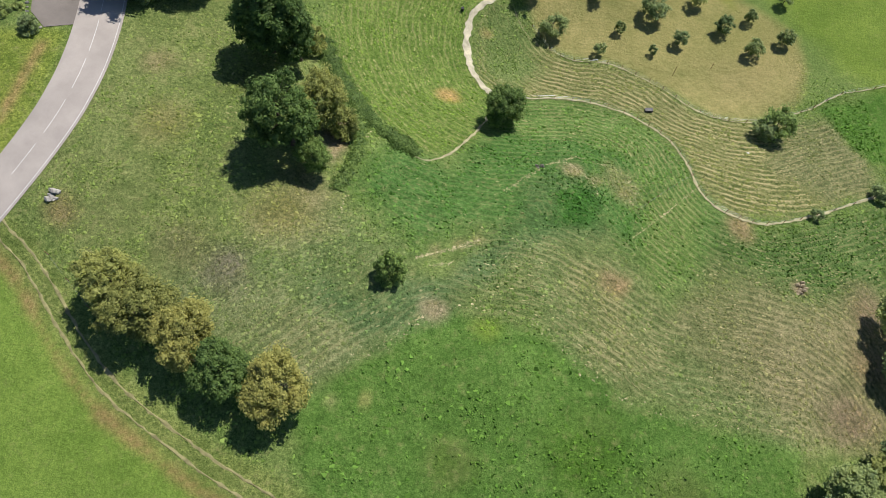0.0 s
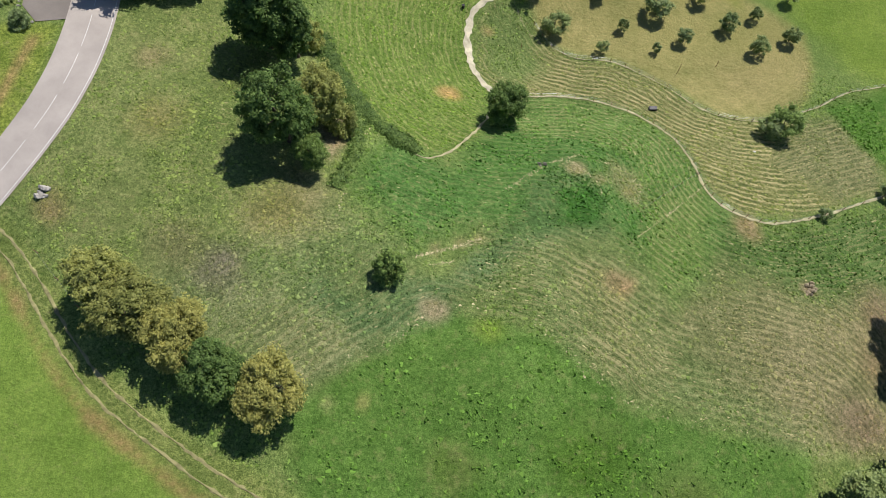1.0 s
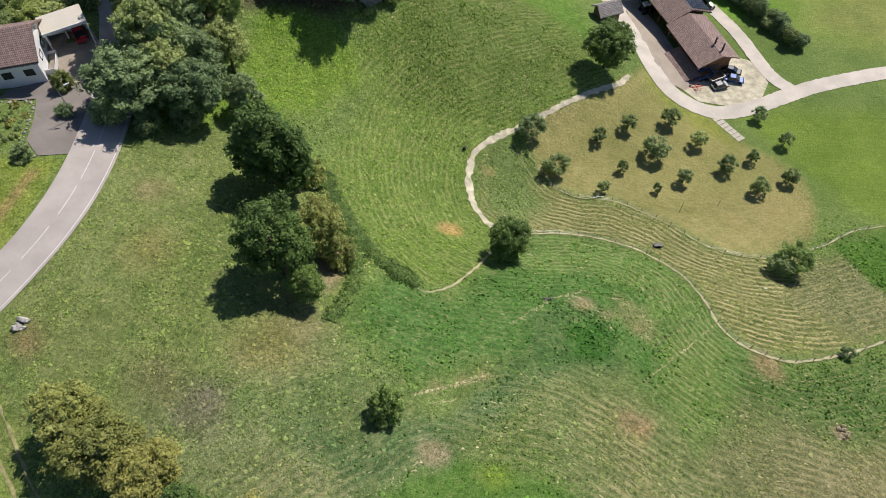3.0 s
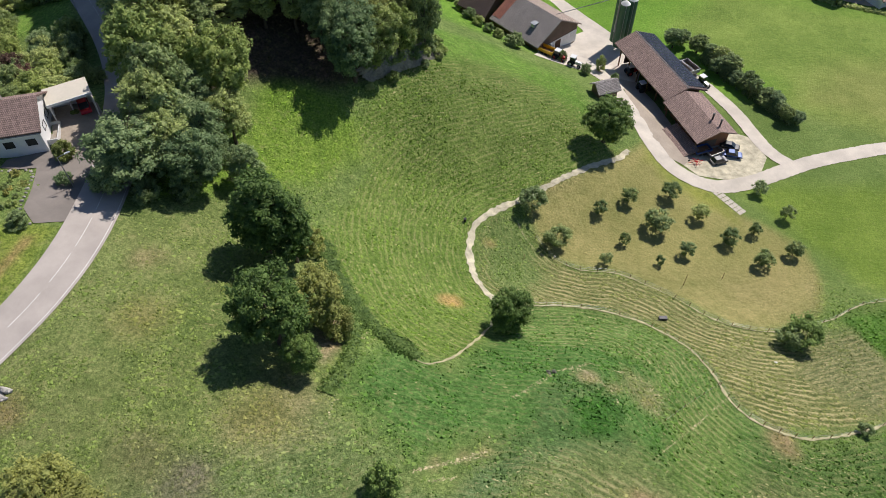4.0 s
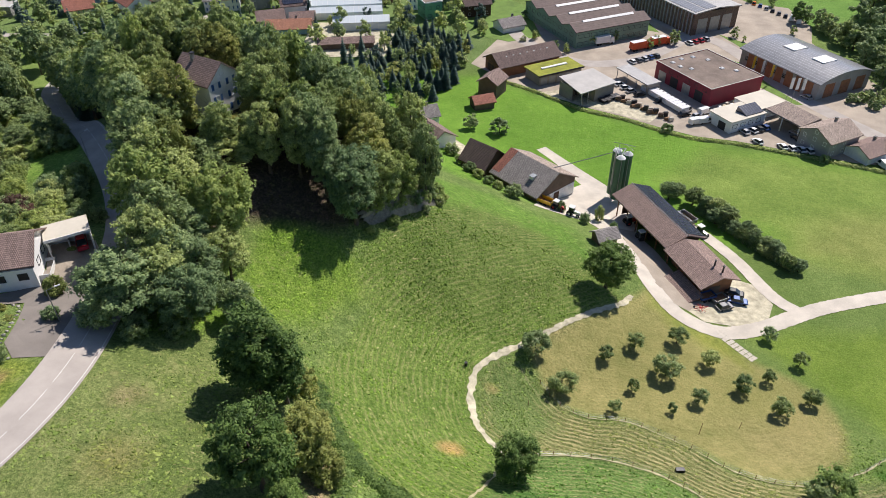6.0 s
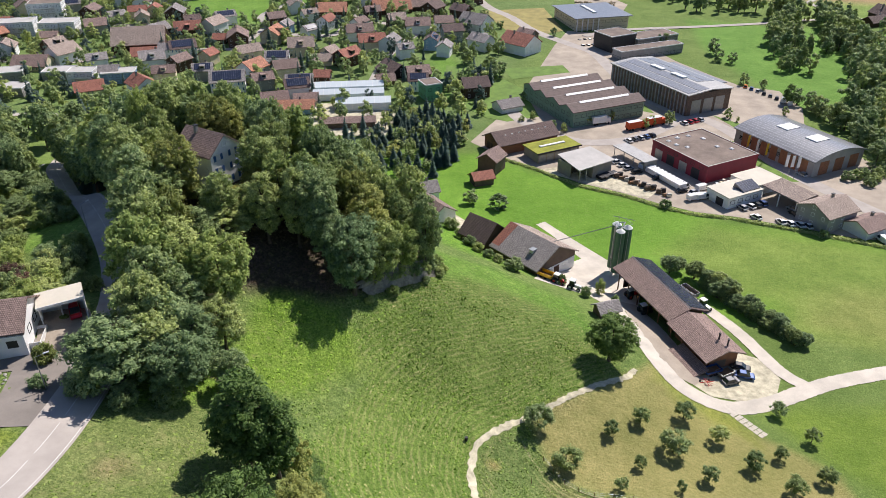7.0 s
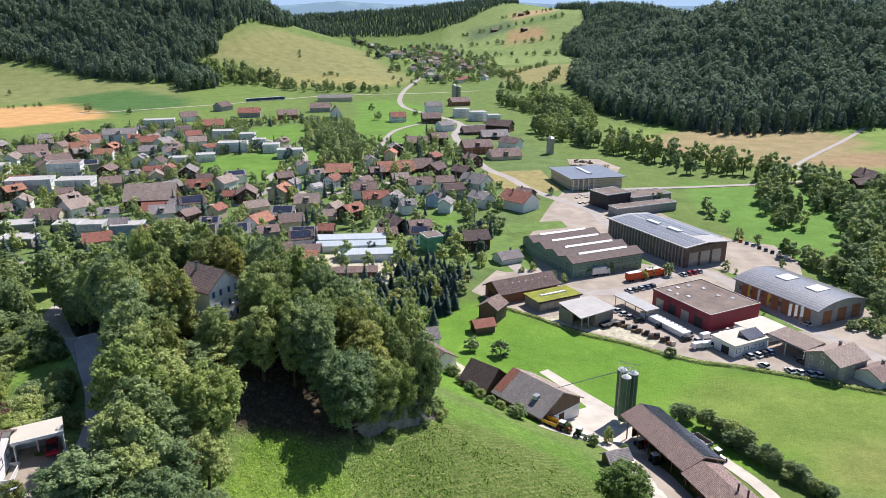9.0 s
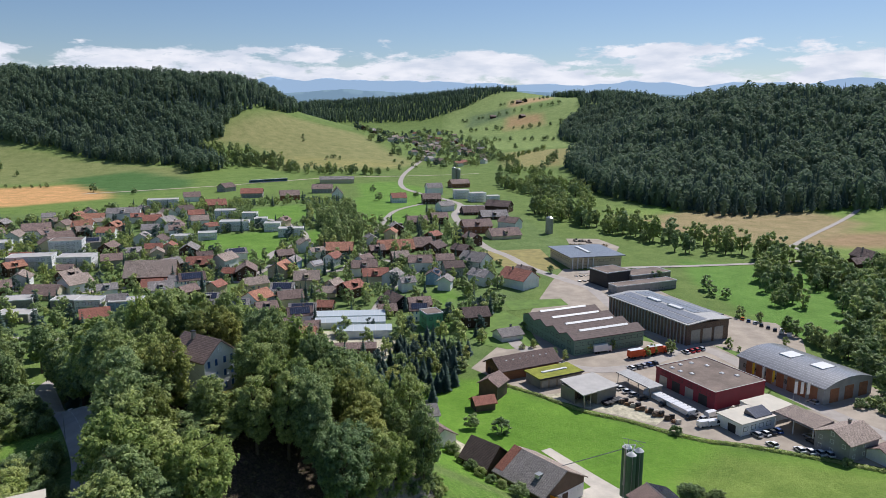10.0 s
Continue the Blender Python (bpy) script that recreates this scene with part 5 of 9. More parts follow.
def crown_mesh(form, seed, leaves, size, radius, height):
    """A crown of leafy sprays: small bent faces lying in flat boughs, with gaps between."""
    rng = np.random.RandomState(seed)
    cl = crown_points(form, rng)
    cen = cl[:, :3] * np.array([radius, radius, height])
    rad = cl[:, 3] * radius * (1.25 if form in ("fruit", "small") else 1.15)
    flat = 0.62 if form in ("oak", "tall") else 0.85
    k = rng.randint(0, len(cl), leaves)
    d = rng.randn(leaves, 3)
    d[:, 2] = d[:, 2] * 0.8 + 0.3
    d /= np.linalg.norm(d, axis=1)[:, None]
    pos = cen[k] + d * (rad[k] * (0.4 + 0.9 * rng.rand(leaves) ** 0.8))[:, None] * np.array([1, 1, flat])
    nrm = d * 0.7 + rng.randn(leaves, 3) * 0.42 + np.array([0, 0, 0.85])
    nrm /= np.linalg.norm(nrm, axis=1)[:, None]
    u = np.cross(nrm, rng.randn(leaves, 3))
    u /= np.linalg.norm(u, axis=1)[:, None]
    w = np.cross(nrm, u)
    s = (size * (0.5 + 0.9 * rng.rand(leaves)))[:, None]
    bend = nrm * s * 0.25
    quad = np.stack([pos - u * s, pos - w * s * 0.55 - bend * 0.3, pos + u * s, pos + w * s * 0.55 - bend], 1).reshape(-1, 3)
    faces = np.arange(leaves * 4).reshape(-1, 4)
    faces = np.concatenate([faces[:, [0, 1, 2]], faces[:, [0, 2, 3]]])
    core_v, core_f = [], []
    for i in range(len(cl)):
        jit = 0.35 + 0.35 * rng.rand(12)
        core_f.append(ICO_F + 12 * i + len(quad))
        core_v.append(cen[i] + ICO_V * (rad[i] * jit)[:, None] * np.array([1, 1, flat]))
    return fast_mesh("crown", np.concatenate([quad] + core_v), np.concatenate([faces] + core_f))


def trunk_mesh(seed, height, r, crown_low, spread):
    """A tapered trunk with limbs that rise into the crown."""
    rng = np.random.RandomState(seed)
    g = Geo()
    z, p, rr = -0.6, Vector((0, 0, -0.6)), r * 1.25
    top = crown_low + (height - crown_low) * 0.72
    for i in range(5):
        q = Vector(((rng.rand() - 0.5) * 0.35 * i * r * 3, (rng.rand() - 0.5) * 0.35 * i * r * 3, -0.6 + (top + 0.6) * (i + 1) / 5))
        r2 = r * (1 - 0.17 * (i + 1))
        g.tube(p, q, rr, 8, 0, r2)
        if i >= 1:
            for k in range(2):
                a = rng.rand() * 6.28
                tip = q + Vector((math.cos(a) * spread * 0.6, math.sin(a) * spread * 0.6, height * (0.10 + 0.12 * rng.rand())))
                g.tube(q, tip, r2 * 0.55, 5, 0, r2 * 0.12)
        p, rr = q, r2
    return g.mesh("trunk", [BARK])


def fir_mesh(seed, tiers, per, height, radius, base):
    """A conifer: whorls of drooping needle boughs round a pointed stem."""
    rng = np.random.RandomState(seed)
    vs, fs = [], []
    for i in range(tiers):
        t = i / (tiers - 1)
        z0, rr = base + (height - base) * t, radius * (1 - t) ** 0.85 * (0.85 + 0.3 * rng.rand()) + 0.12
        n = max(4, int(per * (1 - 0.6 * t)))
        for k in range(n):
            a = 6.283 * (k + rng.rand() * 0.7) / n + i
            dx, dy = math.cos(a), math.sin(a)
            wd = 0.5 * rr * 6.283 / n * 1.1
            ln = rr * (0.8 + 0.35 * rng.rand())
            dz = -0.25 * ln - 0.1
            b = len(vs)
            vs += [(0.06 * dx, 0.06 * dy, z0 + 0.35), (dx * ln * 0.6 - dy * wd, dy * ln * 0.6 + dx * wd, z0 + dz * 0.4), (dx * ln, dy * ln, z0 + dz), (dx * ln * 0.6 + dy * wd, dy * ln * 0.6 - dx * wd, z0 + dz * 0.4)]
            fs += [(b, b + 1, b + 2), (b, b + 2, b + 3)]
    b = len(vs)
    for k in range(6):
        vs.append((radius * 0.42 * math.cos(k), radius * 0.42 * math.sin(k), base))
    vs.append((0, 0, height))
    fs += [(b + k, b + (k + 1) % 6, b + 6) for k in range(6)]
    return fast_mesh("crown", vs, fs)


TREE_FORMS = dict(   # form, leaves, leaf size, radius, height of crown, its foot, trunk radius
    oak=("oak", 14000, 0.19, 5.0, 8.0, 2.2, 0.38), tall=("tall", 14000, 0.19, 4.4, 11.0, 2.2, 0.34), bush=("bush", 3200, 0.16, 2.2, 2.8, 0.1, 0.08),
    fruit=("fruit", 2600, 0.13, 1.9, 2.8, 1.1, 0.10), wood=("oak", 8200, 0.24, 4.6, 9.0, 3.0, 0.30), deepwood=("oak", 2600, 0.42, 4.6, 9.0, 3.0, 0.30), far=("small", 760, 0.42, 2.8, 6.1, 0.5, 0.2), farbush=("small", 260, 0.36, 1.6, 1.9, 0.0, 0.1), poplar=("tall", 520, 0.62, 2.6, 10.5, 1.4, 0.25))
TREE_WORDS = dict(mid="green", dark="dark green", blue="grey-green", light="light green", gold="straw-gold", rust="rust-tinged", fruit="grey-green", fir="blue-green", wine="copper-red", deep="deep green", wood="dull green")


def tree(x, y, form="oak", leaf="mid", r=None, h=None, group="", label="", seed=None, name="tree", dz=0.0):
    """A broadleaved tree or bush: r its crown's radius, h its whole height."""
    shape, leaves, size, r0, h0, foot, tr = TREE_FORMS[form]
    rng = random.Random(int(x * 131 + y * 71) if seed is None else seed)
    v = rng.randrange(5 if form in ("wood", "oak", "tall") else 4)
    r, h = r or r0, h or (h0 + foot)
    sr, sh = r / r0, h / (h0 + foot)
    bushy = form in ("bush", "farbush")
    ob = thing("bush" if bushy else name, x, y, rng.random() * 360, label or "%s %s with %s crown" % (TREE_WORDS[leaf], "leafy bush" if bushy else "broadleaved tree", "dense" if bushy else "uneven"), "bush" if bushy else "tree", group, dz=dz)
    cm = shared(("crown", form, v), lambda: crown_mesh(shape, 11 + v * 7, leaves, size, r0, h0))
    if not cm.materials:
        cm.materials.append(LEAF["mid"])
    c = part("crown", cm, None, ob, TREE_WORDS[leaf] + " foliage", Matrix.Translation((0, 0, foot * sh)) @ Matrix.Diagonal((sr * (0.92 + 0.16 * rng.random()), sr * (0.92 + 0.16 * rng.random()), sh, 1)))
    c.material_slots[0].link = "OBJECT"
    c.material_slots[0].material = LEAF[leaf]
    tm = shared(("trunk", form, v % 2), lambda: trunk_mesh(5 + v % 2, h0 + foot, tr, foot, r0))
    part("trunk", tm, None, ob, "", Matrix.Diagonal((sr, sr, sh, 1)))
    return ob


def fir(x, y, h=12.0, r=2.4, leaf="fir", group="", big=True, label=""):
    rng = random.Random(int(x * 131 + y * 71))
    v = rng.randrange(3)
    ob = thing("conifer", x, y, rng.random() * 360, label or "%s conifer with drooping boughs" % TREE_WORDS[leaf], "tree", group)
    cm = shared(("fir", big, v), lambda: fir_mesh(31 + v, 22 if big else 12, 16 if big else 9, 12.0, 2.4, 1.0))
    if not cm.materials:
        cm.materials.append(LEAF["fir"])
    c = part("crown", cm, None, ob, "", Matrix.Diagonal((r / 2.4, r / 2.4, h / 12.0, 1)))
    c.material_slots[0].link = "OBJECT"
    c.material_slots[0].material = LEAF[leaf]
    part("trunk", shared(("firtrunk",), lambda: Geo().cyl(0, 0, -0.6, 9, 0.22, 0.05, 7).mesh("trunk", [BARK])), None, ob, "", Matrix.Diagonal((1, 1, h / 12.0, 1)))
    return ob


def forest(name, spots, label, conifer=0.5, size=(15, 24), seed=1, leafs=("fir", "dark"), sprays=84):
    """A far wood as one mesh: pointed and rounded crowns of leafy sprays crowded over the slope."""
    rng = np.random.RandomState(seed)
    n = len(spots)
    z = land(spots[:, 0], spots[:, 1])
    patch = value_noise(spots[:, 0], spots[:, 1], 60.0, seed) * 0.5 + value_noise(spots[:, 0], spots[:, 1], 22.0, seed + 1) * 0.3
    fir_like = (rng.rand(n) + patch * 0.7) < conifer
    h = size[0] + (size[1] - size[0]) * rng.rand(n) ** 1.2 + patch * 5 + 5 * (rng.rand(n) > 0.93)
    r = np.where(fir_like, h * (0.15 + 0.05 * rng.rand(n)), h * (0.21 + 0.09 * rng.rand(n)))
    # every spray sits on the shell of its crown: a cone or an egg
    t = rng.rand(n, sprays)
    t = np.where(fir_like[:, None], 1 - np.sqrt(1 - t * 0.98), t)
    a = rng.rand(n, sprays) * 6.283
    prof = np.where(fir_like[:, None], (1 - t) * (0.72 + 0.5 * rng.rand(n, sprays)), np.sqrt(np.maximum(0, 1 - (2 * t - 1) ** 2)) * (0.7 + 0.5 * rng.rand(n, sprays)))
    low = np.where(fir_like, 0.06, 0.1)[:, None]
    px = spots[:, :1] + r[:, None] * prof * np.cos(a)
    py = spots[:, 1:] + r[:, None] * prof * np.sin(a)
    pz = z[:, None] + h[:, None] * (low + (1 - low) * t)
    pos = np.stack([px, py, pz], 2).reshape(-1, 3)
    up = np.where(fir_like[:, None], 0.75, (2 * t - 1) * 0.9 + 0.55)
    nrm = np.stack([np.cos(a), np.sin(a), up], 2).reshape(-1, 3) + rng.randn(n * sprays, 3) * 0.28
    nrm /= np.linalg.norm(nrm, axis=1)[:, None]
    u = np.cross(nrm, rng.randn(n * sprays, 3))
    u /= np.linalg.norm(u, axis=1)[:, None]
    w = np.cross(nrm, u)
    s = (np.repeat(r, sprays) * (0.20 + 0.16 * rng.rand(n * sprays)) * np.where(np.repeat(fir_like, sprays), (1.3 - t.ravel()), 1.0))[:, None]
    quad = np.stack([pos - u * s, pos - w * s * 0.7, pos + u * s, pos + w * s * 0.7 - nrm * s * 0.3], 1).reshape(-1, 3)
    f = np.arange(len(pos) * 4).reshape(-1, 4)
    faces = np.concatenate([f[:, [0, 1, 2]], f[:, [0, 2, 3]]])
    # a core under the sprays closes each crown
    ang = 6.283 * np.arange(6) / 6
    base = np.stack([spots[:, :1] + 0.45 * r[:, None] * np.cos(ang), spots[:, 1:] + 0.45 * r[:, None] * np.sin(ang), np.repeat(z[:, None] + 0.1, 6, 1)], 2)
    mid = base + np.stack([0 * ang, 0 * ang, 0 * ang + 1], 1) * (h * np.where(fir_like, 0.25, 0.6))[:, None, None]
    tip = np.stack([spots[:, 0], spots[:, 1], z + h * np.where(fir_like, 1.02, 0.9)], 1)[:, None]
    core = np.concatenate([base, mid, tip], 1).reshape(-1, 3)
    k = (np.arange(n) * 13 + len(quad))[:, None]
    tri = []
    for i in range(6):
        j = (i + 1) % 6
        tri += [(i, j, 6 + j), (i, 6 + j, 6 + i), (6 + i, 6 + j, 12)]
    cf = (k[:, :, None] + np.array(tri)[None]).reshape(-1, 3)
    me = fast_mesh(name, np.concatenate([quad, core]), np.concatenate([faces, cf]))
    for lf in leafs:
        me.materials.append(LEAF[lf])
    kind = np.where(fir_like, 0, 1)
    me.polygons.foreach_set("material_index", np.concatenate([np.repeat(kind, sprays), np.repeat(kind, sprays), np.repeat(kind, 18)]).astype(np.int32))
    return tagged(new(name, me), label, "forest", kind="stuff")


def scatter(poly, spacing, seed, keep=None):
    """Jittered spots inside a polygon."""
    rng = np.random.RandomState(seed)
    lo, hi = np.min(poly, axis=0), np.max(poly, axis=0)
    xs, ys = np.meshgrid(np.arange(lo[0], hi[0], spacing), np.arange(lo[1], hi[1], spacing))
    xs = xs.ravel() + (rng.rand(xs.size) - 0.5) * spacing * 0.95
    ys = ys.ravel() + (rng.rand(ys.size) - 0.5) * spacing * 0.95
    ok = inside(xs, ys, poly) > 0
    if keep is not None:
        ok &= keep(xs, ys)
    return np.stack([xs[ok], ys[ok]], 1)


def hedge_strip(name, line, width, height, leaf, label, leaves, size=0.2):
    """A hedge or bank of rank plants along a line, as one mesh of leafy sprays over low mounds."""
    rng = np.random.RandomState(leaves)
    c = smooth_line(line, 0.35)
    k = rng.randint(0, len(c), leaves)
    bulge = 0.65 + 0.5 * np.abs(np.sin(k * 0.37 + 2 * np.sin(k * 0.11)))
    a = rng.rand(leaves) * math.pi
    rr = np.sqrt(rng.rand(leaves))
    t = np.gradient(c, axis=0)
    t /= np.linalg.norm(t, axis=1)[:, None]
    side = np.stack([-t[:, 1], t[:, 0]], 1)[k]
    xy = c[k] + side * (np.cos(a) * rr * width / 2 * bulge)[:, None] + rng.randn(leaves, 2) * 0.12
    pos = np.column_stack([xy, land(xy[:, 0], xy[:, 1]) + np.sin(a) * rr * height * bulge])
    nrm = np.column_stack([side * np.cos(a)[:, None], np.sin(a)]) + rng.randn(leaves, 3) * 0.5 + np.array([0, 0, 0.4])
    nrm /= np.linalg.norm(nrm, axis=1)[:, None]
    u = np.cross(nrm, rng.randn(leaves, 3))
    u /= np.linalg.norm(u, axis=1)[:, None]
    w = np.cross(nrm, u)
    s = (size * (0.6 + 0.9 * rng.rand(leaves)))[:, None]
    quad = np.stack([pos - u * s, pos - w * s * 0.6, pos + u * s, pos + w * s * 0.6], 1).reshape(-1, 3)
    me = fast_mesh(name, quad, np.arange(leaves * 4).reshape(-1, 4))
    me.materials.append(LEAF[leaf])
    return tagged(new(name, me), label, "hedge", kind="stuff")


BUCKETS = {}


def far_tree(x, y, form, leaf, r, h, bucket):
    """A tree too far off to pick apart: its crown and stem go into one mesh with its neighbours."""
    shape, leaves, size, r0, h0, foot, tr = TREE_FORMS[form] if form != "fir" else ("fir", 0, 0, 2.4, 12.0, 0, 0)
    rng = random.Random(int(x * 131 + y * 71))
    v = rng.randrange(4)
    if form == "fir":
        me = shared(("fir", False, v % 3), lambda: fir_mesh(31 + v % 3, 12, 9, 12.0, 2.4, 1.0))
    else:
        me = shared(("crown", form, v), lambda: crown_mesh(shape, 11 + v * 7, leaves, size, r0, h0))
    key = ("raw", form, v)
    if key not in SHARED:
        co = np.empty(len(me.vertices) * 3, np.float32)
        me.vertices.foreach_get("co", co)
        fi = np.empty(len(me.polygons) * 3, np.int32)
        me.polygons.foreach_get("vertices", fi)
        SHARED[key] = co.reshape(-1, 3), fi.reshape(-1, 3)
    co, fi = SHARED[key]
    a = rng.random() * 6.28
    sh = h / (h0 + foot)
    q = co * np.array([r / r0, r / r0, sh]) + np.array([0, 0, foot * sh])
    q = np.stack([q[:, 0] * math.cos(a) - q[:, 1] * math.sin(a), q[:, 0] * math.sin(a) + q[:, 1] * math.cos(a), q[:, 2]], 1)
    stem = np.array([(0.03 * h * math.cos(t), 0.03 * h * math.sin(t), -0.5) for t in (0, 2.1, 4.2)] + [(0, 0, h * 0.7)])
    stem_f = np.array([(0, 1, 3), (1, 2, 3), (2, 0, 3)])
    BUCKETS.setdefault(bucket, []).append((np.concatenate([q, stem]) + np.array(at(x, y)), np.concatenate([fi, stem_f + len(q)]), leaf, len(fi)))


def pour(bucket, label):
    """Join a bucket of far trees into one object."""
    vs, fs, mi, k = [], [], [], 0
    leafs = sorted({b[2] for b in BUCKETS[bucket]})
    for q, f, leaf, n in BUCKETS[bucket]:
        vs.append(q)
        fs.append(f + k)
        mi += [leafs.index(leaf)] * n + [len(leafs)] * (len(f) - n)
        k += len(q)
    me = fast_mesh(bucket, np.concatenate(vs), np.concatenate(fs))
    for lf in leafs:
        me.materials.append(LEAF[lf])
    me.materials.append(BARK)
    me.polygons.foreach_set("material_index", np.array(mi, np.int32))
    return tagged(new(bucket, me), label, "trees", kind="stuff")


# ---- far woods
LEFT_WOOD = [(-1300, 1290), (-737, 1165), (-627, 1132), (-560, 1087), (-458, 1049), (-410, 1056), (-366, 1003), (-331, 1045), (-413, 1163), (-388, 1215), (-396, 1285), (-372, 1380), (-322, 1420), (-318, 1540), (-420, 1600), (-1300, 1600)]
RIGHT_WOOD = [(1300, 700), (402, 659), (310, 649), (253, 632), (213, 668), (176, 735), (162, 784), (162, 930), (161, 1018), (209, 1157), (245, 1274), (300, 1700), (269, 1806), (286, 1940), (360, 2050), (500, 2050), (620, 1900), (560, 1500), (620, 1330), (1300, 1330)]
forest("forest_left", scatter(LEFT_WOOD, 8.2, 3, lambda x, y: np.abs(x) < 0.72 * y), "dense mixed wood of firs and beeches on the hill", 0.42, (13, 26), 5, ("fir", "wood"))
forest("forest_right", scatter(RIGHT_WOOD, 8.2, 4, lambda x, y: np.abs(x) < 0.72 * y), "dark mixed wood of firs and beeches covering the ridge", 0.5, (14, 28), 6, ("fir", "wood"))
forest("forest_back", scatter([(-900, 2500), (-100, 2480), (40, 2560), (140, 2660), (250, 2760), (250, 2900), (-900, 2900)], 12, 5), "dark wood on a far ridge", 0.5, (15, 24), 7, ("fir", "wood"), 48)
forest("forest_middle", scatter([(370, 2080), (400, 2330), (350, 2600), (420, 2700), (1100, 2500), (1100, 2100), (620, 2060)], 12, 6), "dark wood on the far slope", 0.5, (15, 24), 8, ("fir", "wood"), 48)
# the mountains at the end of the view, their blue haze put in as emission
BACKDROP, _n, _l, _p = shader("haze_glow_distance")
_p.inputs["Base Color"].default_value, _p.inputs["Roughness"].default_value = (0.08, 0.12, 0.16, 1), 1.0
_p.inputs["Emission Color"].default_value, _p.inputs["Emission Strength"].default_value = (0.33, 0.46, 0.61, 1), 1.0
BACKDROP_NEAR, _n, _l, _p = shader("haze_glow_hills")
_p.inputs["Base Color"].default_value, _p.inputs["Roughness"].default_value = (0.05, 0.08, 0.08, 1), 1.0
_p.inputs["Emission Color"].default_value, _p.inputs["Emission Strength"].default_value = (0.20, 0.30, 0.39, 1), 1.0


def ridge(name, dist, lo, hi, seed, mat, label):
    rng = np.random.RandomState(seed)
    xs = np.linspace(-4200, 4200, 240)
    prof = np.zeros(240)
    for o, a in ((7, 0.35), (19, 0.4), (41, 0.3), (90, 0.16), (150, 0.08)):
        prof += a * np.interp(np.linspace(0, o, 240), np.arange(o + 1), rng.rand(o + 1) * 2 - 1)
    z = lo + (hi - lo) * (0.5 + 0.5 * prof)
    ys = dist - (xs / 4200) ** 2 * 500
    v = np.concatenate([np.stack([xs, ys, np.full(240, -60.0)], 1), np.stack([xs, ys + 60, z], 1), np.stack([xs, ys + 260, z * 0.5], 1)])
    f = [(i, i + 1, i + 241, i + 240) for i in range(239)] + [(i + 240, i + 241, i + 481, i + 480) for i in range(239)]
    me = fast_mesh(name, v, f, True)
    me.materials.append(mat)
    return tagged(new(name, me), label, "hills", kind="structure")


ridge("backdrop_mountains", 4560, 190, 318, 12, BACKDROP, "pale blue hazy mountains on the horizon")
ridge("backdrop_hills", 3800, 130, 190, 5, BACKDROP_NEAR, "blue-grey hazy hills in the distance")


# ---------------------------------------------------------------- the hillside
# row of straw-gold trees beside the track
for x, y, r, h, lf in ((-40.6, 26.4, 4.2, 8.4, "rust"), (-36.4, 22.8, 4.8, 8.4, "gold"), (-30.4, 19.6, 4.6, 8.0, "gold"), (-26.2, 16.0, 4.2, 7.4, "deep"), (-19.6, 13.6, 4.5, 8.2, "gold")):
    tree(x, y, "oak", lf, r, h, "trees beside the track")
# the clump on the slope
tree(-22.4, 50.6, "oak", "deep", 5.4, 15.5, "", "large green broadleaved tree in the clump on the slope")
tree(-18.6, 46.6, "oak", "deep", 2.8, 7.0)
tree(-18.0, 56.6, "oak", "rust", 4.4, 11.5, "", "tree turning rust-brown at the field edge")
tree(-15.8, 54.6, "bush", "rust", 2.6, 5.0)
tree(-28.0, 70.2, "tall", "deep", 6.4, 19.0, "", "tall dark green tree with an open crown")
tree(-24.0, 69.6, "tall", "deep", 5.0, 17.0)
tree(-22.4, 73.2, "bush", "rust", 2.6, 5.5)
tree(-32.2, 76.0, "bush", "dark", 1.8, 3.0)
# single trees in the meadows
tree(-7.4, 29.6, "bush", "deep", 2.3, 4.2, "", "small dark round tree alone in the meadow", name="tree")
tree(9.6, 64.0, "oak", "deep", 3.8, 9.0, "", "deep green tree beside the footpath junction")
tree(59.6, 66.2, "fruit", "deep", 3.3, 6.0, "", "dark fruit tree at the orchard fence")
tree(57.0, 65.2, "fruit", "dark", 2.2, 4.2)
tree(34.4, 120.4, "oak", "deep", 5.6, 12.0, "", "broad green walnut tree beside the farm road")
tree(61.0, 46.6, "fruit", "dark", 1.2, 2.2)
tree(76.2, 53.0, "fruit", "dark", 1.8, 2.9)
for x, y, r, h, lf in ((65.5, 20, 4.8, 9, "dark"), (67, 27, 4.5, 10, "mid"), (55.5, 3.4, 4.2, 9, "rust"), (50.5, 2.2, 4.0, 8.5, "mid"), (46.0, -1.4, 3.8, 7.5, "blue"), (61, 6, 4.8, 10, "dark"), (54, -3, 4.6, 9, "mid"), (70, 12, 5, 10, "dark"), (66, 0, 5, 10, "mid")):
    tree(x, y, "wood", lf, r, h, "trees at the wood's edge")
# orchard
for x, y, r, lf in ((16.6, 98.6, 3.2, "dark"), (20.9, 90.4, 2.7, "fruit"), (30.0, 86.0, 1.3, "dark"), (30.8, 99.6, 1.5, "fruit"), (37.6, 103.4, 1.9, "fruit"), (46.8, 105.8, 2.1, "fruit"), (34.7, 91.8, 1.2, "fruit"), (42.2, 96.4, 2.9, "dark"), (52.0, 100.2, 1.9, "mid"),
                    (40.8, 86.4, 0.9, "dark"), (46.8, 89.4, 1.7, "dark"), (56.4, 93.2, 2.0, "fruit"), (62.6, 96.2, 1.5, "fruit"), (61.4, 87.2, 2.2, "fruit"), (68.6, 90.4, 1.8, "fruit"), (70.8, 101.2, 1.7, "fruit"), (67.2, 108.8, 1.7, "blue")):
    tree(x, y, "fruit", lf, r, r * 1.15 + 1.5, "orchard trees", "%s fruit tree in the mown orchard" % TREE_WORDS[lf])
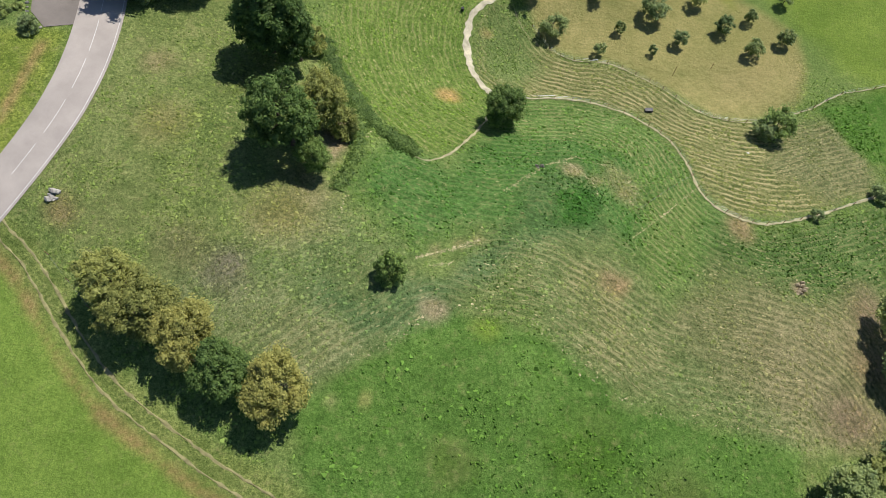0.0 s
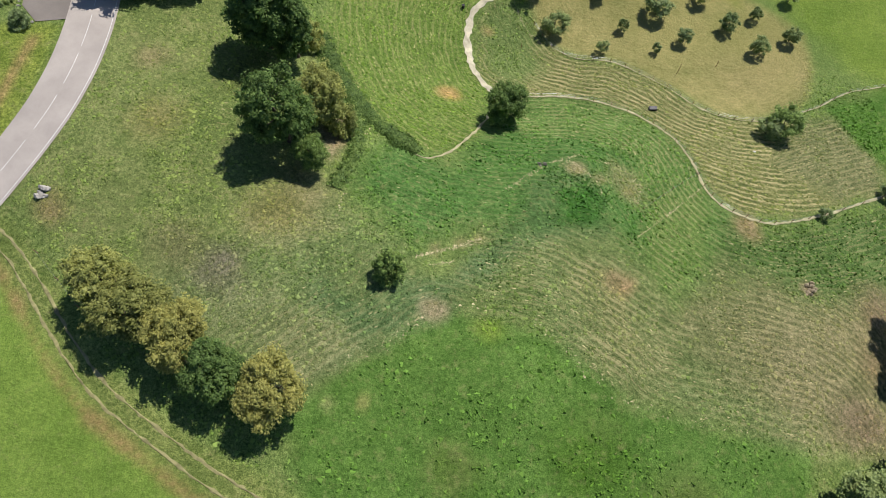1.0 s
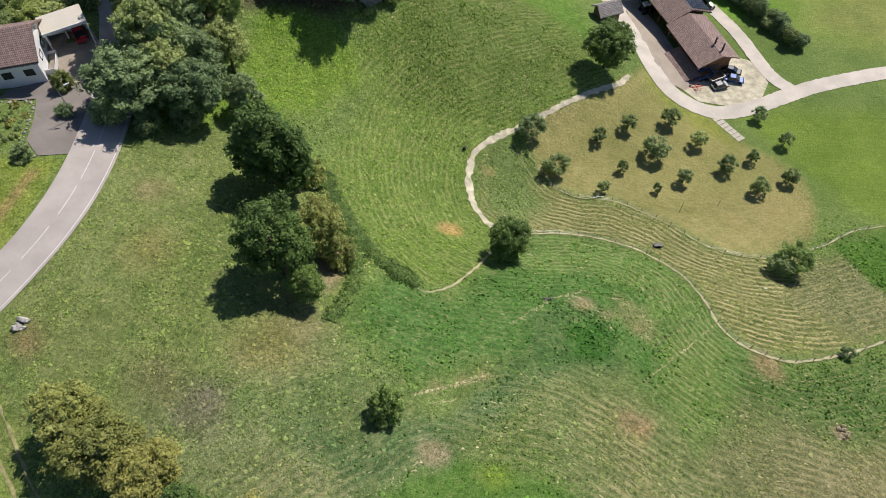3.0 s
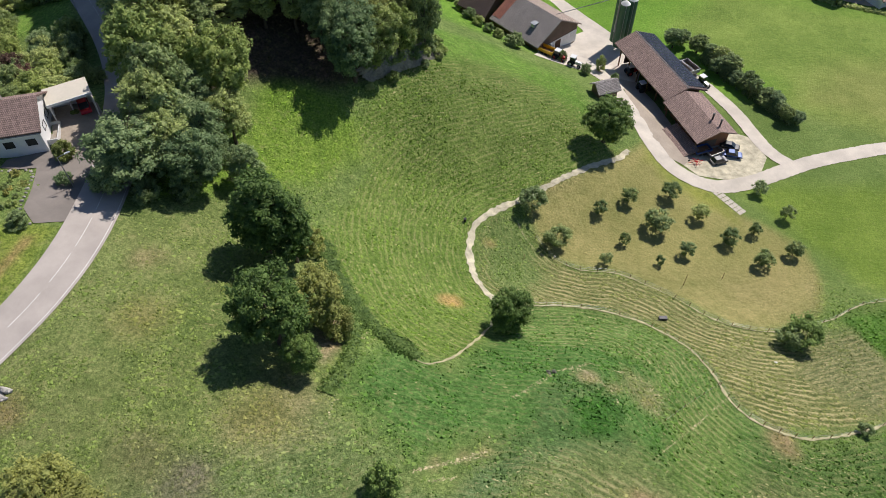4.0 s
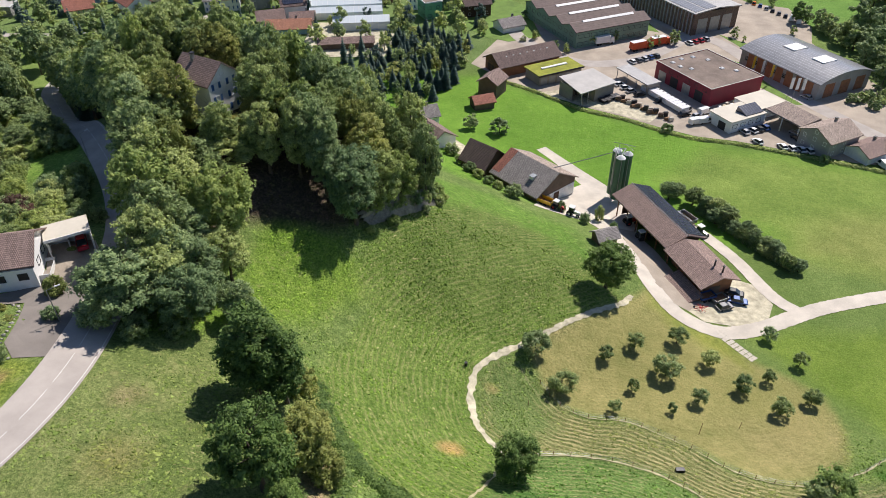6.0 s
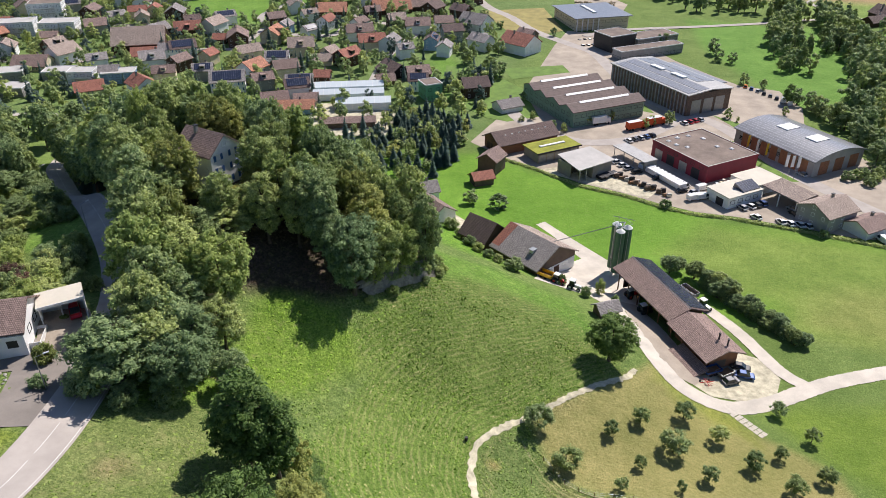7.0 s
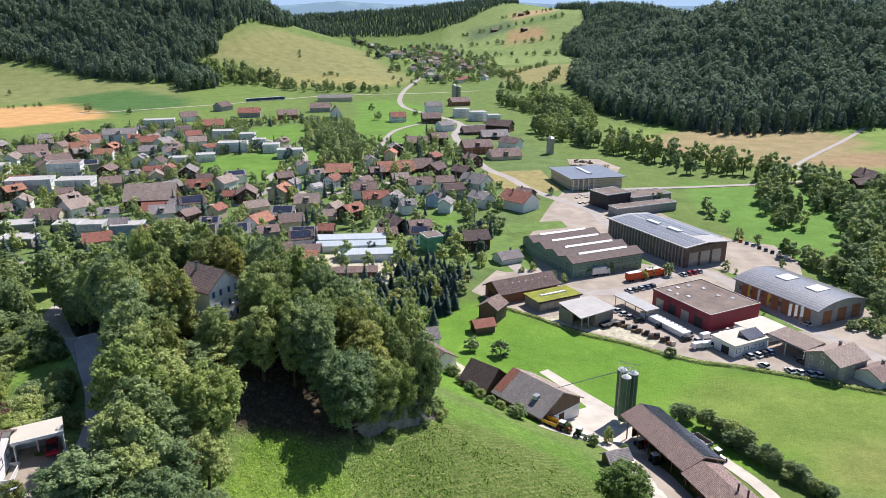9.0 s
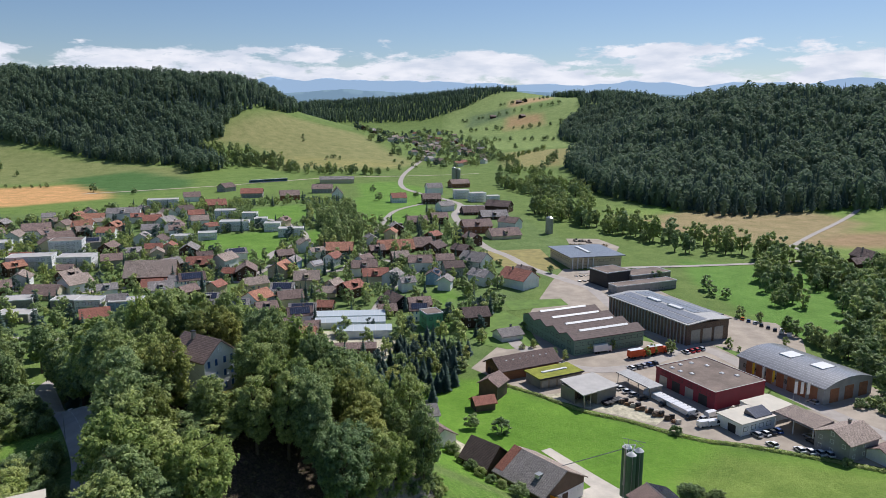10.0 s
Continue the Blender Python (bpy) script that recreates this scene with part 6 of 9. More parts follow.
# the wooded knoll behind the meadow, and the trees between it and the road
KNOLL = [(-56, 104), (-46, 106), (-42, 117), (-34, 121), (-25, 119), (-20, 116), (-10, 125), (-4.5, 131), (-6, 142), (-12, 156), (-30, 178), (-56, 196), (-90, 216), (-150, 246), (-128, 212), (-104, 180), (-88, 160), (-74, 139), (-64, 124)]
road_clear = lambda x, y: (dist_line(x, y, ROAD)[0] > 6.2) & (np.hypot(x + 49.6, y - 137.2) > 9.5) & (np.hypot(x + 44.6, y - 128.0) > 6.0) & (np.hypot(x + 33, y - 150) > 6)
rng_k = random.Random(8)
deep_wood = lambda x, y, form, lf, r, h, group: far_tree(x, y, "deepwood", lf, r, h, "knoll_wood")
for x, y in scatter(KNOLL, 6.3, 21, road_clear):
    k = rng_k.random()
    lf = "mid" if k < 0.42 else "dark" if k < 0.56 else "blue" if k < 0.80 else "light" if k < 0.92 else "rust"
    (tree if y < 152 else deep_wood)(x, y, "wood", lf, 3.6 + 2.0 * rng_k.random(), 13.5 + 6.5 * rng_k.random() + (3.5 if y > 140 else 0) - (6.0 if math.hypot(x + 43, y - 122) < 9 else 0), "trees on the knoll")
for x, y, r, h, lf, fm in ((-48.2, 80.2, 7.0, 12.6, "blue", "oak"), (-44.6, 84.0, 5.4, 12.5, "mid", "oak"), (-40.6, 81.6, 5.4, 11.5, "blue", "oak"), (-45.0, 87.6, 5.4, 13.5, "blue", "oak"), (-39.6, 88.0, 4.8, 13.5, "blue", "tall"), (-47.8, 92.6, 5.0, 14.5, "mid", "oak"), (-43.6, 95.0, 5.0, 14.5, "blue", "tall"), (-33.4, 85.0, 3.4, 9.0, "blue", "oak"),
                           (-38.6, 101.4, 6.4, 18.0, "light", "oak"), (-47.6, 101.6, 4.8, 15.5, "light", "tall"), (-37.2, 93.4, 4.2, 12.0, "mid", "oak"), (-52.4, 109.6, 5.4, 17.0, "light", "tall"), (-51.6, 100.4, 4.2, 15.0, "light", "tall"), (-18.6, 115.4, 6.6, 17.5, "blue", "oak"), (-10.4, 125.6, 4.4, 13.0, "light", "oak"),
                           (-5.6, 132.6, 3.0, 12.0, "dark", "tall"), (-14.0, 121.0, 4.6, 15.0, "mid", "oak"), (-9.0, 134.0, 3.6, 14.0, "dark", "tall"), (-39.6, 131.6, 3.6, 9.5, "gold", "tall"), (-52.6, 129.4, 3.6, 8.0, "light", "tall"), (-46.6, 127.6, 3.4, 7.6, "mid", "tall"), (-42.0, 126.4, 3.4, 8.0, "gold", "tall"), (-35.4, 131.0, 4.0, 13.0, "rust", "tall"), (-30.0, 122.6, 4.6, 19.0, "mid", "tall"), (-24.6, 119.6, 4.4, 18.0, "blue", "tall"), (-35.6, 121.4, 4.4, 17.0, "mid", "tall"), (-52.0, 76.4, 2.6, 3.8, "dark", "bush"), (-46.5, 76.0, 2.4, 3.4, "dark", "bush"), (-41.5, 78.4, 2.2, 3.2, "dark", "bush")):
    tree(x, y, fm, lf, r, h, "trees on the knoll")
# hedge along the mown field
hedge_strip("field_hedge", HEDGE, 3.8, 0.36, "deep", "rank green hedge plants along the mown field", 9000, 0.16)
hedge_strip("nettle_bank", [(-14.6, 62), (-13.4, 55), (-13.8, 48), (-15.6, 43)], 2.4, 0.35, "deep", "rank green plants below the clump of trees", 2200)
for i, (x, y) in enumerate(smooth_line([(-47.0, 88), (-49.4, 98), (-53.2, 108), (-59.0, 120), (-68.0, 136), (-82.0, 156), (-100, 181), (-119, 209), (-136, 232)], 4.6)):
    (tree if y < 152 else deep_wood)(x + 1.2 * math.sin(i * 2.0), y, "wood", ("mid", "dark", "light", "blue")[i % 4], 4.6 + 0.6 * (i % 3), 16.5 + 2.0 * (i % 3), "trees beside the road")
# gardens left of the road
for x, y, r, h, lf in ((-58.4, 76.6, 1.3, 2.0, "blue"), (-60.6, 66.4, 1.6, 2.2, "dark"), (-72, 104, 2.6, 3.4, "mid"), (-67, 106, 2.2, 3.0, "blue"), (-63.5, 105.5, 1.8, 2.6, "mid"), (-78, 108, 2.6, 3.5, "wine"), (-83, 112, 2.8, 4.0, "wine"),
                       (-76, 113, 2.8, 4.0, "mid"), (-70.5, 112, 2.4, 4.0, "dark"), (-72.5, 117, 2.4, 4.2, "mid"), (-88, 117, 2.6, 4.0, "dark"), (-80, 120, 2.2, 3.2, "mid"), (-77.5, 125, 2.2, 3.6, "dark"), (-86, 141, 2.2, 3.4, "dark"), (-92, 149, 2.4, 3.6, "mid"),
                       (-98, 128, 3.0, 5, "mid"), (-102, 138, 3.4, 6, "dark"), (-95, 122, 2.6, 4, "light"), (-98, 157, 2.6, 4.2, "mid"), (-108, 166, 3.2, 6, "dark"), (-116, 152, 3.4, 7, "mid"), (-112, 176, 3.4, 7, "dark"), (-122, 186, 3.4, 8, "mid"), (-134, 176, 4, 8, "mid"), (-136, 204, 4, 9, "dark"),
                       (-84, 98, 2.4, 3.2, "mid"), (-90, 106, 2.6, 3.6, "dark"), (-70.5, 78.5, 1.2, 1.3, "light")):
    tree(x, y, "bush", lf, r, h, "garden shrubs")
rng_g = random.Random(12)
for x, y in scatter([(-64, 103), (-70, 101), (-84, 96), (-110, 120), (-150, 170), (-196, 250), (-158, 238), (-124, 192), (-92, 150), (-76, 128)], 4.6, 61, lambda x, y: (dist_line(x, y, ROAD)[0] > 5.0) & (inside(x, y, [(-75, 126), (-79, 133), (-84, 142), (-95, 140), (-92, 130), (-84, 124)]) < 0)):
    k = rng_g.random()
    if k < (0.9 if y < 165 else 0.4):
        tree(x, y, "bush", rng_g.choice(("mid", "dark", "blue", "light", "mid", "light")), 1.8 + 1.3 * rng_g.random(), 2.4 + 2.6 * rng_g.random(), "garden shrubs")
    else:
        (tree if y < 150 else deep_wood)(x, y, "wood", rng_g.choice(("mid", "dark", "blue")), 2.6 + 1.4 * rng_g.random(), 6.5 + 4 * rng_g.random() + (6 if y > 170 else 0), "garden trees")
for x, y, r, h, lf in ((-152, 232, 5.0, 15, "dark"), (-160, 240, 5.5, 16, "mid"), (-150, 250, 5.0, 15, "blue"), (-168, 252, 5.5, 16, "dark"), (-158, 262, 5.0, 15, "mid"), (-146, 220, 4.5, 13, "mid"), (-176, 242, 5, 15, "mid"), (-148, 268, 5, 14, "dark"), (-186, 262, 5, 14, "blue")):
    deep_wood(x, y, "wood", lf, r, h, "")
pour("knoll_wood", "dense broadleaved wood behind the knoll")
for x, y, h in ((-96, 176, 13), (-104, 184, 14), (-90, 180, 12), (-30, 146, 15), (-38, 152, 14), (-22, 142, 14)):
    fir(x, y, h, 2.8, "fir", "conifers on the knoll")


def cliff():
    """A bare sandstone face under the wood, in ledges."""
    rng = np.random.RandomState(4)
    line = smooth_line([(-18, 116.5), (-14.4, 119.6), (-10.6, 123.4), (-6.6, 128.0), (-3.6, 133.5), (-3.4, 138)], 0.8)
    rows, vs, fs = 9, [], []
    for i, (x, y) in enumerate(line):
        t = i / (len(line) - 1)
        high = 3.4 * math.sin(math.pi * min(1, t * 0.9 + 0.1)) + 0.4
        z = at(x, y).z
        for k in range(rows):
            q = k / (rows - 1)
            off = -0.8 * q + 2.4 * (rng.rand() - 0.5) + (0.7 if k % 3 else 0)
            vs.append((x - 0.75 * off * -1 * 0.7 + 1.2 - 1.6 * q, y + off * 0.7 - 1.0 + 1.4 * q, z - 0.8 + (high + 0.8) * q))
    n = len(line)
    for i in range(n - 1):
        for k in range(rows - 1):
            a = i * rows + k
            fs.append((a, a + rows, a + rows + 1, a + 1))
    me = fast_mesh("cliff", vs, fs)
    me.materials.append(ROCK)
    tagged(new("cliff", me), "bare pale sandstone cliff under the wood's edge", "cliff", kind="structure")


cliff()
for i, (x, y) in enumerate(smooth_line([(-18.5, 118.5), (-13.6, 121.6), (-9.4, 125.6), (-5.4, 130.6), (-3.0, 136)], 1.7)):
    tree(x + 0.8 * math.sin(i * 3.1), y + 0.8 * math.cos(i * 2.3), "bush", ("mid", "dark", "light")[i % 3], 1.5 + 0.6 * (i % 3) / 2, 2.4 + 1.2 * ((i * 2) % 3) / 2, "bushes over the cliff")
for i, (x, y) in enumerate(((-15.6, 114.6), (-11.4, 118.8), (-5.2, 126.4), (-2.4, 131.6), (-1.2, 135.0))):
    tree(x, y, "bush", ("mid", "light", "dark")[i % 3], 1.1 + 0.3 * (i % 2), 1.5 + 0.5 * (i % 2), "bushes below the cliff")


# ---- the white house beside the road, with its carport
wh = house(-72.8, 87.0, 14, 16.0, 9.0, "brown", "white", 1.6, "white plastered house with a brown tiled roof and grey shutters", "", "house", 0.58, DARK_METAL, z=22.4, wins=False, name="white_house")
wm = window_mesh(1.5, 1.25, DARK_METAL)
for i in range(5):
    win = part("window", wm, None, wh, "", facing(0, 16.0, 9.0, -7.0 + 3.3 * i, 1.3))
    part("shutter", shared(("roller",), lambda: Geo().box(-0.66, 0.66, -0.04, 0.01, 0.09, 1.16).mesh("shutter", [DARK_METAL])), None, win, "closed grey roller shutter")
part("window", wm, None, wh, "", facing(1, 16.0, 9.0, -1.5, 1.9))
part("window", wm, None, wh, "", facing(1, 16.0, 9.0, 1.6, 1.9))
part("gutter", Geo().tube((-8.4, -5.2, 3.86), (8.4, -5.2, 3.86), 0.09, 6), GREY_METAL, wh)
part("balcony", Geo().box(8.0, 9.6, -3.6, 1.0, -0.1, 0.1, 0).box(9.5, 9.6, -3.6, 1.0, 0.1, 1.1, 1).box(8.0, 9.5, -3.6, -3.5, 0.1, 1.1, 1).box(8.0, 9.5, 0.9, 1.0, 0.1, 1.1, 1), [CONCWALL, WHITE], wh, "white balcony rail")
cp = thing("carport", -62.7, 93.9, 30, "cream flat-roofed carport beside the white house, open to the drive", "carport", z=22.8)
CL, CW = 7.0, 4.8
part("roof", Geo().box(-CL / 2, CL / 2, -CW / 2, CW / 2, 3.55, 3.85), CREAM_ROOF, cp)
part("fascia", Geo().box(-CL / 2 - 0.06, CL / 2 + 0.06, -CW / 2 - 0.1, -CW / 2, 3.4, 3.9), PLASTER, cp)
part("rear_wall", Geo().box(-CL / 2 + 0.2, CL / 2 - 0.2, CW / 2 - 0.6, CW / 2 - 0.4, -1, 3.55), PLASTER, cp)
for px in (-CL / 2 + 0.2, CL / 2 - 0.4):
    part("side_wall", Geo().box(px, px + 0.2, -0.6, CW / 2 - 0.6, -1, 3.55), PLASTER, cp)
part("partition", Geo().box(-0.4, -0.2, -0.2, CW / 2 - 0.6, -1, 3.55), PLASTER, cp)
for px in (-CL / 2 + 0.3, CL / 2 - 0.3):
    part("post", Geo().box(px - 0.1, px + 0.1, -CW / 2 + 0.3, -CW / 2 + 0.5, -1, 3.55), WHITE, cp)
car(-61.3, 94.5, -60, "red", "hatch", "")
sheet("carport_apron", [(-66.7, 93.8), (-60.6, 97.3), (-57.9, 93.3), (-58.6, 90.0), (-58.4, 84.5), (-61.4, 82.4), (-63.8, 86.4)], YARD, "pale paved apron under the carport", 0.16)


def street_lamp(x, y, yaw, h=6.0):
    ob = thing("street_lamp", x, y, yaw, "slender grey street lamp beside the road", "street lamp", "street lamps")
    part("pole", Geo().cyl(0, 0, -0.5, h, 0.09, 0.05, 8), GREY_METAL, ob)
    part("arm", Geo().tube((0, 0, h - 0.05), (1.3, 0, h + 0.25), 0.04, 6), GREY_METAL, ob)
    part("lamp_head", Geo().hexa([(1.1, -0.14, h + 0.16), (1.9, -0.12, h + 0.26), (1.9, 0.12, h + 0.26), (1.1, 0.14, h + 0.16)], [(1.1, -0.1, h + 0.3), (1.9, -0.08, h + 0.36), (1.9, 0.08, h + 0.36), (1.1, 0.1, h + 0.3)]), WHITE, ob)


street_lamp(-57.0, 76.0, 30)
street_lamp(-78.0, 133.4, 50)
street_lamp(-128.5, 203, 50)

# ---- the house on the knoll with blue shutters
house(-50.2, 137.4, 150, 9.6, 8.0, "brown", "white", 3, "white house with blue shutters among the knoll's trees", "", "house", 0.78, BLUE_SHUTTER, z=26.4, name="knoll_house")
sh = house(-33.0, 149.5, 160, 7.5, 5.5, "brown", "old", 1, "small brown tiled outbuilding among the knoll's trees", "", "shed", 0.6, None, z=15.5, wins=False, chimney=False, name="garden_shed")

# ---- a pile of boulders, a white stone, a mole-brown heap
def boulders(name, x, y, n, spread, size, mat, label):
    """A single stone, or a heap whose stones are parts of it."""
    rng = np.random.RandomState(int(x * 7 + 900))
    ob = None if n == 1 else thing(name, x, y, 0, label, "rocks", dz=-0.05)
    for i in range(n):
        c = np.array([(rng.rand() - 0.5) * spread, (rng.rand() - 0.5) * spread, size * 0.25 + size * 0.5 * (i > n * 0.6)])
        me = fast_mesh("stone", c + ICO_V * (size * (0.55 + 0.5 * rng.rand(12)))[:, None] * np.array([1, 0.8, 0.7]), ICO_F)
        me.materials.append(mat)
        if ob is None:
            ob = solo(name, me, None, label, "rocks", x, y, dz=-0.05)
        else:
            part("stone", me, None, ob)
    return ob


boulders("boulder_pile", -51.2, 39.0, 9, 1.7, 0.62, ROCK_PALE, "pile of pale boulders on the meadow beside the road")
boulders("boundary_stone", 53.2, 60.2, 2, 0.3, 0.36, WHITE, "white stone lying in the mown grass")
boulders("earth_heap", 52.9, 32.0, 11, 2.2, 0.5, EARTH, "heap of brown earth on the slope")
boulders("rock_outcrop", 14.6, 51.6, 5, 1.0, 0.5, ROCK, "small grey rock outcrop in the long grass")


# rock garden beside the drive: a kerb of pale stones round low shrubs
for k, (x, y) in enumerate(smooth_line([(-59.4, 66.8), (-62.0, 69.8), (-63.2, 74.8), (-65.0, 79.6), (-69.4, 79.4)], 0.95)):
    boulders("kerb_stone", x, y, 1, 0.1, 0.36 + 0.1 * math.sin(k * 2.3), ROCK_PALE, "pale rounded stone edging the rock garden")
for k, (x, y) in enumerate(scatter([(-62.6, 70.4), (-64.0, 75), (-65.6, 78.8), (-70, 78.6), (-70, 70), (-65, 68)], 1.5, 5)):
    tree(x, y, "farbush", ("light", "gold", "mid", "light", "fruit")[k % 5], 0.7 + 0.25 * math.sin(k), 0.6 + 0.3 * math.cos(k * 1.7), "rock garden shrubs", "low cushion shrub in the rock garden")
tree(-60.9, 83.2, "bush", "rust", 1.9, 3.0, "", "clipped round bush beside the drive")


def fence(name, line, step, label, h=1.15, wires=2, group=""):
    """Posts along a line with wires strung between them."""
    pts = smooth_line(line, step)
    ob = thing(name, pts[0][0], pts[0][1], 0, label, "fence", group)
    o = ob.matrix_world.translation
    pm = shared(("post", h), lambda: Geo().cyl(0, 0, -0.4, h, 0.06, 0.05, 6).mesh("post", [TIMBER]))
    prev = None
    for x, y in pts:
        q = at(x, y) - o
        part("post", pm, None, ob, "", Matrix.Translation(q))
        if prev is not None:
            g = Geo()
            for k in range(wires):
                zz = Vector((0, 0, h * (0.5 + 0.42 * k)))
                g.tube(prev + zz, q + zz, 0.012, 4)
            part("wire", g, GREY_METAL, ob)
        prev = q


fence("hillside_fence", PATH_HILL[1:15], 4.0, "timber post and wire fence along the hillside path")
fence("orchard_fence", ORCHARD_EDGE[1:], 4.2, "timber post and wire fence round the orchard")
fence("field_fence", [(40.5, 53.0), (37.0, 50.2), (33.0, 47.0), (29.0, 43.6)], 3.0, "low wire fence running down the slope", 0.8, 1)
fence("track_fence", [(-50.5, 31), (-44, 24)], 4.0, "two timber posts beside the track", 1.0, 1)
for x, y, h in ((44.0, 80.6, 3.2), (52.2, 83.0, 1.8), (14.2, 85.6, 1.4)):
    solo("stake", Geo().cyl(0, 0, -0.4, h, 0.06, 0.04, 6), TIMBER, "slim timber stake standing in the grass", "post", x, y)
solo("litter_bin", Geo().cyl(0, 0, -0.1, 0.85, 0.26, 0.3, 10), DARK_METAL, "dark bin beside the gravel path", "bin", 3.0, 92.4)
solo("water_trough", Geo().box(-0.7, 0.7, -0.35, 0.35, -0.1, 0.5).box(-0.6, 0.6, -0.25, 0.25, 0.5, 0.52), DARK_METAL, "dark trough on the mown slope", "trough", 37.2, 70.2)
# stepping slabs from the farm road into the orchard
slab = thing("stone_slabs", 59.4, 106.6, -56, "pale stone slabs leading from the road into the orchard", "paving")
rng_s = random.Random(3)
for i in range(9):
    for j in range(2):
        a, b = -4.9 + i * 1.12, -1.0 + j * 1.05
        q = slab.matrix_world @ Vector((a + 0.5, b + 0.5, 0))
        part("slab", shared(("slab",), lambda: Geo().hexa([(-0.5, -0.46, -0.12), (0.5, -0.48, -0.12), (0.48, 0.47, -0.12), (-0.5, 0.45, -0.12)], [(-0.48, -0.44, 0.09), (0.47, -0.46, 0.09), (0.46, 0.45, 0.09), (-0.48, 0.43, 0.09)]).mesh("slab", [CONCRETE])), None, slab, "",
             Matrix.Translation((a + 0.5, b + 0.5, at(q.x, q.y).z - slab.matrix_world.translation.z + 0.02)) @ Matrix.Rotation(rng_s.uniform(-0.1, 0.1), 4, "Z"))


# ---------------------------------------------------------------- the farm
def long_barn():
    """Open-fronted machine barn: brown tiles on the yard side, solar modules on the other."""
    ob = thing("machine_barn", 52.6, 149.3, -70, "long timber barn with brown tiles and dark solar roof", "barn", z=-14.6)
    l, w, e, r = 23.5, 11.0, 5.4, 7.5
    part("rear_wall", Geo().box(-l / 2, l / 2, w / 2 - 1.6, w / 2 - 1.4, -1, e), WOOD_DARK, ob)
    for x in (-l / 2, l / 2 - 0.2):
        part("gable_wall", Geo().prism([(-w / 2 + 3.2, -1), (w / 2 - 1.5, -1), (w / 2 - 1.5, e + 0.5), (0, r - 0.1), (-w / 2 + 3.2, e + 0.9)], x, x + 0.2), WOOD_DARK, ob)
    for i in range(6):
        part("post", Geo().box(-l / 2 + 0.4 + i * 4.5, -l / 2 + 0.65 + i * 4.5, -w / 2 + 1.2, -w / 2 + 1.45, -1, e + 0.1), TIMBER, ob)
    part("inner_wall", Geo().box(-l / 2 + 0.2, l / 2 - 0.2, -0.1, 0.1, -1, e), WOOD_DARK, ob)
    s = (r - e) / (w / 2)
    hw = w / 2 + 0.3
    part("tiled_slope", Geo().prism([(-hw, e - 0.16), (0, r), (0, r + 0.3), (-hw, e + 0.14)][::-1], -l / 2 - 0.8, l / 2 + 0.8), BROWN_TILE, ob, "brown tiled roof slope")
    part("solar_slope", Geo().prism([(0, r), (hw, e - 0.16), (hw, e + 0.14), (0, r + 0.3)][::-1], -l / 2 - 0.8, l / 2 + 0.8), DARK_TILE, ob)
    mod = Geo().hexa([(0, 0, 0), (1.42, 0, 0), (1.42, 1.25, -s * 1.25), (0, 1.25, -s * 1.25)], [(0, 0, 0.05), (1.42, 0, 0.05), (1.42, 1.25, 0.05 - s * 1.25), (0, 1.25, 0.05 - s * 1.25)]).mesh("solar_module", [SOLAR])
    for i in range(16):
        for j in range(4):
            part("solar_module", mod, None, ob, "", Matrix.Translation((-l / 2 - 0.4 + i * 1.5, 0.35 + j * 1.33, r + 0.36 - s * (0.35 + j * 1.33))))
    part("ridge_cap", Geo().prism([(-0.3, r + 0.16), (0.3, r + 0.16), (0, r + 0.42)], -l / 2 - 0.85, l / 2 + 0.85), GREY_TILE, ob, "pale ridge capping")


long_barn()


def low_barn():
    ob = thing("larch_barn", 58.2, 129.6, -72, "larch-boarded barn with a broad brown tiled roof", "barn", z=-14.6)
    l, w = 15.5, 10.4
    part("wall", Geo().prism([(-w / 2 + 2.6, -1), (w / 2 - 0.7, -1), (w / 2 - 0.7, 5.4), (0.4, 6.8), (-w / 2 + 2.6, 5.9)], -l / 2 + 0.6, l / 2 - 1.8), WOOD_ORANGE, ob)
    part("roof", Geo().prism([(-w / 2, 5.0), (0.3, 7.0), (w / 2, 5.2), (w / 2, 5.45), (0.3, 7.3), (-w / 2, 5.25)][::-1], -l / 2, l / 2), BROWN_TILE, ob, "brown tiled roof")
    for i in range(4):
        part("post", Geo().box(-l / 2 + 0.8 + i * 4.4, -l / 2 + 1.05 + i * 4.4, -w / 2 + 0.9, -w / 2 + 1.15, -1, 5.3), TIMBER, ob)
    for x, y in ((3.2, 0.9), (5.6, 1.4)):
        part("flue", Geo().cyl(x, y, 6.4, 8.6, 0.2, 0.2, 10).cyl(x, y, 8.6, 8.8, 0.3, 0.28, 10), DARK_METAL, ob, "dark metal flue pipe")
    part("door", Geo().box(l / 2 - 1.85, l / 2 - 1.75, -1.4, 1.6, -0.4, 3.4), WOOD_GREY, ob)


low_barn()
an = thing("lean_to", 53.2, 124.6, -72, "low weathered lean-to beside the larch barn", "shed", z=-14.6)
part("wall", Geo().box(-4.6, 4.6, -1.6, 1.6, -1, 2.3), WOOD_GREY, an)
part("roof", Geo().prism([(-2.1, 2.2), (2.0, 3.3), (2.0, 3.5), (-2.1, 2.4)][::-1], -5.0, 5.0), BROWN_TILE, an)
for i in range(3):
    part("shutter", Geo().box(-3.6 + i * 2.7, -1.6 + i * 2.7, -1.68, -1.58, 0.4, 1.9), WHITE, an)


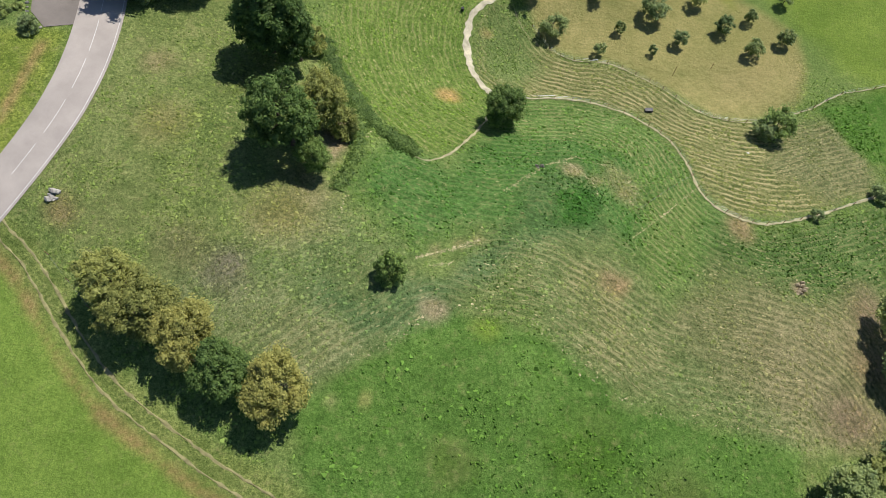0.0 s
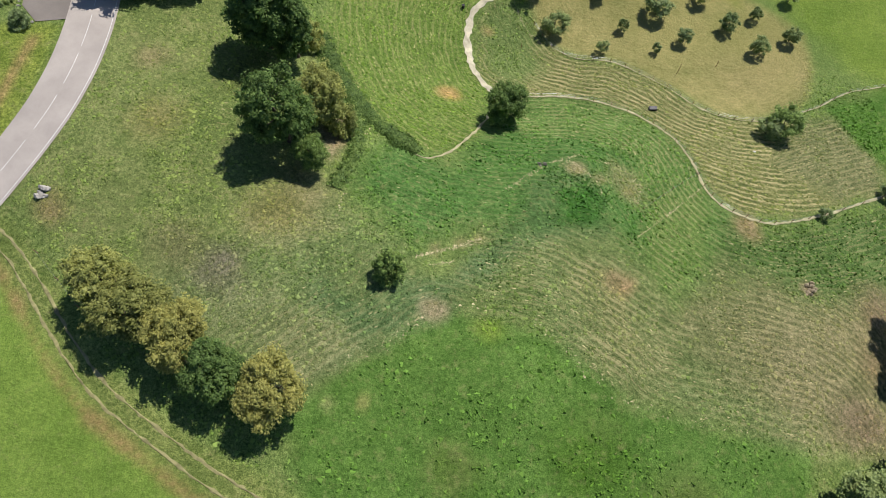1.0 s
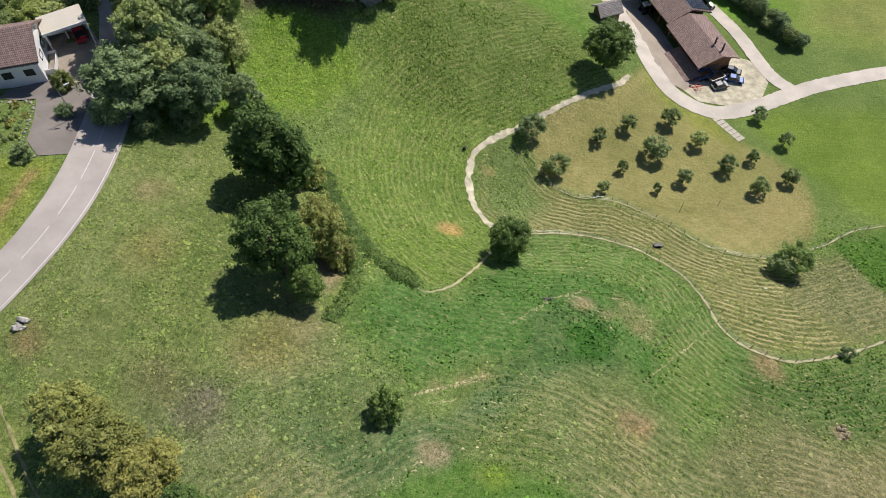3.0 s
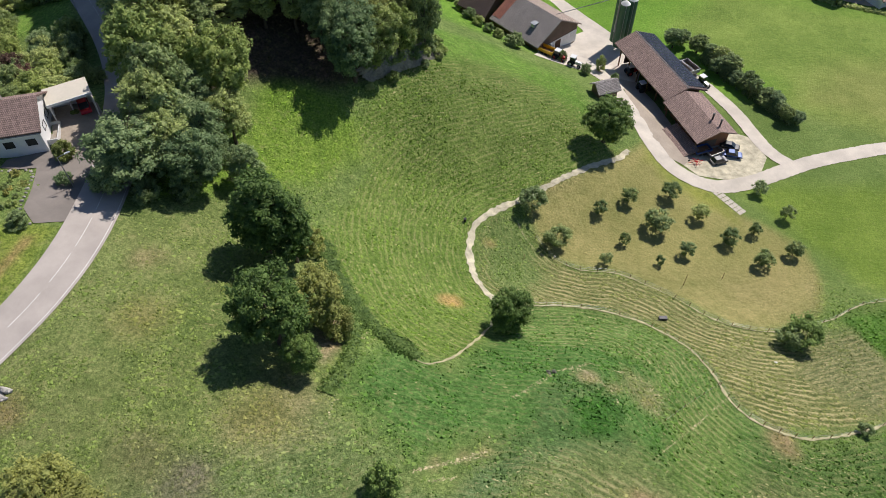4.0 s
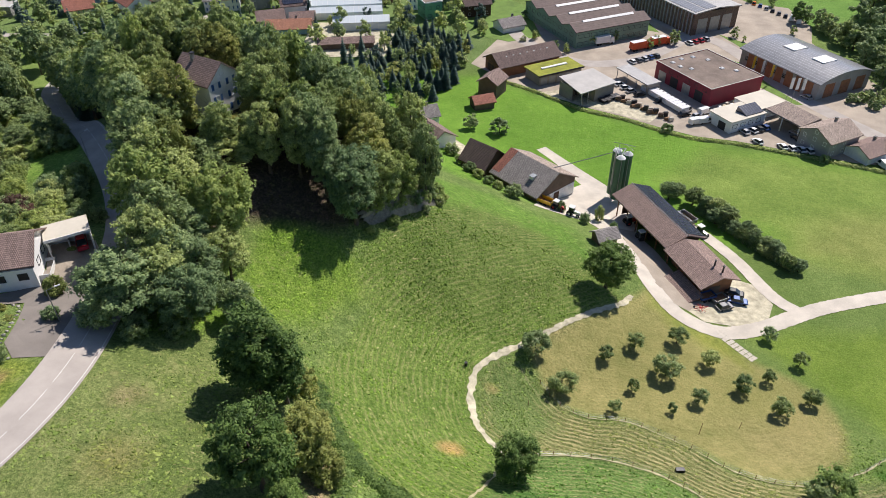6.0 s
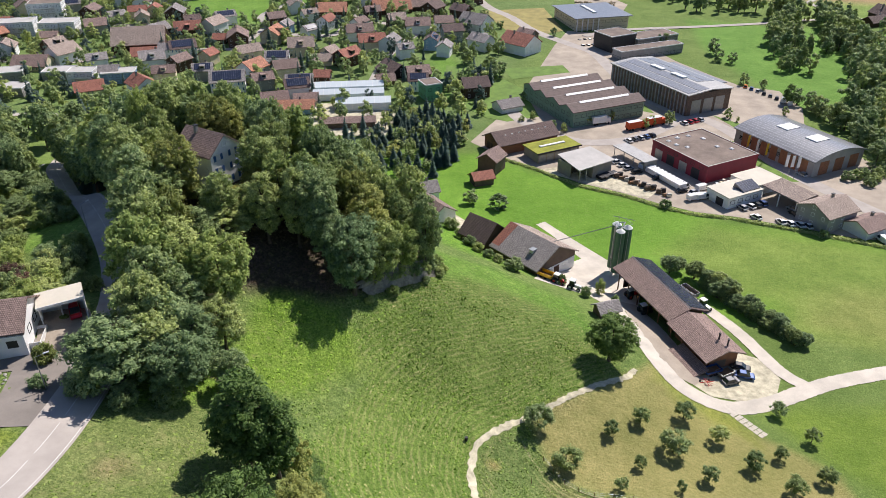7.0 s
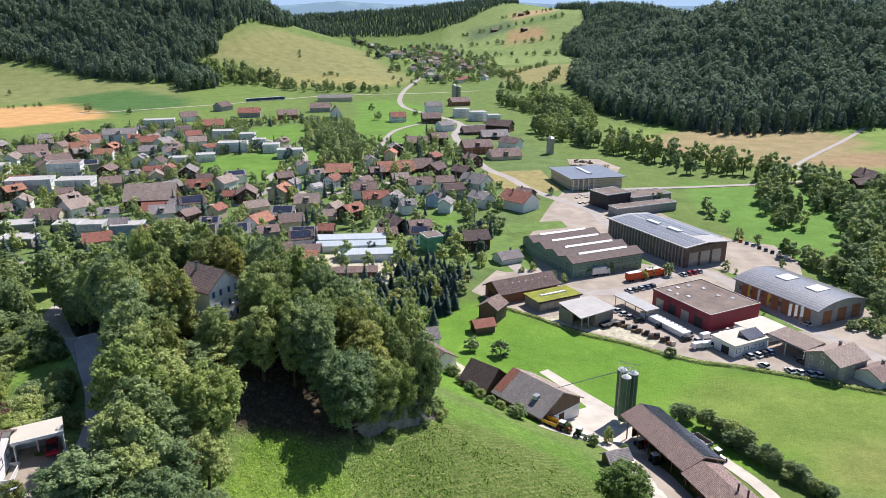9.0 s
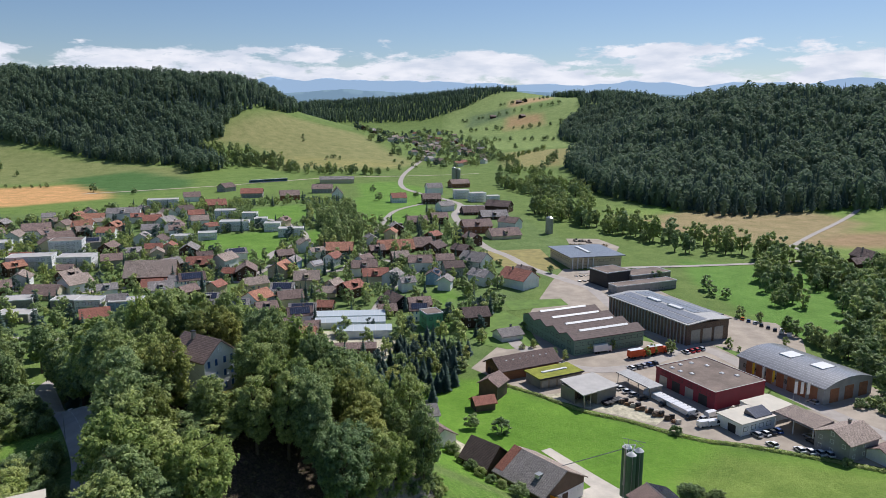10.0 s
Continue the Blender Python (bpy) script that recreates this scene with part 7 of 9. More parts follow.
def cow_house():
    ob = thing("cow_house", 23.4, 171.6, -49, "old cow house with a patched grey and brown tiled roof", "barn", z=-14.6)
    l, w, e, r = 17.0, 15.4, 4.2, 8.4
    part("wall", gable_wall(l, w, e, r, -1), WOOD_GREY, ob)
    s = (r - e) / (w / 2)
    hw = w / 2 + 0.8
    lo = e - 0.8 * s
    part("grey_slope", Geo().prism([(-hw, lo), (0, r), (0, r + 0.3), (-hw, lo + 0.3)][::-1], -l / 2 - 0.7, l / 2 + 0.7), GREY_TILE, ob, "weathered grey tiled slope")
    part("brown_slope", Geo().prism([(0, r), (hw, lo), (hw, lo + 0.3), (0, r + 0.3)][::-1], -l / 2 - 0.7, l / 2 + 0.7), BEIGE_TILE, ob, "pale brown tiled slope")
    g = Geo()
    z0, z1 = r + 0.34 - s * 7.4, r + 0.34
    g.hexa([(-l / 2 - 0.7, -7.4, z0), (-l / 2 + 2.2, -7.4, z0), (-l / 2 + 2.2, 0, z1), (-l / 2 - 0.7, 0, z1)], [(-l / 2 - 0.7, -7.4, z0 + 0.05), (-l / 2 + 2.2, -7.4, z0 + 0.05), (-l / 2 + 2.2, 0, z1 + 0.05), (-l / 2 - 0.7, 0, z1 + 0.05)])
    part("red_patch", g, RED_TILE, ob, "newer red tiles")
    part("front_base", Geo().box(l / 2, l / 2 + 0.15, -w / 2 + 0.2, w / 2 - 0.2, -1, 2.6), PLASTER, ob, "whitewashed plinth")
    for y in (-5.2, -2.2, 3.0, 5.6):
        part("window", window_mesh(1.2, 0.9), None, ob, "", Matrix.Translation((l / 2 + 0.16, y, 1.2)) @ Matrix.Rotation(radians(90), 4, "Z"))
    part("door", Geo().box(l / 2 + 0.14, l / 2 + 0.2, -0.9, 1.2, -0.3, 2.3), WOOD_DARK, ob)
    part("roof_vent", Geo().box(3.0, 4.2, -5.0, -3.6, 4.6, 6.9, 0).box(2.8, 4.4, -5.2, -3.4, 6.9, 7.1, 1), [WHITE, GREY_METAL], ob)
    part("milk_tank", Geo().cyl(l / 2 + 1.6, -4.2, -0.4, 3.2, 0.9, 0.9, 14).cyl(l / 2 + 1.6, -4.2, 3.2, 3.9, 0.9, 0.3, 14), GREY_METAL, ob, "small steel feed tank")
    rear = thing("old_barn", 9.6, 179.4, -42, "dark brown tiled old barn behind the cow house", "barn", z=-14.4)
    part("wall", gable_wall(9, 9.5, 5, 9.0, -1), WOOD_DARK, rear)
    part("roof", gable_roof(9, 9.5, 5, 9.0), DARK_TILE, rear)


cow_house()


def silos():
    ob = thing("feed_silos", 46.6, 167.6, 0, "three tall green feed silos with white tops and pipes", "silo", z=-15.0)
    for x, y, h in ((-0.9, -1.0, 12.6), (1.3, 0.4, 13.0), (-1.4, 1.6, 13.4)):
        tank = part("tank", Geo().cyl(x, y, 0, h, 1.25, 1.25, 20), GREEN_METAL, ob, "green enamelled tank")
        part("dome", Geo().cyl(x, y, h, h + 0.5, 1.28, 0.7, 20).cyl(x, y, h + 0.5, h + 0.8, 0.7, 0.2, 12), WHITE, tank, "white domed lid")
        part("seam", Geo().box(x - 0.05, x + 0.05, y - 1.32, y - 1.22, 0, h), GREY_METAL, tank)
    part("ladder", Geo().tube((-2.3, -0.8, 0), (-2.3, -0.8, 14.5), 0.05, 5).tube((-2.3, -0.2, 0), (-2.3, -0.2, 14.5), 0.05, 5).tube((-2.3, -0.5, 4), (-2.3, -0.5, 14), 0.3, 6), GREY_METAL, ob)
    part("top_rail", Geo().tube((-2, -1.8, 14.2), (2.2, -0.6, 14.6), 0.05, 5).tube((2.2, -0.6, 14.6), (0.6, 2.6, 14.8), 0.05, 5).tube((-2, -1.8, 14.2), (-2.4, 1.8, 14.8), 0.05, 5).tube((-2.6, 2.2, 15.6), (3.0, 0.8, 15.0), 0.07, 5).tube((-1.0, 2, 13.4), (-1.0, 2, 15.6), 0.06, 5), GREY_METAL, ob)
    part("filler_pipe", Geo().tube((-0.9, -1.0, 13.2), (0.4, 0.4, 14.6), 0.16, 8).tube((0.4, 0.4, 14.6), (-1.2, 1.6, 14.0), 0.16, 8), WHITE, ob)
    part("conveyor_pipe", Geo().tube((-1.4, 1.6, 13.2), (-19.0, 2.0, 7.4), 0.10, 6), GREY_METAL, ob, "long pale feed pipe to the cow house")


silos()
house(37.8, 140.6, 20, 5.0, 3.6, "grey", "old", 1, "small weathered hut at the meadow's foot", "", "hut", 0.7, None, wins=False, chimney=False, name="hut")


def tractor(x, y, yaw, mat, label):
    ob = thing("tractor", x, y, yaw, label, "tractor", dz=0.16)
    part("bonnet", Geo().hexa([(0.3, -0.4, 0.7), (2.0, -0.35, 0.7), (2.0, 0.35, 0.7), (0.3, 0.4, 0.7)], [(0.3, -0.38, 1.5), (1.95, -0.3, 1.35), (1.95, 0.3, 1.35), (0.3, 0.38, 1.5)]), mat, ob)
    cab = part("cab", Geo().hexa([(-1.2, -0.75, 0.9), (0.3, -0.7, 0.9), (0.3, 0.7, 0.9), (-1.2, 0.75, 0.9)], [(-1.1, -0.65, 2.5), (0.15, -0.6, 2.5), (0.15, 0.6, 2.5), (-1.1, 0.65, 2.5)]), GLASS_DARK, ob, "glazed cab")
    part("cab_roof", Geo().box(-1.25, 0.3, -0.75, 0.75, 2.5, 2.68), WHITE, cab)
    for sx, sy, r, w in ((-0.8, 0.85, 0.8, 0.45), (-0.8, -0.85, 0.8, 0.45), (1.5, 0.75, 0.5, 0.3), (1.5, -0.75, 0.5, 0.3)):
        wheel = part("wheel", Geo().wheel(sx, sy, r, r, w, 14), RUBBER, ob)
        part("rim", Geo().wheel(sx, sy, r, r * 0.45, w + 0.06, 10), mat, wheel)


tractor(65.2, 150.2, -62, GREY_METAL, "grey tractor with a white roof parked behind the barn")
tractor(47.4, 154.2, 20, RED_PAINT, "red tractor standing under the barn's eaves")
tractor(48.8, 146.0, 20, DARK_METAL, "dark tractor under the barn's eaves")


def trailer(x, y, yaw, mat, label, l=5.2, h=1.0):
    ob = thing("farm_trailer", x, y, yaw, label, "trailer", dz=0.15)
    part("bed", Geo().box(-l / 2, l / 2, -1.1, 1.1, 0.8, 0.95), TIMBER, ob)
    for a in ((-l / 2, l / 2, -1.15, -1.07), (-l / 2, l / 2, 1.07, 1.15), (-l / 2 - 0.04, -l / 2 + 0.04, -1.07, 1.07), (l / 2 - 0.04, l / 2 + 0.04, -1.07, 1.07)):
        part("side_board", Geo().box(*a, 0.95, 0.95 + h), mat, ob)
    part("drawbar", Geo().tube((l / 2, 0, 0.8), (l / 2 + 1.5, 0, 0.5), 0.07, 6), DARK_METAL, ob)
    for sx in (-0.9, 0.3):
        for sy in (-0.95, 0.95):
            part("wheel", Geo().wheel(sx, sy, 0.45, 0.45, 0.3, 12), RUBBER, ob)


trailer(61.6, 156.2, -62, GREY_METAL, "grey tipping trailer behind the barn")
trailer(63.4, 157.0, -62, GREY_METAL, "grey tipping trailer behind the barn")
trailer(25.6, 159.6, -38, YELLOW_PAINT, "yellow and red farm spreader beside the cow house", 4.4, 0.9)
tractor(28.6, 157.4, -38, RED_PAINT, "red tractor coupled to a yellow spreader")
tractor(32.4, 155.0, -30, WHITE, "small pale tractor by the yard wall")
car(65.0, 124.2, -20, "black", "saloon", "cars beside the barn")
car(64.8, 121.2, -14, "blue", "saloon", "cars beside the barn")
car(61.0, 118.6, 20, "grey", "hatch", "cars beside the barn")
trailer(57.6, 121.4, 20, CARS["blue"], "low blue trailer on the gravel", 4.0, 0.5)
trailer(60.4, 121.0, 26, GREY_METAL, "low grey trailer on the gravel", 3.6, 0.5)
hr = thing("hay_rake", 55.2, 117.4, 10, "red rotary hay rake folded on the gravel", "machine", dz=0.1)
part("frame", Geo().tube((-1.6, 0, 0.6), (1.8, 0, 0.6), 0.08, 6).tube((0, -1.2, 0.6), (0, 1.2, 0.6), 0.07, 6), RED_PAINT, hr)
for k in range(10):
    a = k * 0.628
    part("tine_arm", Geo().tube((0.2, 0, 0.7), (0.2 + 1.3 * math.cos(a), 1.3 * math.sin(a), 0.45), 0.04, 5), RED_PAINT, hr)
for sx in (-1.0, 1.0):
    part("wheel", Geo().wheel(sx, 0.9, 0.25, 0.25, 0.16, 10), RUBBER, hr)
# bushes and trees about the farm
for x, y, r, h, lf in ((61.4, 168.4, 3.0, 6.0, "blue"), (67.4, 165.6, 3.4, 6.2, "mid"), (64, 170, 2.4, 4.6, "dark")):
    tree(x, y, "oak", lf, r, h, "trees behind the barn")
for i in range(15):
    t = i / 14
    tree(69.6 + 13.6 * t + 0.9 * math.sin(i * 2.3), 160.6 - 26.6 * t + 1.0 * math.cos(i * 1.7), "oak", ("dark", "mid", "blue")[i % 3], 2.7 + 0.8 * ((i * 5) % 4) / 4 - 0.9 * t, 5.0 + 2.4 * ((i * 3) % 5) / 5 - 2.4 * t, "overgrown hedge behind the barn")
hedge_strip("farm_hedge", [(68.6, 163), (72.6, 154.6), (76.8, 146.4), (81, 138.6), (83.4, 134)], 4.4, 3.2, "dark", "tall overgrown hedge behind the barn", 7000, 0.26)
tree(81.6, 136.6, "fruit", "fruit", 1.6, 3.0)
for x, y, r, h, lf in ((17.0, 160.2, 2.6, 3.6, "dark"), (13.0, 164.2, 1.6, 2.4, "mid"), (10.4, 167.0, 1.6, 2.4, "dark"), (7.8, 170.4, 1.8, 2.8, "mid"), (5.6, 174.0, 2.0, 3.0, "dark"), (3.2, 180.0, 2.0, 3.0, "mid"), (0.4, 187, 2.4, 3.4, "dark"), (29.4, 157.0, 1.3, 3.0, "dark"), (34.8, 151.2, 1.4, 3.0, "blue"), (39.2, 154.4, 1.3, 4.6, "mid"), (41.6, 147.4, 1.2, 3.4, "blue"), (38.4, 146.0, 0.9, 1.4, "mid")):
    tree(x, y, "bush", lf, r, h, "bushes about the farm")
tree(6.6, 209.0, "far", "dark", 2.8, 5.0, "", "round dark tree in the valley meadow")
tree(16.0, 206.2, "far", "dark", 3.0, 5.4, "", "round dark tree in the valley meadow")


# ---------------------------------------------------------------- the works in the valley
MAIN_STREET = [(165, 150), (150, 180), (135, 206), (125.5, 225), (119, 243), (115, 266), (109, 284), (99, 294), (91, 311), (83, 345), (78, 385), (68, 402), (50, 431), (38, 464), (24, 492), (12, 547), (3, 616), (8, 662), (6, 705), (-20, 770), (-60, 880), (-70, 1050), (-52, 1300), (-60, 1480), (-100, 1700)]
sheet("works_yard", [(21, 246), (32, 237.5), (45, 225.5), (58, 218), (69, 210), (79, 204), (91, 200.5), (122, 187), (140, 184), (152, 206), (157, 232), (150, 262), (147, 282), (154, 300), (153, 324), (138, 331), (129, 348), (118, 372), (104, 422), (70, 432), (58, 400), (38, 335), (22, 292), (8, 262)], YARD, "wide grey paved yards between the works halls", 0.05, cell=14)
ribbon("main_street", MAIN_STREET, 6.4, ASPHALT, 0.12, "pale asphalt main street through the valley", 0.0, "road")
ribbon("side_street", [(99, 290), (86, 276), (70, 264), (52, 262), (40, 272), (30, 286), (26, 300)], 6.0, ASPHALT, 0.13, "pale asphalt side street between the works", 0.0, "road")
sheet("gravel_store", [(31, 236), (45, 226.5), (57, 219.5), (66, 213.5), (70, 218), (62, 228), (54, 238), (44, 240)], GRAVEL, "dusty gravel storage ground behind the hedge", 0.075, cell=8)
for nm, poly in (("lawn_strip", [(78, 300), (88, 294), (86, 306), (79, 330), (74, 330)]), ("lawn_strip", [(104, 270), (112, 262), (117, 243), (123, 226), (119, 226), (110, 243), (102, 262)]), ("lawn_strip", [(112, 292), (122, 280), (126, 262), (120, 262), (116, 280)])):
    sheet(nm, poly, LAWN, "narrow strip of lawn beside the street", 0.085, "grass", cell=8)


def hall(name, x, y, yaw, label, category="hall"):
    return thing(name, x, y, yaw, label, category, "works halls", z=FLOOR)


# crimson hall with a gravel roof
ob = hall("crimson_hall", 92.6, 242.4, 27.5, "crimson-clad hall with a flat brown gravel roof")
part("wall", Geo().box(-12, 12, -13.8, 13.8, -0.5, 6.2), REDWALL, ob)
part("roof", Geo().box(-11.7, 11.7, -13.5, 13.5, 6.2, 6.35), ROOF_GRAVEL, ob, "brown gravel flat roof")
for a in ((-12.15, 12.15, -13.95, -13.6), (-12.15, 12.15, 13.6, 13.95), (-12.15, -11.8, -13.6, 13.6), (11.8, 12.15, -13.6, 13.6)):
    part("roof_edge", Geo().box(*a, 5.7, 6.5), REDWALL, ob)
    part("coping", Geo().box(*a, 6.5, 6.58), ROOF_FLAT, ob)
for i, (a, b) in enumerate(((-8, 10), (-3, 11), (2, 10.5), (-8, 6), (-6, 2.5), (4, -2), (7, -6), (5, 6))):
    part("rooflight", shared(("dome",), lambda: Geo().box(-0.7, 0.7, -0.7, 0.7, 6.3, 6.6).hexa([(-0.6, -0.6, 6.6), (0.6, -0.6, 6.6), (0.6, 0.6, 6.6), (-0.6, 0.6, 6.6)], [(-0.3, -0.3, 6.85), (0.3, -0.3, 6.85), (0.3, 0.3, 6.85), (-0.3, 0.3, 6.85)]).mesh("rooflight", [WHITE])), None, ob, "", Matrix.Translation((a, b, 0)))
for i in range(4):
    part("door", Geo().box(-12.08, -11.95, -10.5 + i * 6.2, -6.8 + i * 6.2, -0.2, 3.8), GREY_METAL if i % 2 else DARK_METAL, ob)
for i in range(6):
    part("window", window_mesh(1.8, 1.1, DARK_METAL), None, ob, "", Matrix.Translation((-12.01, -11 + i * 4.2, 4.4)) @ Matrix.Rotation(radians(-90), 4, "Z"))
# pallets and sacks stacked along its front
for i in range(26):
    a, b = -9 + (i % 13) * 1.62 + 0.3 * math.sin(i * 5.0), -16.6 - (i // 13) * 1.7 + 0.3 * math.cos(i * 3.0)
    q = ob.matrix_world @ Vector((a, b, 0))
    solo("pallet_stack", shared(("pallet", i % 3), lambda: Geo().box(-0.6, 0.6, -0.5, 0.5, 0, 0.14, 1).box(-0.56, 0.56, -0.46, 0.46, 0.14, 0.7 + 0.35 * (i % 3), 0).mesh("pallet_stack", [(WHITE, CREAM, CONCRETE)[i % 3], TIMBER])), None, "%s goods stacked on a timber pallet" % ("white", "cream", "pale grey")[i % 3], "pallet", q.x, q.y, 27 + 9 * math.sin(i), "goods beside the crimson hall", z=FLOOR + 0.06)
# car canopy
ob = hall("car_canopy", 67.8, 243.0, 27.5, "long white flat canopy over parked cars", "canopy")
part("roof", Geo().box(-3.1, 3.1, -8.8, 8.8, 3.6, 3.95), SHEET, ob, "pale sheet metal roof")
for i in range(4):
    for s in (-2.6, 2.6):
        part("post", Geo().box(s - 0.1, s + 0.1, -8.2 + i * 5.4, -8.0 + i * 5.4, -0.2, 3.6), GREY_METAL, ob)
part("end_wall", Geo().box(-2.9, 2.9, -8.6, -8.3, -0.2, 3.6), CONCWALL, ob)
# storage shed: boarded sides, a bay open to the yard, one pale roof of two low falls
ob = hall("storage_shed", 48.0, 234.2, 34, "brown-grey storage shed with a pale grey roof", "shed")
part("rear_wall", Geo().box(-7.6, 7.6, 5.4, 5.7, -0.3, 5.4), CONCWALL, ob)
part("side_wall", Geo().box(7.3, 7.6, -5.4, 5.4, -0.3, 5.2), CONCWALL, ob)
part("side_wall", Geo().box(-7.6, -7.3, -1.0, 5.4, -0.3, 5.0), CONCWALL, ob)
part("front_wall", Geo().box(-1.4, 7.6, -5.7, -5.4, -0.3, 4.9), CONCWALL, ob)
part("partition", Geo().box(-1.4, -1.1, -5.4, 5.4, -0.3, 4.9), CONCWALL, ob)
for i in range(2):
    part("post", Geo().box(-7.5 + i * 3.0, -7.2 + i * 3.0, -5.6, -5.3, -0.3, 4.9), GREY_METAL, ob)
part("roof", Geo().hexa([(-8.8, -6.4, 4.9), (8.4, -6.4, 4.9), (8.4, 6.4, 5.5), (-6.4, 7.6, 5.5)], [(-8.8, -6.4, 5.2), (8.4, -6.4, 5.2), (8.4, 6.4, 5.8), (-6.4, 7.6, 5.8)]), ROOF_FLAT, ob, "pale grey sheet roof")
for i in range(3):
    part("shelf", Geo().box(-7 + i * 1.9, -5.6 + i * 1.9, 1.5, 4.5, 0, 2.6), WOOD_GREY, ob)
for i in range(5):
    q = ob.matrix_world @ Vector((0.8 + i * 1.7, -7.6 - 0.3 * math.sin(i * 2), 0))
    solo("skip", shared(("skip",), lambda: Geo().hexa([(-0.6, -1.0, 0), (0.6, -1.0, 0), (0.6, 1.0, 0), (-0.6, 1.0, 0)], [(-0.75, -1.5, 1.1), (0.75, -1.5, 1.1), (0.75, 1.5, 1.1), (-0.75, 1.5, 1.1)]).mesh("skip", [DARK_METAL])), None, "dark steel skip on the gravel", "skip", q.x, q.y, 34, "skips beside the shed", z=FLOOR + 0.08)
# timber hall and its sedum-roofed annex
ob = hall("timber_hall", 27.5, 259.4, 27.6, "long red-brown timber hall with dark brown tiles")
part("wall", gable_wall(26, 11, 4.4, 7.4, -0.5), WOOD_ORANGE, ob)
part("roof", gable_roof(26, 11, 4.4, 7.4, 1.0), DARK_TILE, ob, "dark brown tiled roof")
for i in range(7):
    part("rooflight", Geo().box(-9 + i * 3, -8.4 + i * 3, -2.4, -1.9, 6.38, 6.55), GLASS_PALE, ob)
for i in range(3):
    part("door", Geo().box(-13.08, -12.98, -3.6 + i * 2.6, -1.6 + i * 2.6, -0.2, 3.0), WOOD_DARK, ob)
ob = hall("sedum_annex", 38.2, 249.6, 27.6, "low annex with a yellow-green sedum roof")
part("wall", Geo().box(-9.2, 9.2, -4.6, 4.6, -0.5, 3.9), CONCWALL, ob)
part("roof", Geo().box(-9.8, 9.8, -5.2, 5.2, 3.9, 4.25), ROOF_GREEN, ob, "sedum-planted flat roof")
part("rooflight", Geo().box(-5.5, 5.5, -0.6, 0.5, 4.25, 4.6), WHITE, ob, "long white rooflight")
part("fascia", Geo().box(-9.9, 9.9, -5.3, -5.2, 3.7, 4.3), DARK_METAL, ob)
for i in range(5):
    part("door", Geo().box(-8.6 + i * 3.5, -5.8 + i * 3.5, -4.68, -4.58, -0.2, 3.0), GREY_METAL, ob)
# grey-green hall with four ridges
ob = hall("sawtooth_hall", 57.6, 302.4, 24.5, "grey-green works hall with four low brown gables")
part("wall", Geo().box(-17.5, 17.5, -20.5, 20.5, -0.5, 6.8), GREENWALL, ob)
for k in range(4):
    y0 = -20.5 + k * 10.25
    part("roof", Geo().prism([(y0 - 0.4 * (k == 0), 6.6), (y0 + 5.1, 8.6), (y0 + 10.25 + 0.4 * (k == 3), 6.7), (y0 + 10.25, 7.0), (y0 + 5.1, 8.9), (y0 - 0.4 * (k == 0), 6.9)][::-1], -18.1, 18.1), FIBRE, ob, "brown fibre cement roof")
    part("gable_panel", Geo().prism([(y0, 6.7), (y0 + 10.25, 6.7), (y0 + 5.1, 8.7)], -17.7, 17.7), GREENWALL, ob)
    part("rooflight", Geo().prism([(y0 + 4.2, 8.7), (y0 + 6.0, 8.7), (y0 + 5.1, 9.3)], -12.0, 12.5), WHITE, ob, "long white rooflight strip")
for s in range(2):
    for i in range(11):
        part("window", window_mesh(2.5, 1.5, DARK_METAL), None, ob, "", Matrix.Translation((-15.6 + i * 3.1, -20.51, 1.0 + 3.1 * s)))
    for i in range(9):
        part("window", window_mesh(2.5, 1.5, DARK_METAL), None, ob, "", Matrix.Translation((-17.51, 17.6 - i * 4.3, 1.0 + 3.1 * s)) @ Matrix.Rotation(radians(-90), 4, "Z"))
# dark slatted hall
ob = hall("slatted_hall", 99.4, 319.0, 26.0, "large dark slatted timber hall with a pale metal roof")
l, w = 24.0, 52.0
part("wall", Geo().box(-l / 2, l / 2, -w / 2, w / 2, -0.5, 9.2), WOOD_GREY, ob)
part("roof", Geo().hexa([(-l / 2 - 0.6, -w / 2 - 0.8, 9.2), (0, -w / 2 - 0.8, 10.2), (l / 2 + 0.6, -w / 2 - 0.8, 9.2), (l / 2 + 0.6, w / 2 + 0.8, 9.2), (0, w / 2 + 0.8, 10.2), (-l / 2 - 0.6, w / 2 + 0.8, 9.2)],
                        [(-l / 2 - 0.6, -w / 2 - 0.8, 9.6), (0, -w / 2 - 0.8, 10.6), (l / 2 + 0.6, -w / 2 - 0.8, 9.6), (l / 2 + 0.6, w / 2 + 0.8, 9.6), (0, w / 2 + 0.8, 10.6), (-l / 2 - 0.6, w / 2 + 0.8, 9.6)]), SHEET, ob, "pale sheet metal roof")
for a, b, c, d in ((-11.4, -6.4, -25.5, 24), (-5.6, -0.6, -25.5, 24), (1.4, 6.0, -16, 24), (6.6, 11.4, -16, 24)):
    za, zb = 9.64 + (12 - abs(a)) / 12.6, 9.64 + (12 - abs(b)) / 12.6
    part("solar_field", Geo().hexa([(a, c, za), (b, c, zb), (b, d, zb), (a, d, za)], [(a, c, za + 0.12), (b, c, zb + 0.12), (b, d, zb + 0.12), (a, d, za + 0.12)]), SOLAR_PALE, ob, "grey solar modules")
for yy in (-6, 8):
    part("rooflight", Geo().box(-1.2, 1.2, yy - 4, yy + 4, 10.4, 11.2), WHITE, ob, "raised white rooflight")
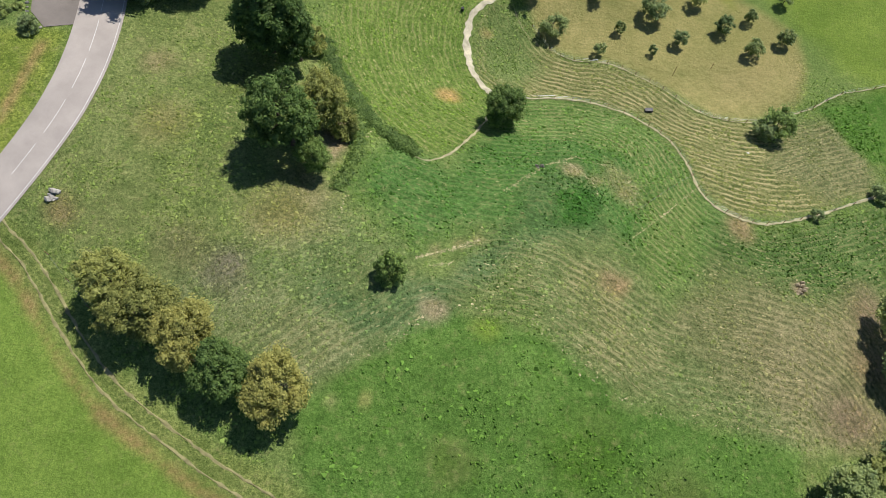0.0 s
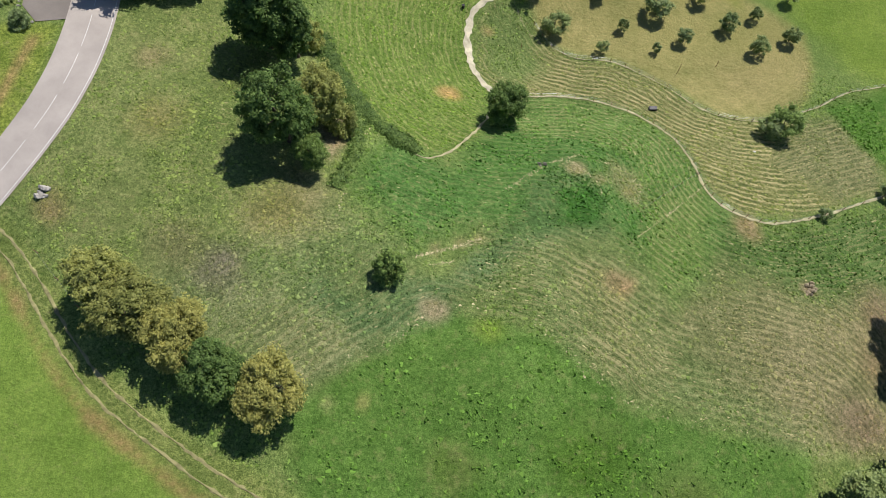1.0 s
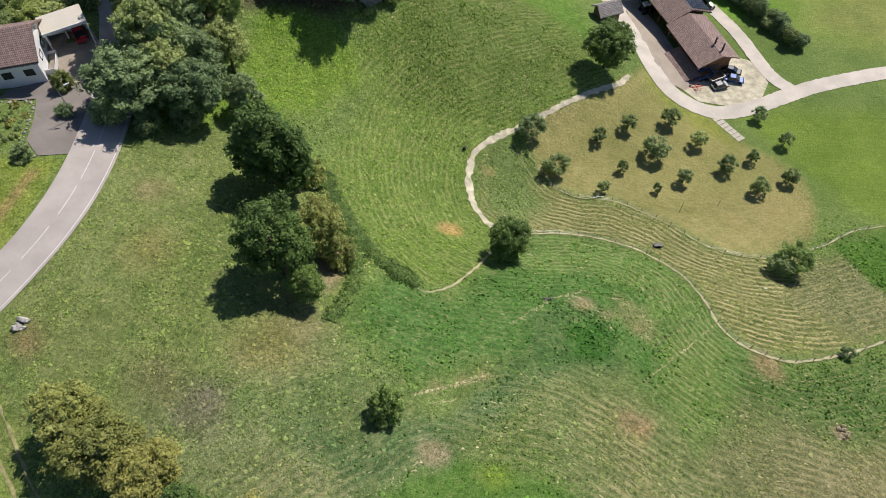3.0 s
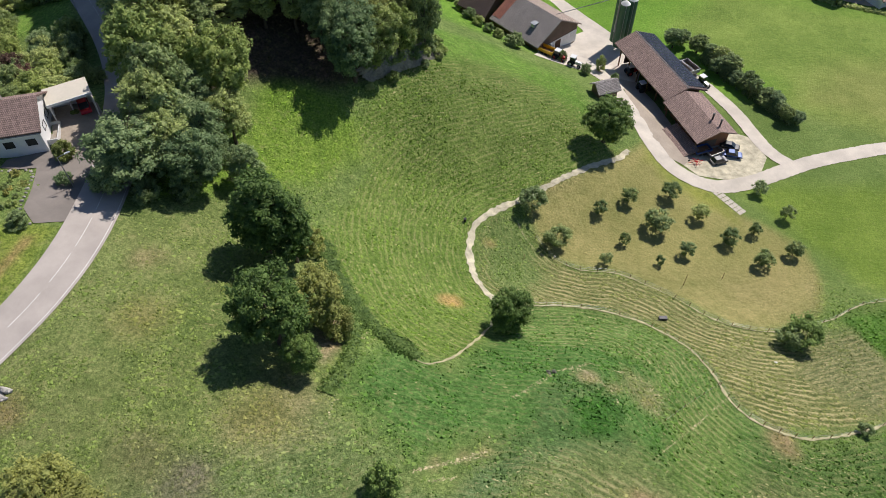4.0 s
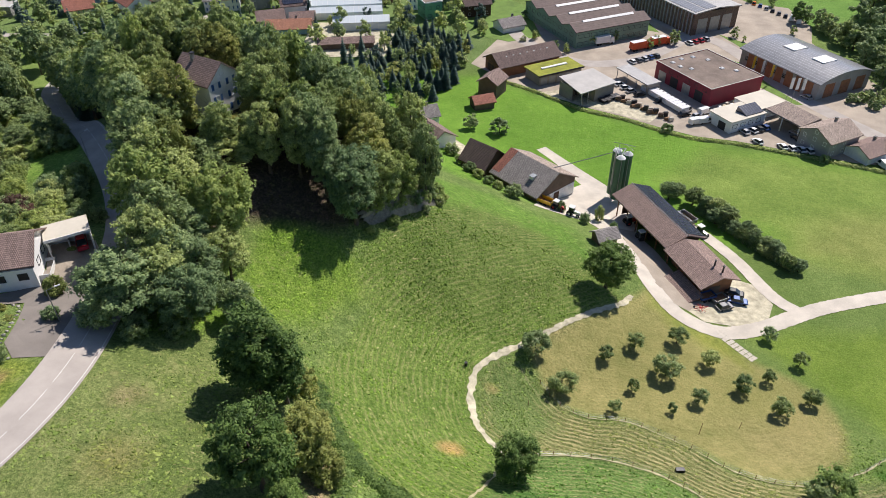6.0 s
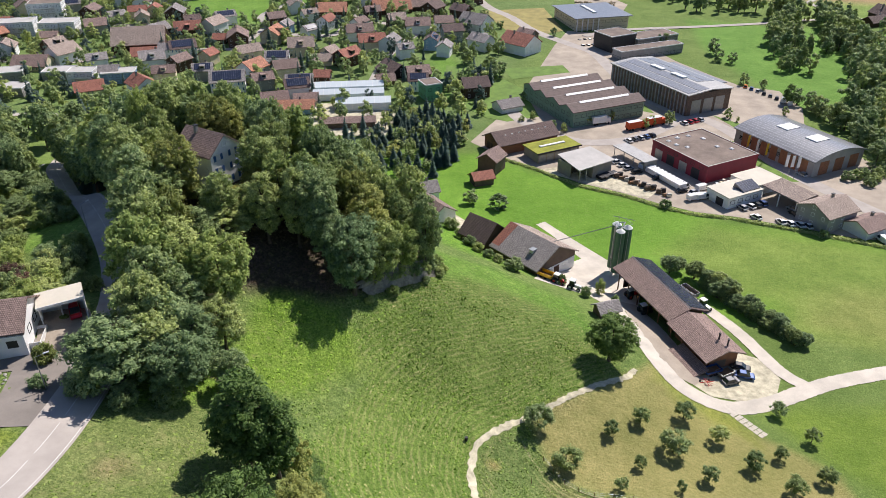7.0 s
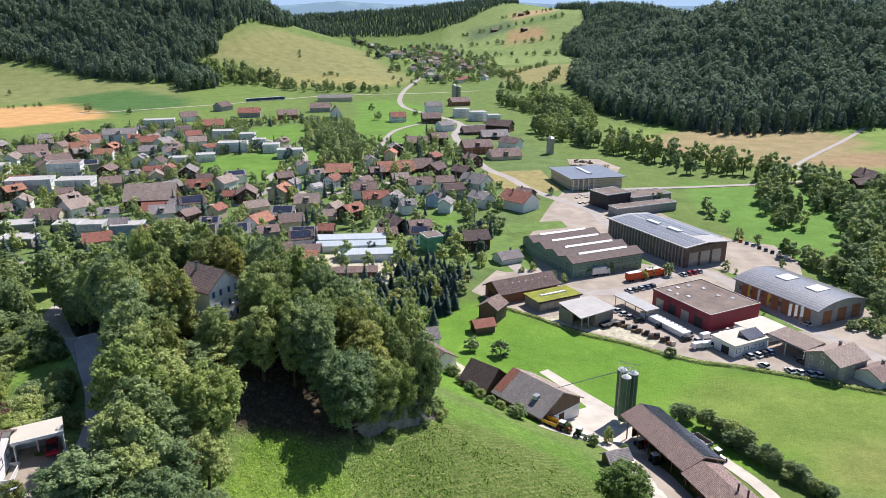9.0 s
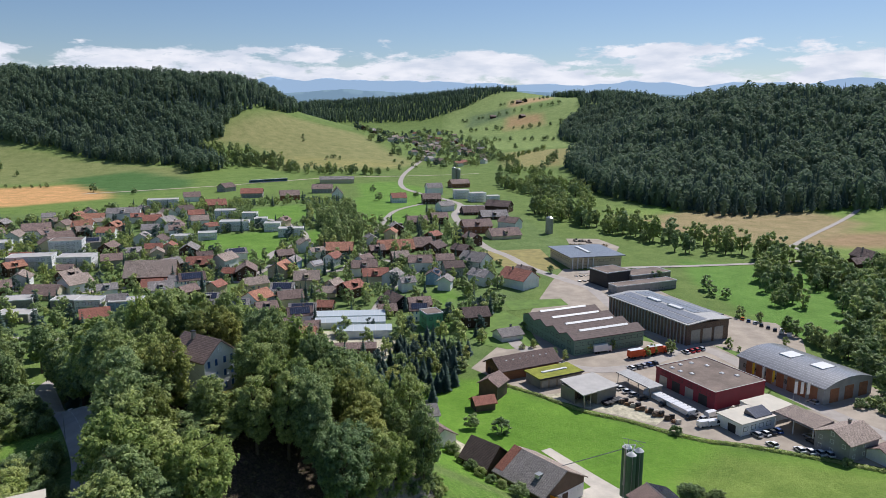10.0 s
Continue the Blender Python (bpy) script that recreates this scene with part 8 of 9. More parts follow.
for i in range(25):
    part("buttress", shared(("buttress",), lambda: Geo().box(-0.45, 0, -0.22, 0.22, -0.3, 9.1).mesh("buttress", [GREYWALL])), None, ob, "", Matrix.Translation((-l / 2, -w / 2 + 1.1 + i * 2.07, 0)))
for i in range(3):
    part("gate", Geo().box(-9.5 + i * 6.6, -4.4 + i * 6.6, -w / 2 - 0.1, -w / 2 + 0.02, -0.2, 6.6), GREY_METAL, ob, "grey metal roller gate")
ob = hall("solar_shelter", 113.4, 336.0, 26.0, "long open shelter roofed with grey solar modules", "shelter")
part("roof", Geo().hexa([(-7.4, -18, 5.6), (7.4, -18, 4.4), (7.4, 18, 4.4), (-7.4, 18, 5.6)], [(-7.4, -18, 5.9), (7.4, -18, 4.7), (7.4, 18, 4.7), (-7.4, 18, 5.9)]), SOLAR_PALE, ob)
part("rear_wall", Geo().box(-7.0, 7.0, 17.2, 17.5, -0.3, 4.6), WOOD_GREY, ob)
for i in range(6):
    part("post", Geo().box(6.6, 6.9, -17 + i * 6.6, -16.7 + i * 6.6, -0.3, 4.5), GREY_METAL, ob)
# hall with a curved solar roof
ob = hall("curved_hall", 130.4, 251.4, 26.4, "orange-panelled hall with a curved solar roof")
l, w = 25.5, 36.0
part("wall", Geo().box(-l / 2, l / 2, -w / 2, w / 2, -0.5, 6.0), GREYWALL, ob)
arc = [(-l / 2 - 0.8 + (l + 1.6) * i / 14, 5.8 + 2.6 * (1 - ((i - 7) / 7) ** 2)) for i in range(15)]
g = Geo()
ring = arc + [(a, b + 0.35) for a, b in reversed(arc)]
g.hexa([(a, -w / 2 - 0.8, b) for a, b in ring], [(a, w / 2 + 0.8, b) for a, b in ring])
part("roof", g, SOLAR_PALE, ob, "curved roof of pale grey solar modules")
for s in (-1, 1):
    g = Geo()
    g.poly([(a, s * w / 2, b + 0.02) for a, b in arc[1:-1]] + [(arc[-2][0], s * w / 2, 5.9), (arc[1][0], s * w / 2, 5.9)])
    part("gable_panel", g, GREYWALL, ob)
for yy in (-7.5, 5.5):
    part("rooflight", Geo().box(-3.4, 3.4, yy - 2.6, yy + 2.6, 8.3, 8.95), WHITE, ob, "square white rooflight")
for i in range(7):
    part("panel", Geo().box(-l / 2 - 0.1, -l / 2 + 0.02, -15.6 + i * 4.5, -12.6 + i * 4.5, 0.2, 5.4), WOOD_ORANGE, ob, "orange timber panel")
    part("window", window_mesh(1.3, 1.6, DARK_METAL), None, ob, "", Matrix.Translation((-l / 2 - 0.02, -11.9 + i * 4.5, 2.4)) @ Matrix.Rotation(radians(-90), 4, "Z"))
for i in range(3):
    part("panel", Geo().box(-9.5 + i * 7.6, -5.0 + i * 7.6, -w / 2 - 0.1, -w / 2 + 0.02, 0.2, 5.2), WOOD_ORANGE, ob, "orange timber panel")
for i in range(3):
    q = ob.matrix_world @ Vector((-l / 2 - 4.5, 8 - i * 4.4, 0))
    fl = thing("flag", q.x, q.y, 26, "%s banner on a slim pole" % ("yellow", "white", "yellow")[i], "flag", "banners before the hall", z=FLOOR)
    part("pole", Geo().cyl(0, 0, 0, 7.4, 0.06, 0.05, 6), GREY_METAL, fl)
    part("banner", Geo().box(0.06, 1.2, -0.02, 0.02, 2.8, 7.2), (YELLOW_PAINT, WHITE, YELLOW_PAINT)[i], fl)
for i in range(3):
    fl = thing("flag", 116.4 + i * 1.9, 228.8 - i * 0.4, 10, "white flag on a tall slim pole", "flag", "white flags", z=FLOOR)
    part("pole", Geo().cyl(0, 0, 0, 9, 0.06, 0.05, 6), GREY_METAL, fl)
    part("banner", Geo().box(0.06, 1.2, -0.02, 0.02, 4.6, 8.8), WHITE, fl)
# offices and the far hall
block(90.6, 397, 28, 17, 15, 9.2, DARK_METAL, ROOF_GRAVEL, "dark cube-shaped office with a gravel roof", "office", "works halls", 3, "office_cube", FLOOR)
block(112, 404, 26, 28, 13, 6.4, CONCWALL, ROOF_GRAVEL, "grey two-storey office wing with a brown gravel roof", "office", "works halls", 2, "office_wing", FLOOR, win=(3.0, 1.5))
block(106, 383.6, 24, 40, 8, 5.2, GREYWALL, ROOF_GRAVEL, "low grey workshop with a gravel roof", "workshop", "works halls", 1, "workshop", FLOOR, win=(3.0, 1.5))
ob = hall("pillared_hall", 86.5, 452.0, 14, "pale hall with columns and a blue-grey solar roof")
part("wall", Geo().box(-17, 17, -17, 17, -0.5, 8.6), CREAM, ob)
part("roof", Geo().box(-18.5, 18.5, -19.5, 18.5, 8.6, 9.1), SOLAR_PALE, ob, "blue-grey solar roof")
part("rooflight", Geo().box(-2, 0.2, -8, 12, 9.1, 9.7), WHITE, ob)
for i in range(5):
    part("column", Geo().cyl(-16.5 + i * 3.4, -18.6, -0.3, 8.6, 0.35, 0.35, 10), WHITE, ob, "white column")
for s in range(2):
    for i in range(9):
        part("window", window_mesh(2.8, 1.7, DARK_METAL), None, ob, "", facing(0, 34, 34, -15 + i * 3.7, 1.4 + 3.7 * s))
    for i in range(9):
        part("window", window_mesh(2.8, 1.7, DARK_METAL), None, ob, "", facing(3, 34, 34, -15 + i * 3.7, 1.4 + 3.7 * s))
# white workshop, canopy and brown gabled house by the street
ob = hall("white_workshop", 94.4, 212.6, 27, "low white workshop with a cream flat roof", "workshop")
part("wall", Geo().box(-7.4, 7.4, -4.2, 5.4, -0.5, 3.8), PLASTER, ob)
part("roof", Geo().box(-7.7, 7.7, -4.5, 5.7, 3.8, 4.1), CREAM_ROOF, ob)
part("solar_slope", Geo().hexa([(-0.5, -3.4, 4.1), (7.0, -3.4, 4.1), (7.0, 1.2, 4.1), (-0.5, 1.2, 4.1)], [(-0.5, -3.4, 4.4), (7.0, -3.4, 4.4), (7.0, 0.8, 5.9), (-0.5, 0.8, 5.9)]), SOLAR, ob, "sloping bank of solar modules")
for i in range(4):
    part("window", window_mesh(2.0, 1.5, DARK_METAL), None, ob, "", Matrix.Translation((-5.6 + i * 3.4, -4.21, 1.3)))
part("door", Geo().box(-7.48, -7.36, -2, 1, -0.2, 2.6), DARK_METAL, ob)
ob = hall("link_roof", 105.0, 221.5, 27, "cream flat-roofed wing joining the workshops", "workshop")
part("wall", Geo().box(-7, 6, -4.6, 5.5, -0.5, 3.9), PLASTER, ob)
part("roof", Geo().box(-7.2, 6.3, -5.0, 5.8, 3.9, 4.2), CREAM_ROOF, ob)
ob = hall("forecourt_canopy", 110.2, 209.4, 27, "brown pitched canopy over a forecourt", "canopy")
part("roof", Geo().hexa([(-4.6, -7.4, 4.6), (4.6, -7.4, 4.6), (4.6, 7.2, 4.6), (-4.6, 7.2, 4.6)], [(-4.4, -7.2, 4.9), (4.4, -7.2, 5.6), (4.4, 7.0, 5.6), (-4.4, 7.0, 4.9)]), BEIGE_TILE, ob)
for a in (-4.2, 4.0):
    for b in (-6.8, 0, 6.4):
        part("post", Geo().box(a - 0.15, a + 0.15, b - 0.15, b + 0.15, -0.2, 4.6), WHITE, ob)
part("rear_wall", Geo().box(3.9, 4.3, -6.8, 6.8, -0.2, 4.6), PLASTER, ob)
house(117.0, 197.0, 27, 13.0, 11.0, "beige", "grey", 2, "grey-brown house with a pale brown roof beside the forecourt", "works halls", "house", 0.45, None, z=FLOOR)
house(127.4, 191.6, 27, 11.0, 8.0, "brown", "white", 1, "low house with a brown roof beside the street", "works halls", "house", 0.45, None, z=FLOOR)
# vehicles
rng_v = random.Random(12)
for i in range(11):
    car(70.9 + i * 0.88, 238.2 - i * 1.72, 27 + rng_v.uniform(-2, 2), "white", "van", "row of white vans", z=FLOOR + 0.06)
for x, y, c in ((64.5, 236.5, "silver"), (66.8, 233.4, "black"), (73.0, 228.6, "black"), (63.0, 239.2, "white"), (61.4, 242.2, "white"), (78.6, 218.2, "black"), (82.4, 217.0, "silver"), (84.0, 213.2, "white"), (86.0, 220.0, "white"), (81.0, 212.6, "white")):
    car(x, y, 24 + rng_v.uniform(-6, 6), c, "van" if c == "white" and y < 222 else "hatch", "cars in the works yard", z=FLOOR + 0.06)
for x, y, c in ((94.6, 205.9, "silver"), (97.4, 206.8, "white"), (99.9, 207.8, "black"), (102.2, 208.8, "blue"), (110.6, 205.2, "silver"), (96.6, 199.4, "white"), (109.6, 201.6, "black"), (112.6, 200.0, "black")):
    car(x, y, 115 + rng_v.uniform(-8, 8), c, "hatch", "cars before the workshop", z=FLOOR + 0.06)
for x, y in ((103.2, 196.2), (105.6, 195.2), (108.2, 194.4), (110.4, 193.6), (129, 184.6), (132, 185.5)):
    car(x, y, 100, "white", "van" if x > 120 else "hatch", "white cars along the verge", z=FLOOR + 0.06)
for i, c in enumerate(("silver", "white", "blue", "silver", "white", "black", "grey")):
    car(124.6 + i * 2.5, 231.4 + i * 1.3, 117, c, "hatch", "cars beside the curved hall", z=FLOOR + 0.06)
for i, c in enumerate(("white", "grey", "silver", "blue", "black", "white", "red", "red", "silver")):
    car(70 + i * 2.6 + (14 if i > 4 else 0), 262.5 + i * 1.4 + (12 if i > 4 else 0), 115, c, "hatch", "cars beside the side street", z=FLOOR + 0.1)
for i, c in enumerate(("white", "silver", "blue", "red", "white", "grey", "black", "white", "silver", "white")):
    car(74 + (i % 5) * 3.0, 401 + (i // 5) * 12 + (i % 5) * 0.8, 110, c, "hatch", "cars before the office", z=FLOOR + 0.1)
for i, c in enumerate(("orange", "blue", "silver", "black", "grey", "black", "white", "white")):
    car(139.5 + i * 1.6, 329.5 - i * 3.4, 66, c, "van" if i > 5 else "hatch", "vehicles behind the slatted hall", z=FLOOR + 0.1)


def lorry(x, y, yaw, mat, label):
    ob = thing("lorry", x, y, yaw, label, "lorry", "lorries", z=FLOOR + 0.06)
    part("box_body", Geo().box(-4.2, 2.2, -1.25, 1.25, 1.0, 3.7), mat, ob)
    part("roof_sheet", Geo().box(-4.2, 2.2, -1.2, 1.2, 3.7, 3.76), WHITE, ob)
    cab = part("cab", Geo().hexa([(2.4, -1.2, 0.5), (4.3, -1.2, 0.5), (4.3, 1.2, 0.5), (2.4, 1.2, 0.5)], [(2.4, -1.15, 2.9), (4.0, -1.1, 2.9), (4.0, 1.1, 2.9), (2.4, 1.15, 2.9)]), mat, ob)
    part("windscreen", Geo().box(4.1, 4.22, -1.0, 1.0, 1.6, 2.5), GLASS_DARK, cab)
    for sx in (-3.2, -2.0, 3.2):
        for sy in (-1.05, 1.05):
            part("wheel", Geo().wheel(sx, sy, 0.5, 0.5, 0.3, 12), RUBBER, ob)


lorry(75.6, 275.6, 24, CANVAS_ORANGE, "orange lorry with a box body in the yard")
lorry(84.8, 280.4, 24, CANVAS_ORANGE, "orange lorry with a box body in the yard")
lorry(62.4, 281.6, 20, WHITE, "white lorry beside the grey-green hall")
for i in range(22):
    t = i / 21
    solo("timber_stack", shared(("stack", i % 4), lambda: Geo().box(-0.8, 0.8, -0.6, 0.6, 0, 0.5 + 0.3 * (i % 4)).box(-0.6, 0.9, -0.4, 0.4, 0.5 + 0.3 * (i % 4), 0.8 + 0.3 * (i % 4)).mesh("timber_stack", [(TIMBER, CONCRETE, WOOD_GREY, DARK_METAL)[i % 4]])), None, "stacked %s building material on gravel" % ("timber", "concrete", "boarded", "steel")[i % 4], "stack", 57.6 + 15.5 * t + 0.8 * math.sin(i * 3), 232 - 17 * t + 0.9 * math.cos(i * 2), 20 * math.sin(i), "building material behind the hedge", z=FLOOR + 0.08)
boulders("gravel_heap", 56.0, 235.0, 12, 3.0, 1.0, GRAVEL, "heap of brown gravel on the storage ground")
# the hedge along the meadow
hedge_strip("valley_hedge", [(16, 247.5), (20.4, 244.5), (32, 235), (44.4, 223), (57.8, 215.8), (68.7, 207.6), (78.4, 202), (90.7, 198.2), (121, 184.5), (150, 172)], 1.7, 0.9, "mid", "clipped green hedge along the valley meadow", 9000, 0.24)
tree(70.4, 207.6, "farbush", "dark", 2.0, 2.6)
tree(112.6, 187.6, "farbush", "dark", 1.6, 2.4)
for x, y, h in ((66.9, 285, 5), (57, 281, 5), (50, 284, 5.5), (46, 292, 5), (91, 281.6, 6), (83, 279.6, 4.6), (80, 277, 4.4), (117.4, 288.7, 4.5), (120, 284, 2.4), (35, 287, 4), (140, 334, 6), (146, 326, 5), (143, 292, 4)):
    tree(x, y, "far", "light" if h < 5 else "mid", h * 0.42, h, "young trees between the works")
# gardens between the side street and the old village
for poly in ([(-2, 364), (20, 350), (34, 327), (38, 290), (24, 284), (15, 289), (-3, 315)], [(27, 358), (58, 364), (60, 352), (30, 341)]):
    sheet("garden_lawn", poly, LAWN, "mown garden lawn beside the works", 0.10, "grass", cell=8)
sheet("playing_field", [(20, 478), (62, 488), (68, 432), (50, 421), (36, 423)], DRY_LAWN, "dry mown playing field beside the street", 0.10, "grass", cell=8)
sheet("rubble_yard", [(84, 474), (110, 473), (120, 500), (110, 528), (86, 526)], YARD, "dusty yard with heaps of rubble behind the hall", 0.10, cell=10)
for x, y, n, sp, sz, mt in ((90, 500, 14, 9, 1.6, EARTH), (100, 515, 12, 8, 1.4, ROOF_GRAVEL), (108, 500, 12, 7, 1.3, EARTH), (94, 518, 10, 7, 1.5, ROCK)):
    boulders("rubble_heap", x, y, n, sp, sz, mt, "heap of brown rubble in the yard")
house(25, 299, 27, 10.5, 8.5, "grey", "white", 1, "low white house with a grey hipped-looking roof on the lawn", "works halls", "house", 0.5, None, z=FLOOR)
tree(20, 352, "far", "light", 4.6, 9.0, "", "broad light green tree on the lawn")
for i, (x, y, r, h) in enumerate(((10, 318, 2.4, 4.5), (14, 300, 2.2, 4.0), (33, 312, 2.0, 3.6), (5, 334, 3.0, 6.0), (30, 285, 1.6, 2.4), (8, 346, 2.6, 5.0), (42, 276, 1.8, 4.0), (46, 272, 1.6, 4.4), (60, 420, 2.4, 5.0), (30, 436, 2.6, 5.0))):
    tree(x, y, "far", ("dark", "mid", "blue")[i % 3], r, h, "garden trees by the works")


# ---------------------------------------------------------------- the village
for nm, line, wd in (("street_high", [(6, 440), (-14, 436), (-58, 450), (-68, 421), (-95, 420), (-118, 393), (-163, 399), (-160, 433), (-205, 446), (-300, 452), (-380, 440)], 5.0), ("street_church", [(-58, 450), (-63, 500), (-57, 560), (-50, 640), (-20, 700), (6, 700)], 4.5),
                     ("street_slope", [(-118, 393), (-112, 440), (-120, 466), (-108, 520), (-150, 590), (-235, 640), (-300, 660)], 4.5), ("street_low", [(12, 547), (-20, 520), (-40, 480), (-58, 450)], 4.5), ("nursery_lane", [(-14, 436), (-31, 389), (-38, 330), (-34, 290), (-30, 262)], 4.0),
                     ("street_west", [(-163, 399), (-190, 372), (-232, 370), (-300, 380)], 4.5), ("street_garden", [(-118, 393), (-98, 350), (-110, 310), (-150, 292), (-190, 286)], 4.5),
                     ("valley_road", [(78, 420), (102, 434), (151, 443), (190, 451), (235, 461), (300, 456), (420, 450)], 4.5), ("farm_lane_far", [(246, 509), (286, 557), (352, 629), (454, 744), (600, 860)], 4.0), ("farm_lane_link", [(246, 509), (250, 480), (261, 462), (300, 456)], 4.0)):
    ribbon(nm, line, wd, ASPHALT, 0.3, "pale village street between the gardens", 0.0, "road")
house(-318, 535, 27, 19.4, 14.0, "brown", "white", 2)
house(-298, 583, 22, 16.7, 13.9, "orange", "white", 2, shutters=GREENWALL)
house(-289, 549, 11, 14.9, 12.1, "orange", "white", 2, shutters=GREENWALL)
house(-258, 523, 8, 12.6, 9.9, "orange", "white", 2, shutters=BLUE_SHUTTER)
house(-280, 498, 45, 16.1, 13.9, "brown", "grey", 2)
house(-250, 484, 26, 11.0, 7.8, "grey", "grey", 2, solar=True)
house(-222, 501, 97, 12.1, 8.7, "grey", "white", 2, dormer=True)
house(-245, 574, 15, 13.7, 12.0, "red", "cream", 2)
house(-229, 532, 17, 11.9, 10.4, "grey", "white", 2)
house(-276, 445, 17, 13.1, 9.8, "red", "cream", 1, dormer=True, shutters=BLUE_SHUTTER)
house(-152, 419, 17, 14.4, 11.5, "red", "wood", 2, dormer=True)
house(-198, 463, 17, 10.5, 7.8, "red", "cream", 2)
house(-189, 468, 102, 9.8, 7.6, "red", "cream", 2, shutters=GREENWALL)
house(-210, 429, 25, 11.9, 9.9, "brown", "grey", 2)
house(-143, 381, 25, 13.2, 10.0, "dark", "white", 2, solar=True, shutters=BLUE_SHUTTER)
house(-152, 361, 22, 12.0, 10.5, "grey", "white", 2, dormer=True)
house(-119, 403, 104, 14.6, 10.9, "brown", "wood", 2)
house(-106, 373, 36, 12.3, 8.7, "beige", "cream", 2)
house(-138, 447, 32, 11.6, 8.0, "grey", "white", 2, solar=True)
house(-97, 345, 61, 12.1, 10.5, "orange", "white", 2)
house(-104, 326, 13, 15.4, 11.4, "grey", "white", 2, solar=True, shutters=BLUE_SHUTTER)
house(-120, 341, 11, 9.1, 8.0, "grey", "grey", 2, dormer=True, solar=True)
house(-138, 338, 15, 10.2, 7.8, "brown", "cream", 2, dormer=True)
house(-213, 359, 3, 16.7, 12.9, "brown", "cream", 1, shutters=GREENWALL)
house(-167, 320, 27, 12.4, 9.7, "red", "cream", 1, shutters=GREENWALL)
house(-88, 361, 4, 11.4, 9.2, "grey", "white", 2, solar=True)
house(-100, 408, 78, 12.7, 10.8, "orange", "cream", 2, dormer=True)
house(-106, 443, 30, 10.1, 8.6, "brown", "wood", 2)
house(-97, 425, 74, 9.0, 7.5, "grey", "blue", 2)
house(-156, 439, 32, 9.3, 7.0, "dark", "wood", 2)
house(-130, 407, -4, 7.5, 7.0, "red", "wood", 1)
house(-271, 737, 25, 16.2, 13.5, "brown", "white", 2)
house(-222, 664, 24, 17.8, 14.0, "red", "larch", 2)
house(-216, 766, 10, 22.8, 14.0, "red", "grey", 2)
house(-169, 738, 17, 19.6, 14.0, "brown", "larch", 2)
house(-265, 833, 61, 16.9, 13.7, "dark", "grey", 2)
house(-165, 339, 12, 8.5, 7.0, "grey", "blue", 2)
house(-20, 797, 15, 17.4, 14.0, "grey", "white", 3)
house(9, 883, 23, 24.0, 14.0, "brown", "larch", 2)
house(-20, 698, 10, 17.5, 14.0, "brown", "wood", 2)
house(-6, 645, 33, 14.2, 10.1, "grey", "white", 2)
house(-10, 578, 14, 12.8, 10.5, "brown", "wood", 2)
house(-28, 572, 12, 16.3, 13.0, "brown", "wood", 1)
house(-13, 505, 52, 9.7, 8.1, "red", "wood", 2)
house(-76, 471, 4, 19.0, 13.5, "orange", "wood", 1)
house(-74, 436, 66, 9.9, 8.1, "red", "white", 2, shutters=GREENWALL)
house(-52, 413, 15, 14.9, 10.3, "brown", "white", 2, dormer=True)
house(-43, 393, 13, 14.2, 10.2, "red", "cream", 2, dormer=True)
house(-33, 392, 72, 11.0, 8.8, "grey", "white", 2)
house(-19, 427, 4, 13.9, 10.6, "brown", "white", 2, dormer=True)
house(-4, 433, 9, 10.6, 8.9, "brown", "white", 2, shutters=GREENWALL)
house(1, 414, 17, 11.5, 9.1, "dark", "grey", 2)
house(-11, 468, 62, 12.8, 10.8, "dark", "wood", 2)
house(7, 461, 141, 11.9, 9.0, "dark", "wood", 2, dormer=True)
house(15, 433, 146, 16.2, 14.0, "grey", "white", 2)
house(-10, 395, 82, 10.4, 7.1, "dark", "blue", 2, dormer=True, solar=True)
house(-3, 382, 79, 8.8, 7.0, "grey", "white", 2)
house(17, 394, 137, 12.3, 8.9, "grey", "white", 2, dormer=True)
house(44, 415, 138, 10.2, 8.8, "brown", "old", 1)
house(38, 390, 136, 17.9, 14.0, "red", "white", 2)
house(-53, 366, 54, 12.1, 9.4, "red", "wood", 2, dormer=True)
house(-28, 349, 125, 14.5, 11.7, "dark", "wood", 1)
house(-16, 345, 16, 10.9, 9.2, "brown", "wood", 1, dormer=True)
house(-15, 326, 4, 8.8, 7.6, "dark", "white", 2, solar=True, shutters=BLUE_SHUTTER)
house(-80, 384, 10, 13.3, 11.7, "beige", "cream", 2, dormer=True)
house(-66, 366, 4, 9.7, 7.9, "beige", "cream", 1)
house(-70, 317, 17, 10.7, 8.9, "dark", "white", 2, solar=True)
house(-62, 340, -2, 7.5, 7.0, "red", "wood", 1)
house(11, 318, 16, 11.8, 9.8, "dark", "wood", 2)
house(15, 499, 121, 12.0, 9.2, "brown", "wood", 2)
house(-64, 306, 11, 10.4, 7.1, "brown", "cream", 1)
house(-78, 306, 17, 11.4, 9.4, "brown", "grey", 1)
house(-148, 813, 5, 22.8, 14.0, "brown", "grey", 2)
house(44, 652, 155, 22.5, 14.0, "dark", "wood", 2)
house(19, 629, 14, 19.8, 14.0, "dark", "wood", 1)
house(36, 608, 12, 23.0, 14.0, "grey", "wood", 1, dormer=True)
house(19, 545, 15, 22.5, 14.0, "brown", "larch", 2, dormer=True)
house(47, 564, 145, 16.1, 11.2, "brown", "white", 2, dormer=True)
house(39, 526, 18, 23.5, 14.0, "brown", "cream", 1, dormer=True)
house(-53, 706, 16, 14.4, 12.6, "red", "white", 2, shutters=GREENWALL)
house(-31, 334, 14, 8.4, 7.0, "brown", "old", 1)
house(-81, 415, 49, 8.1, 7.0, "grey", "white", 2, solar=True)
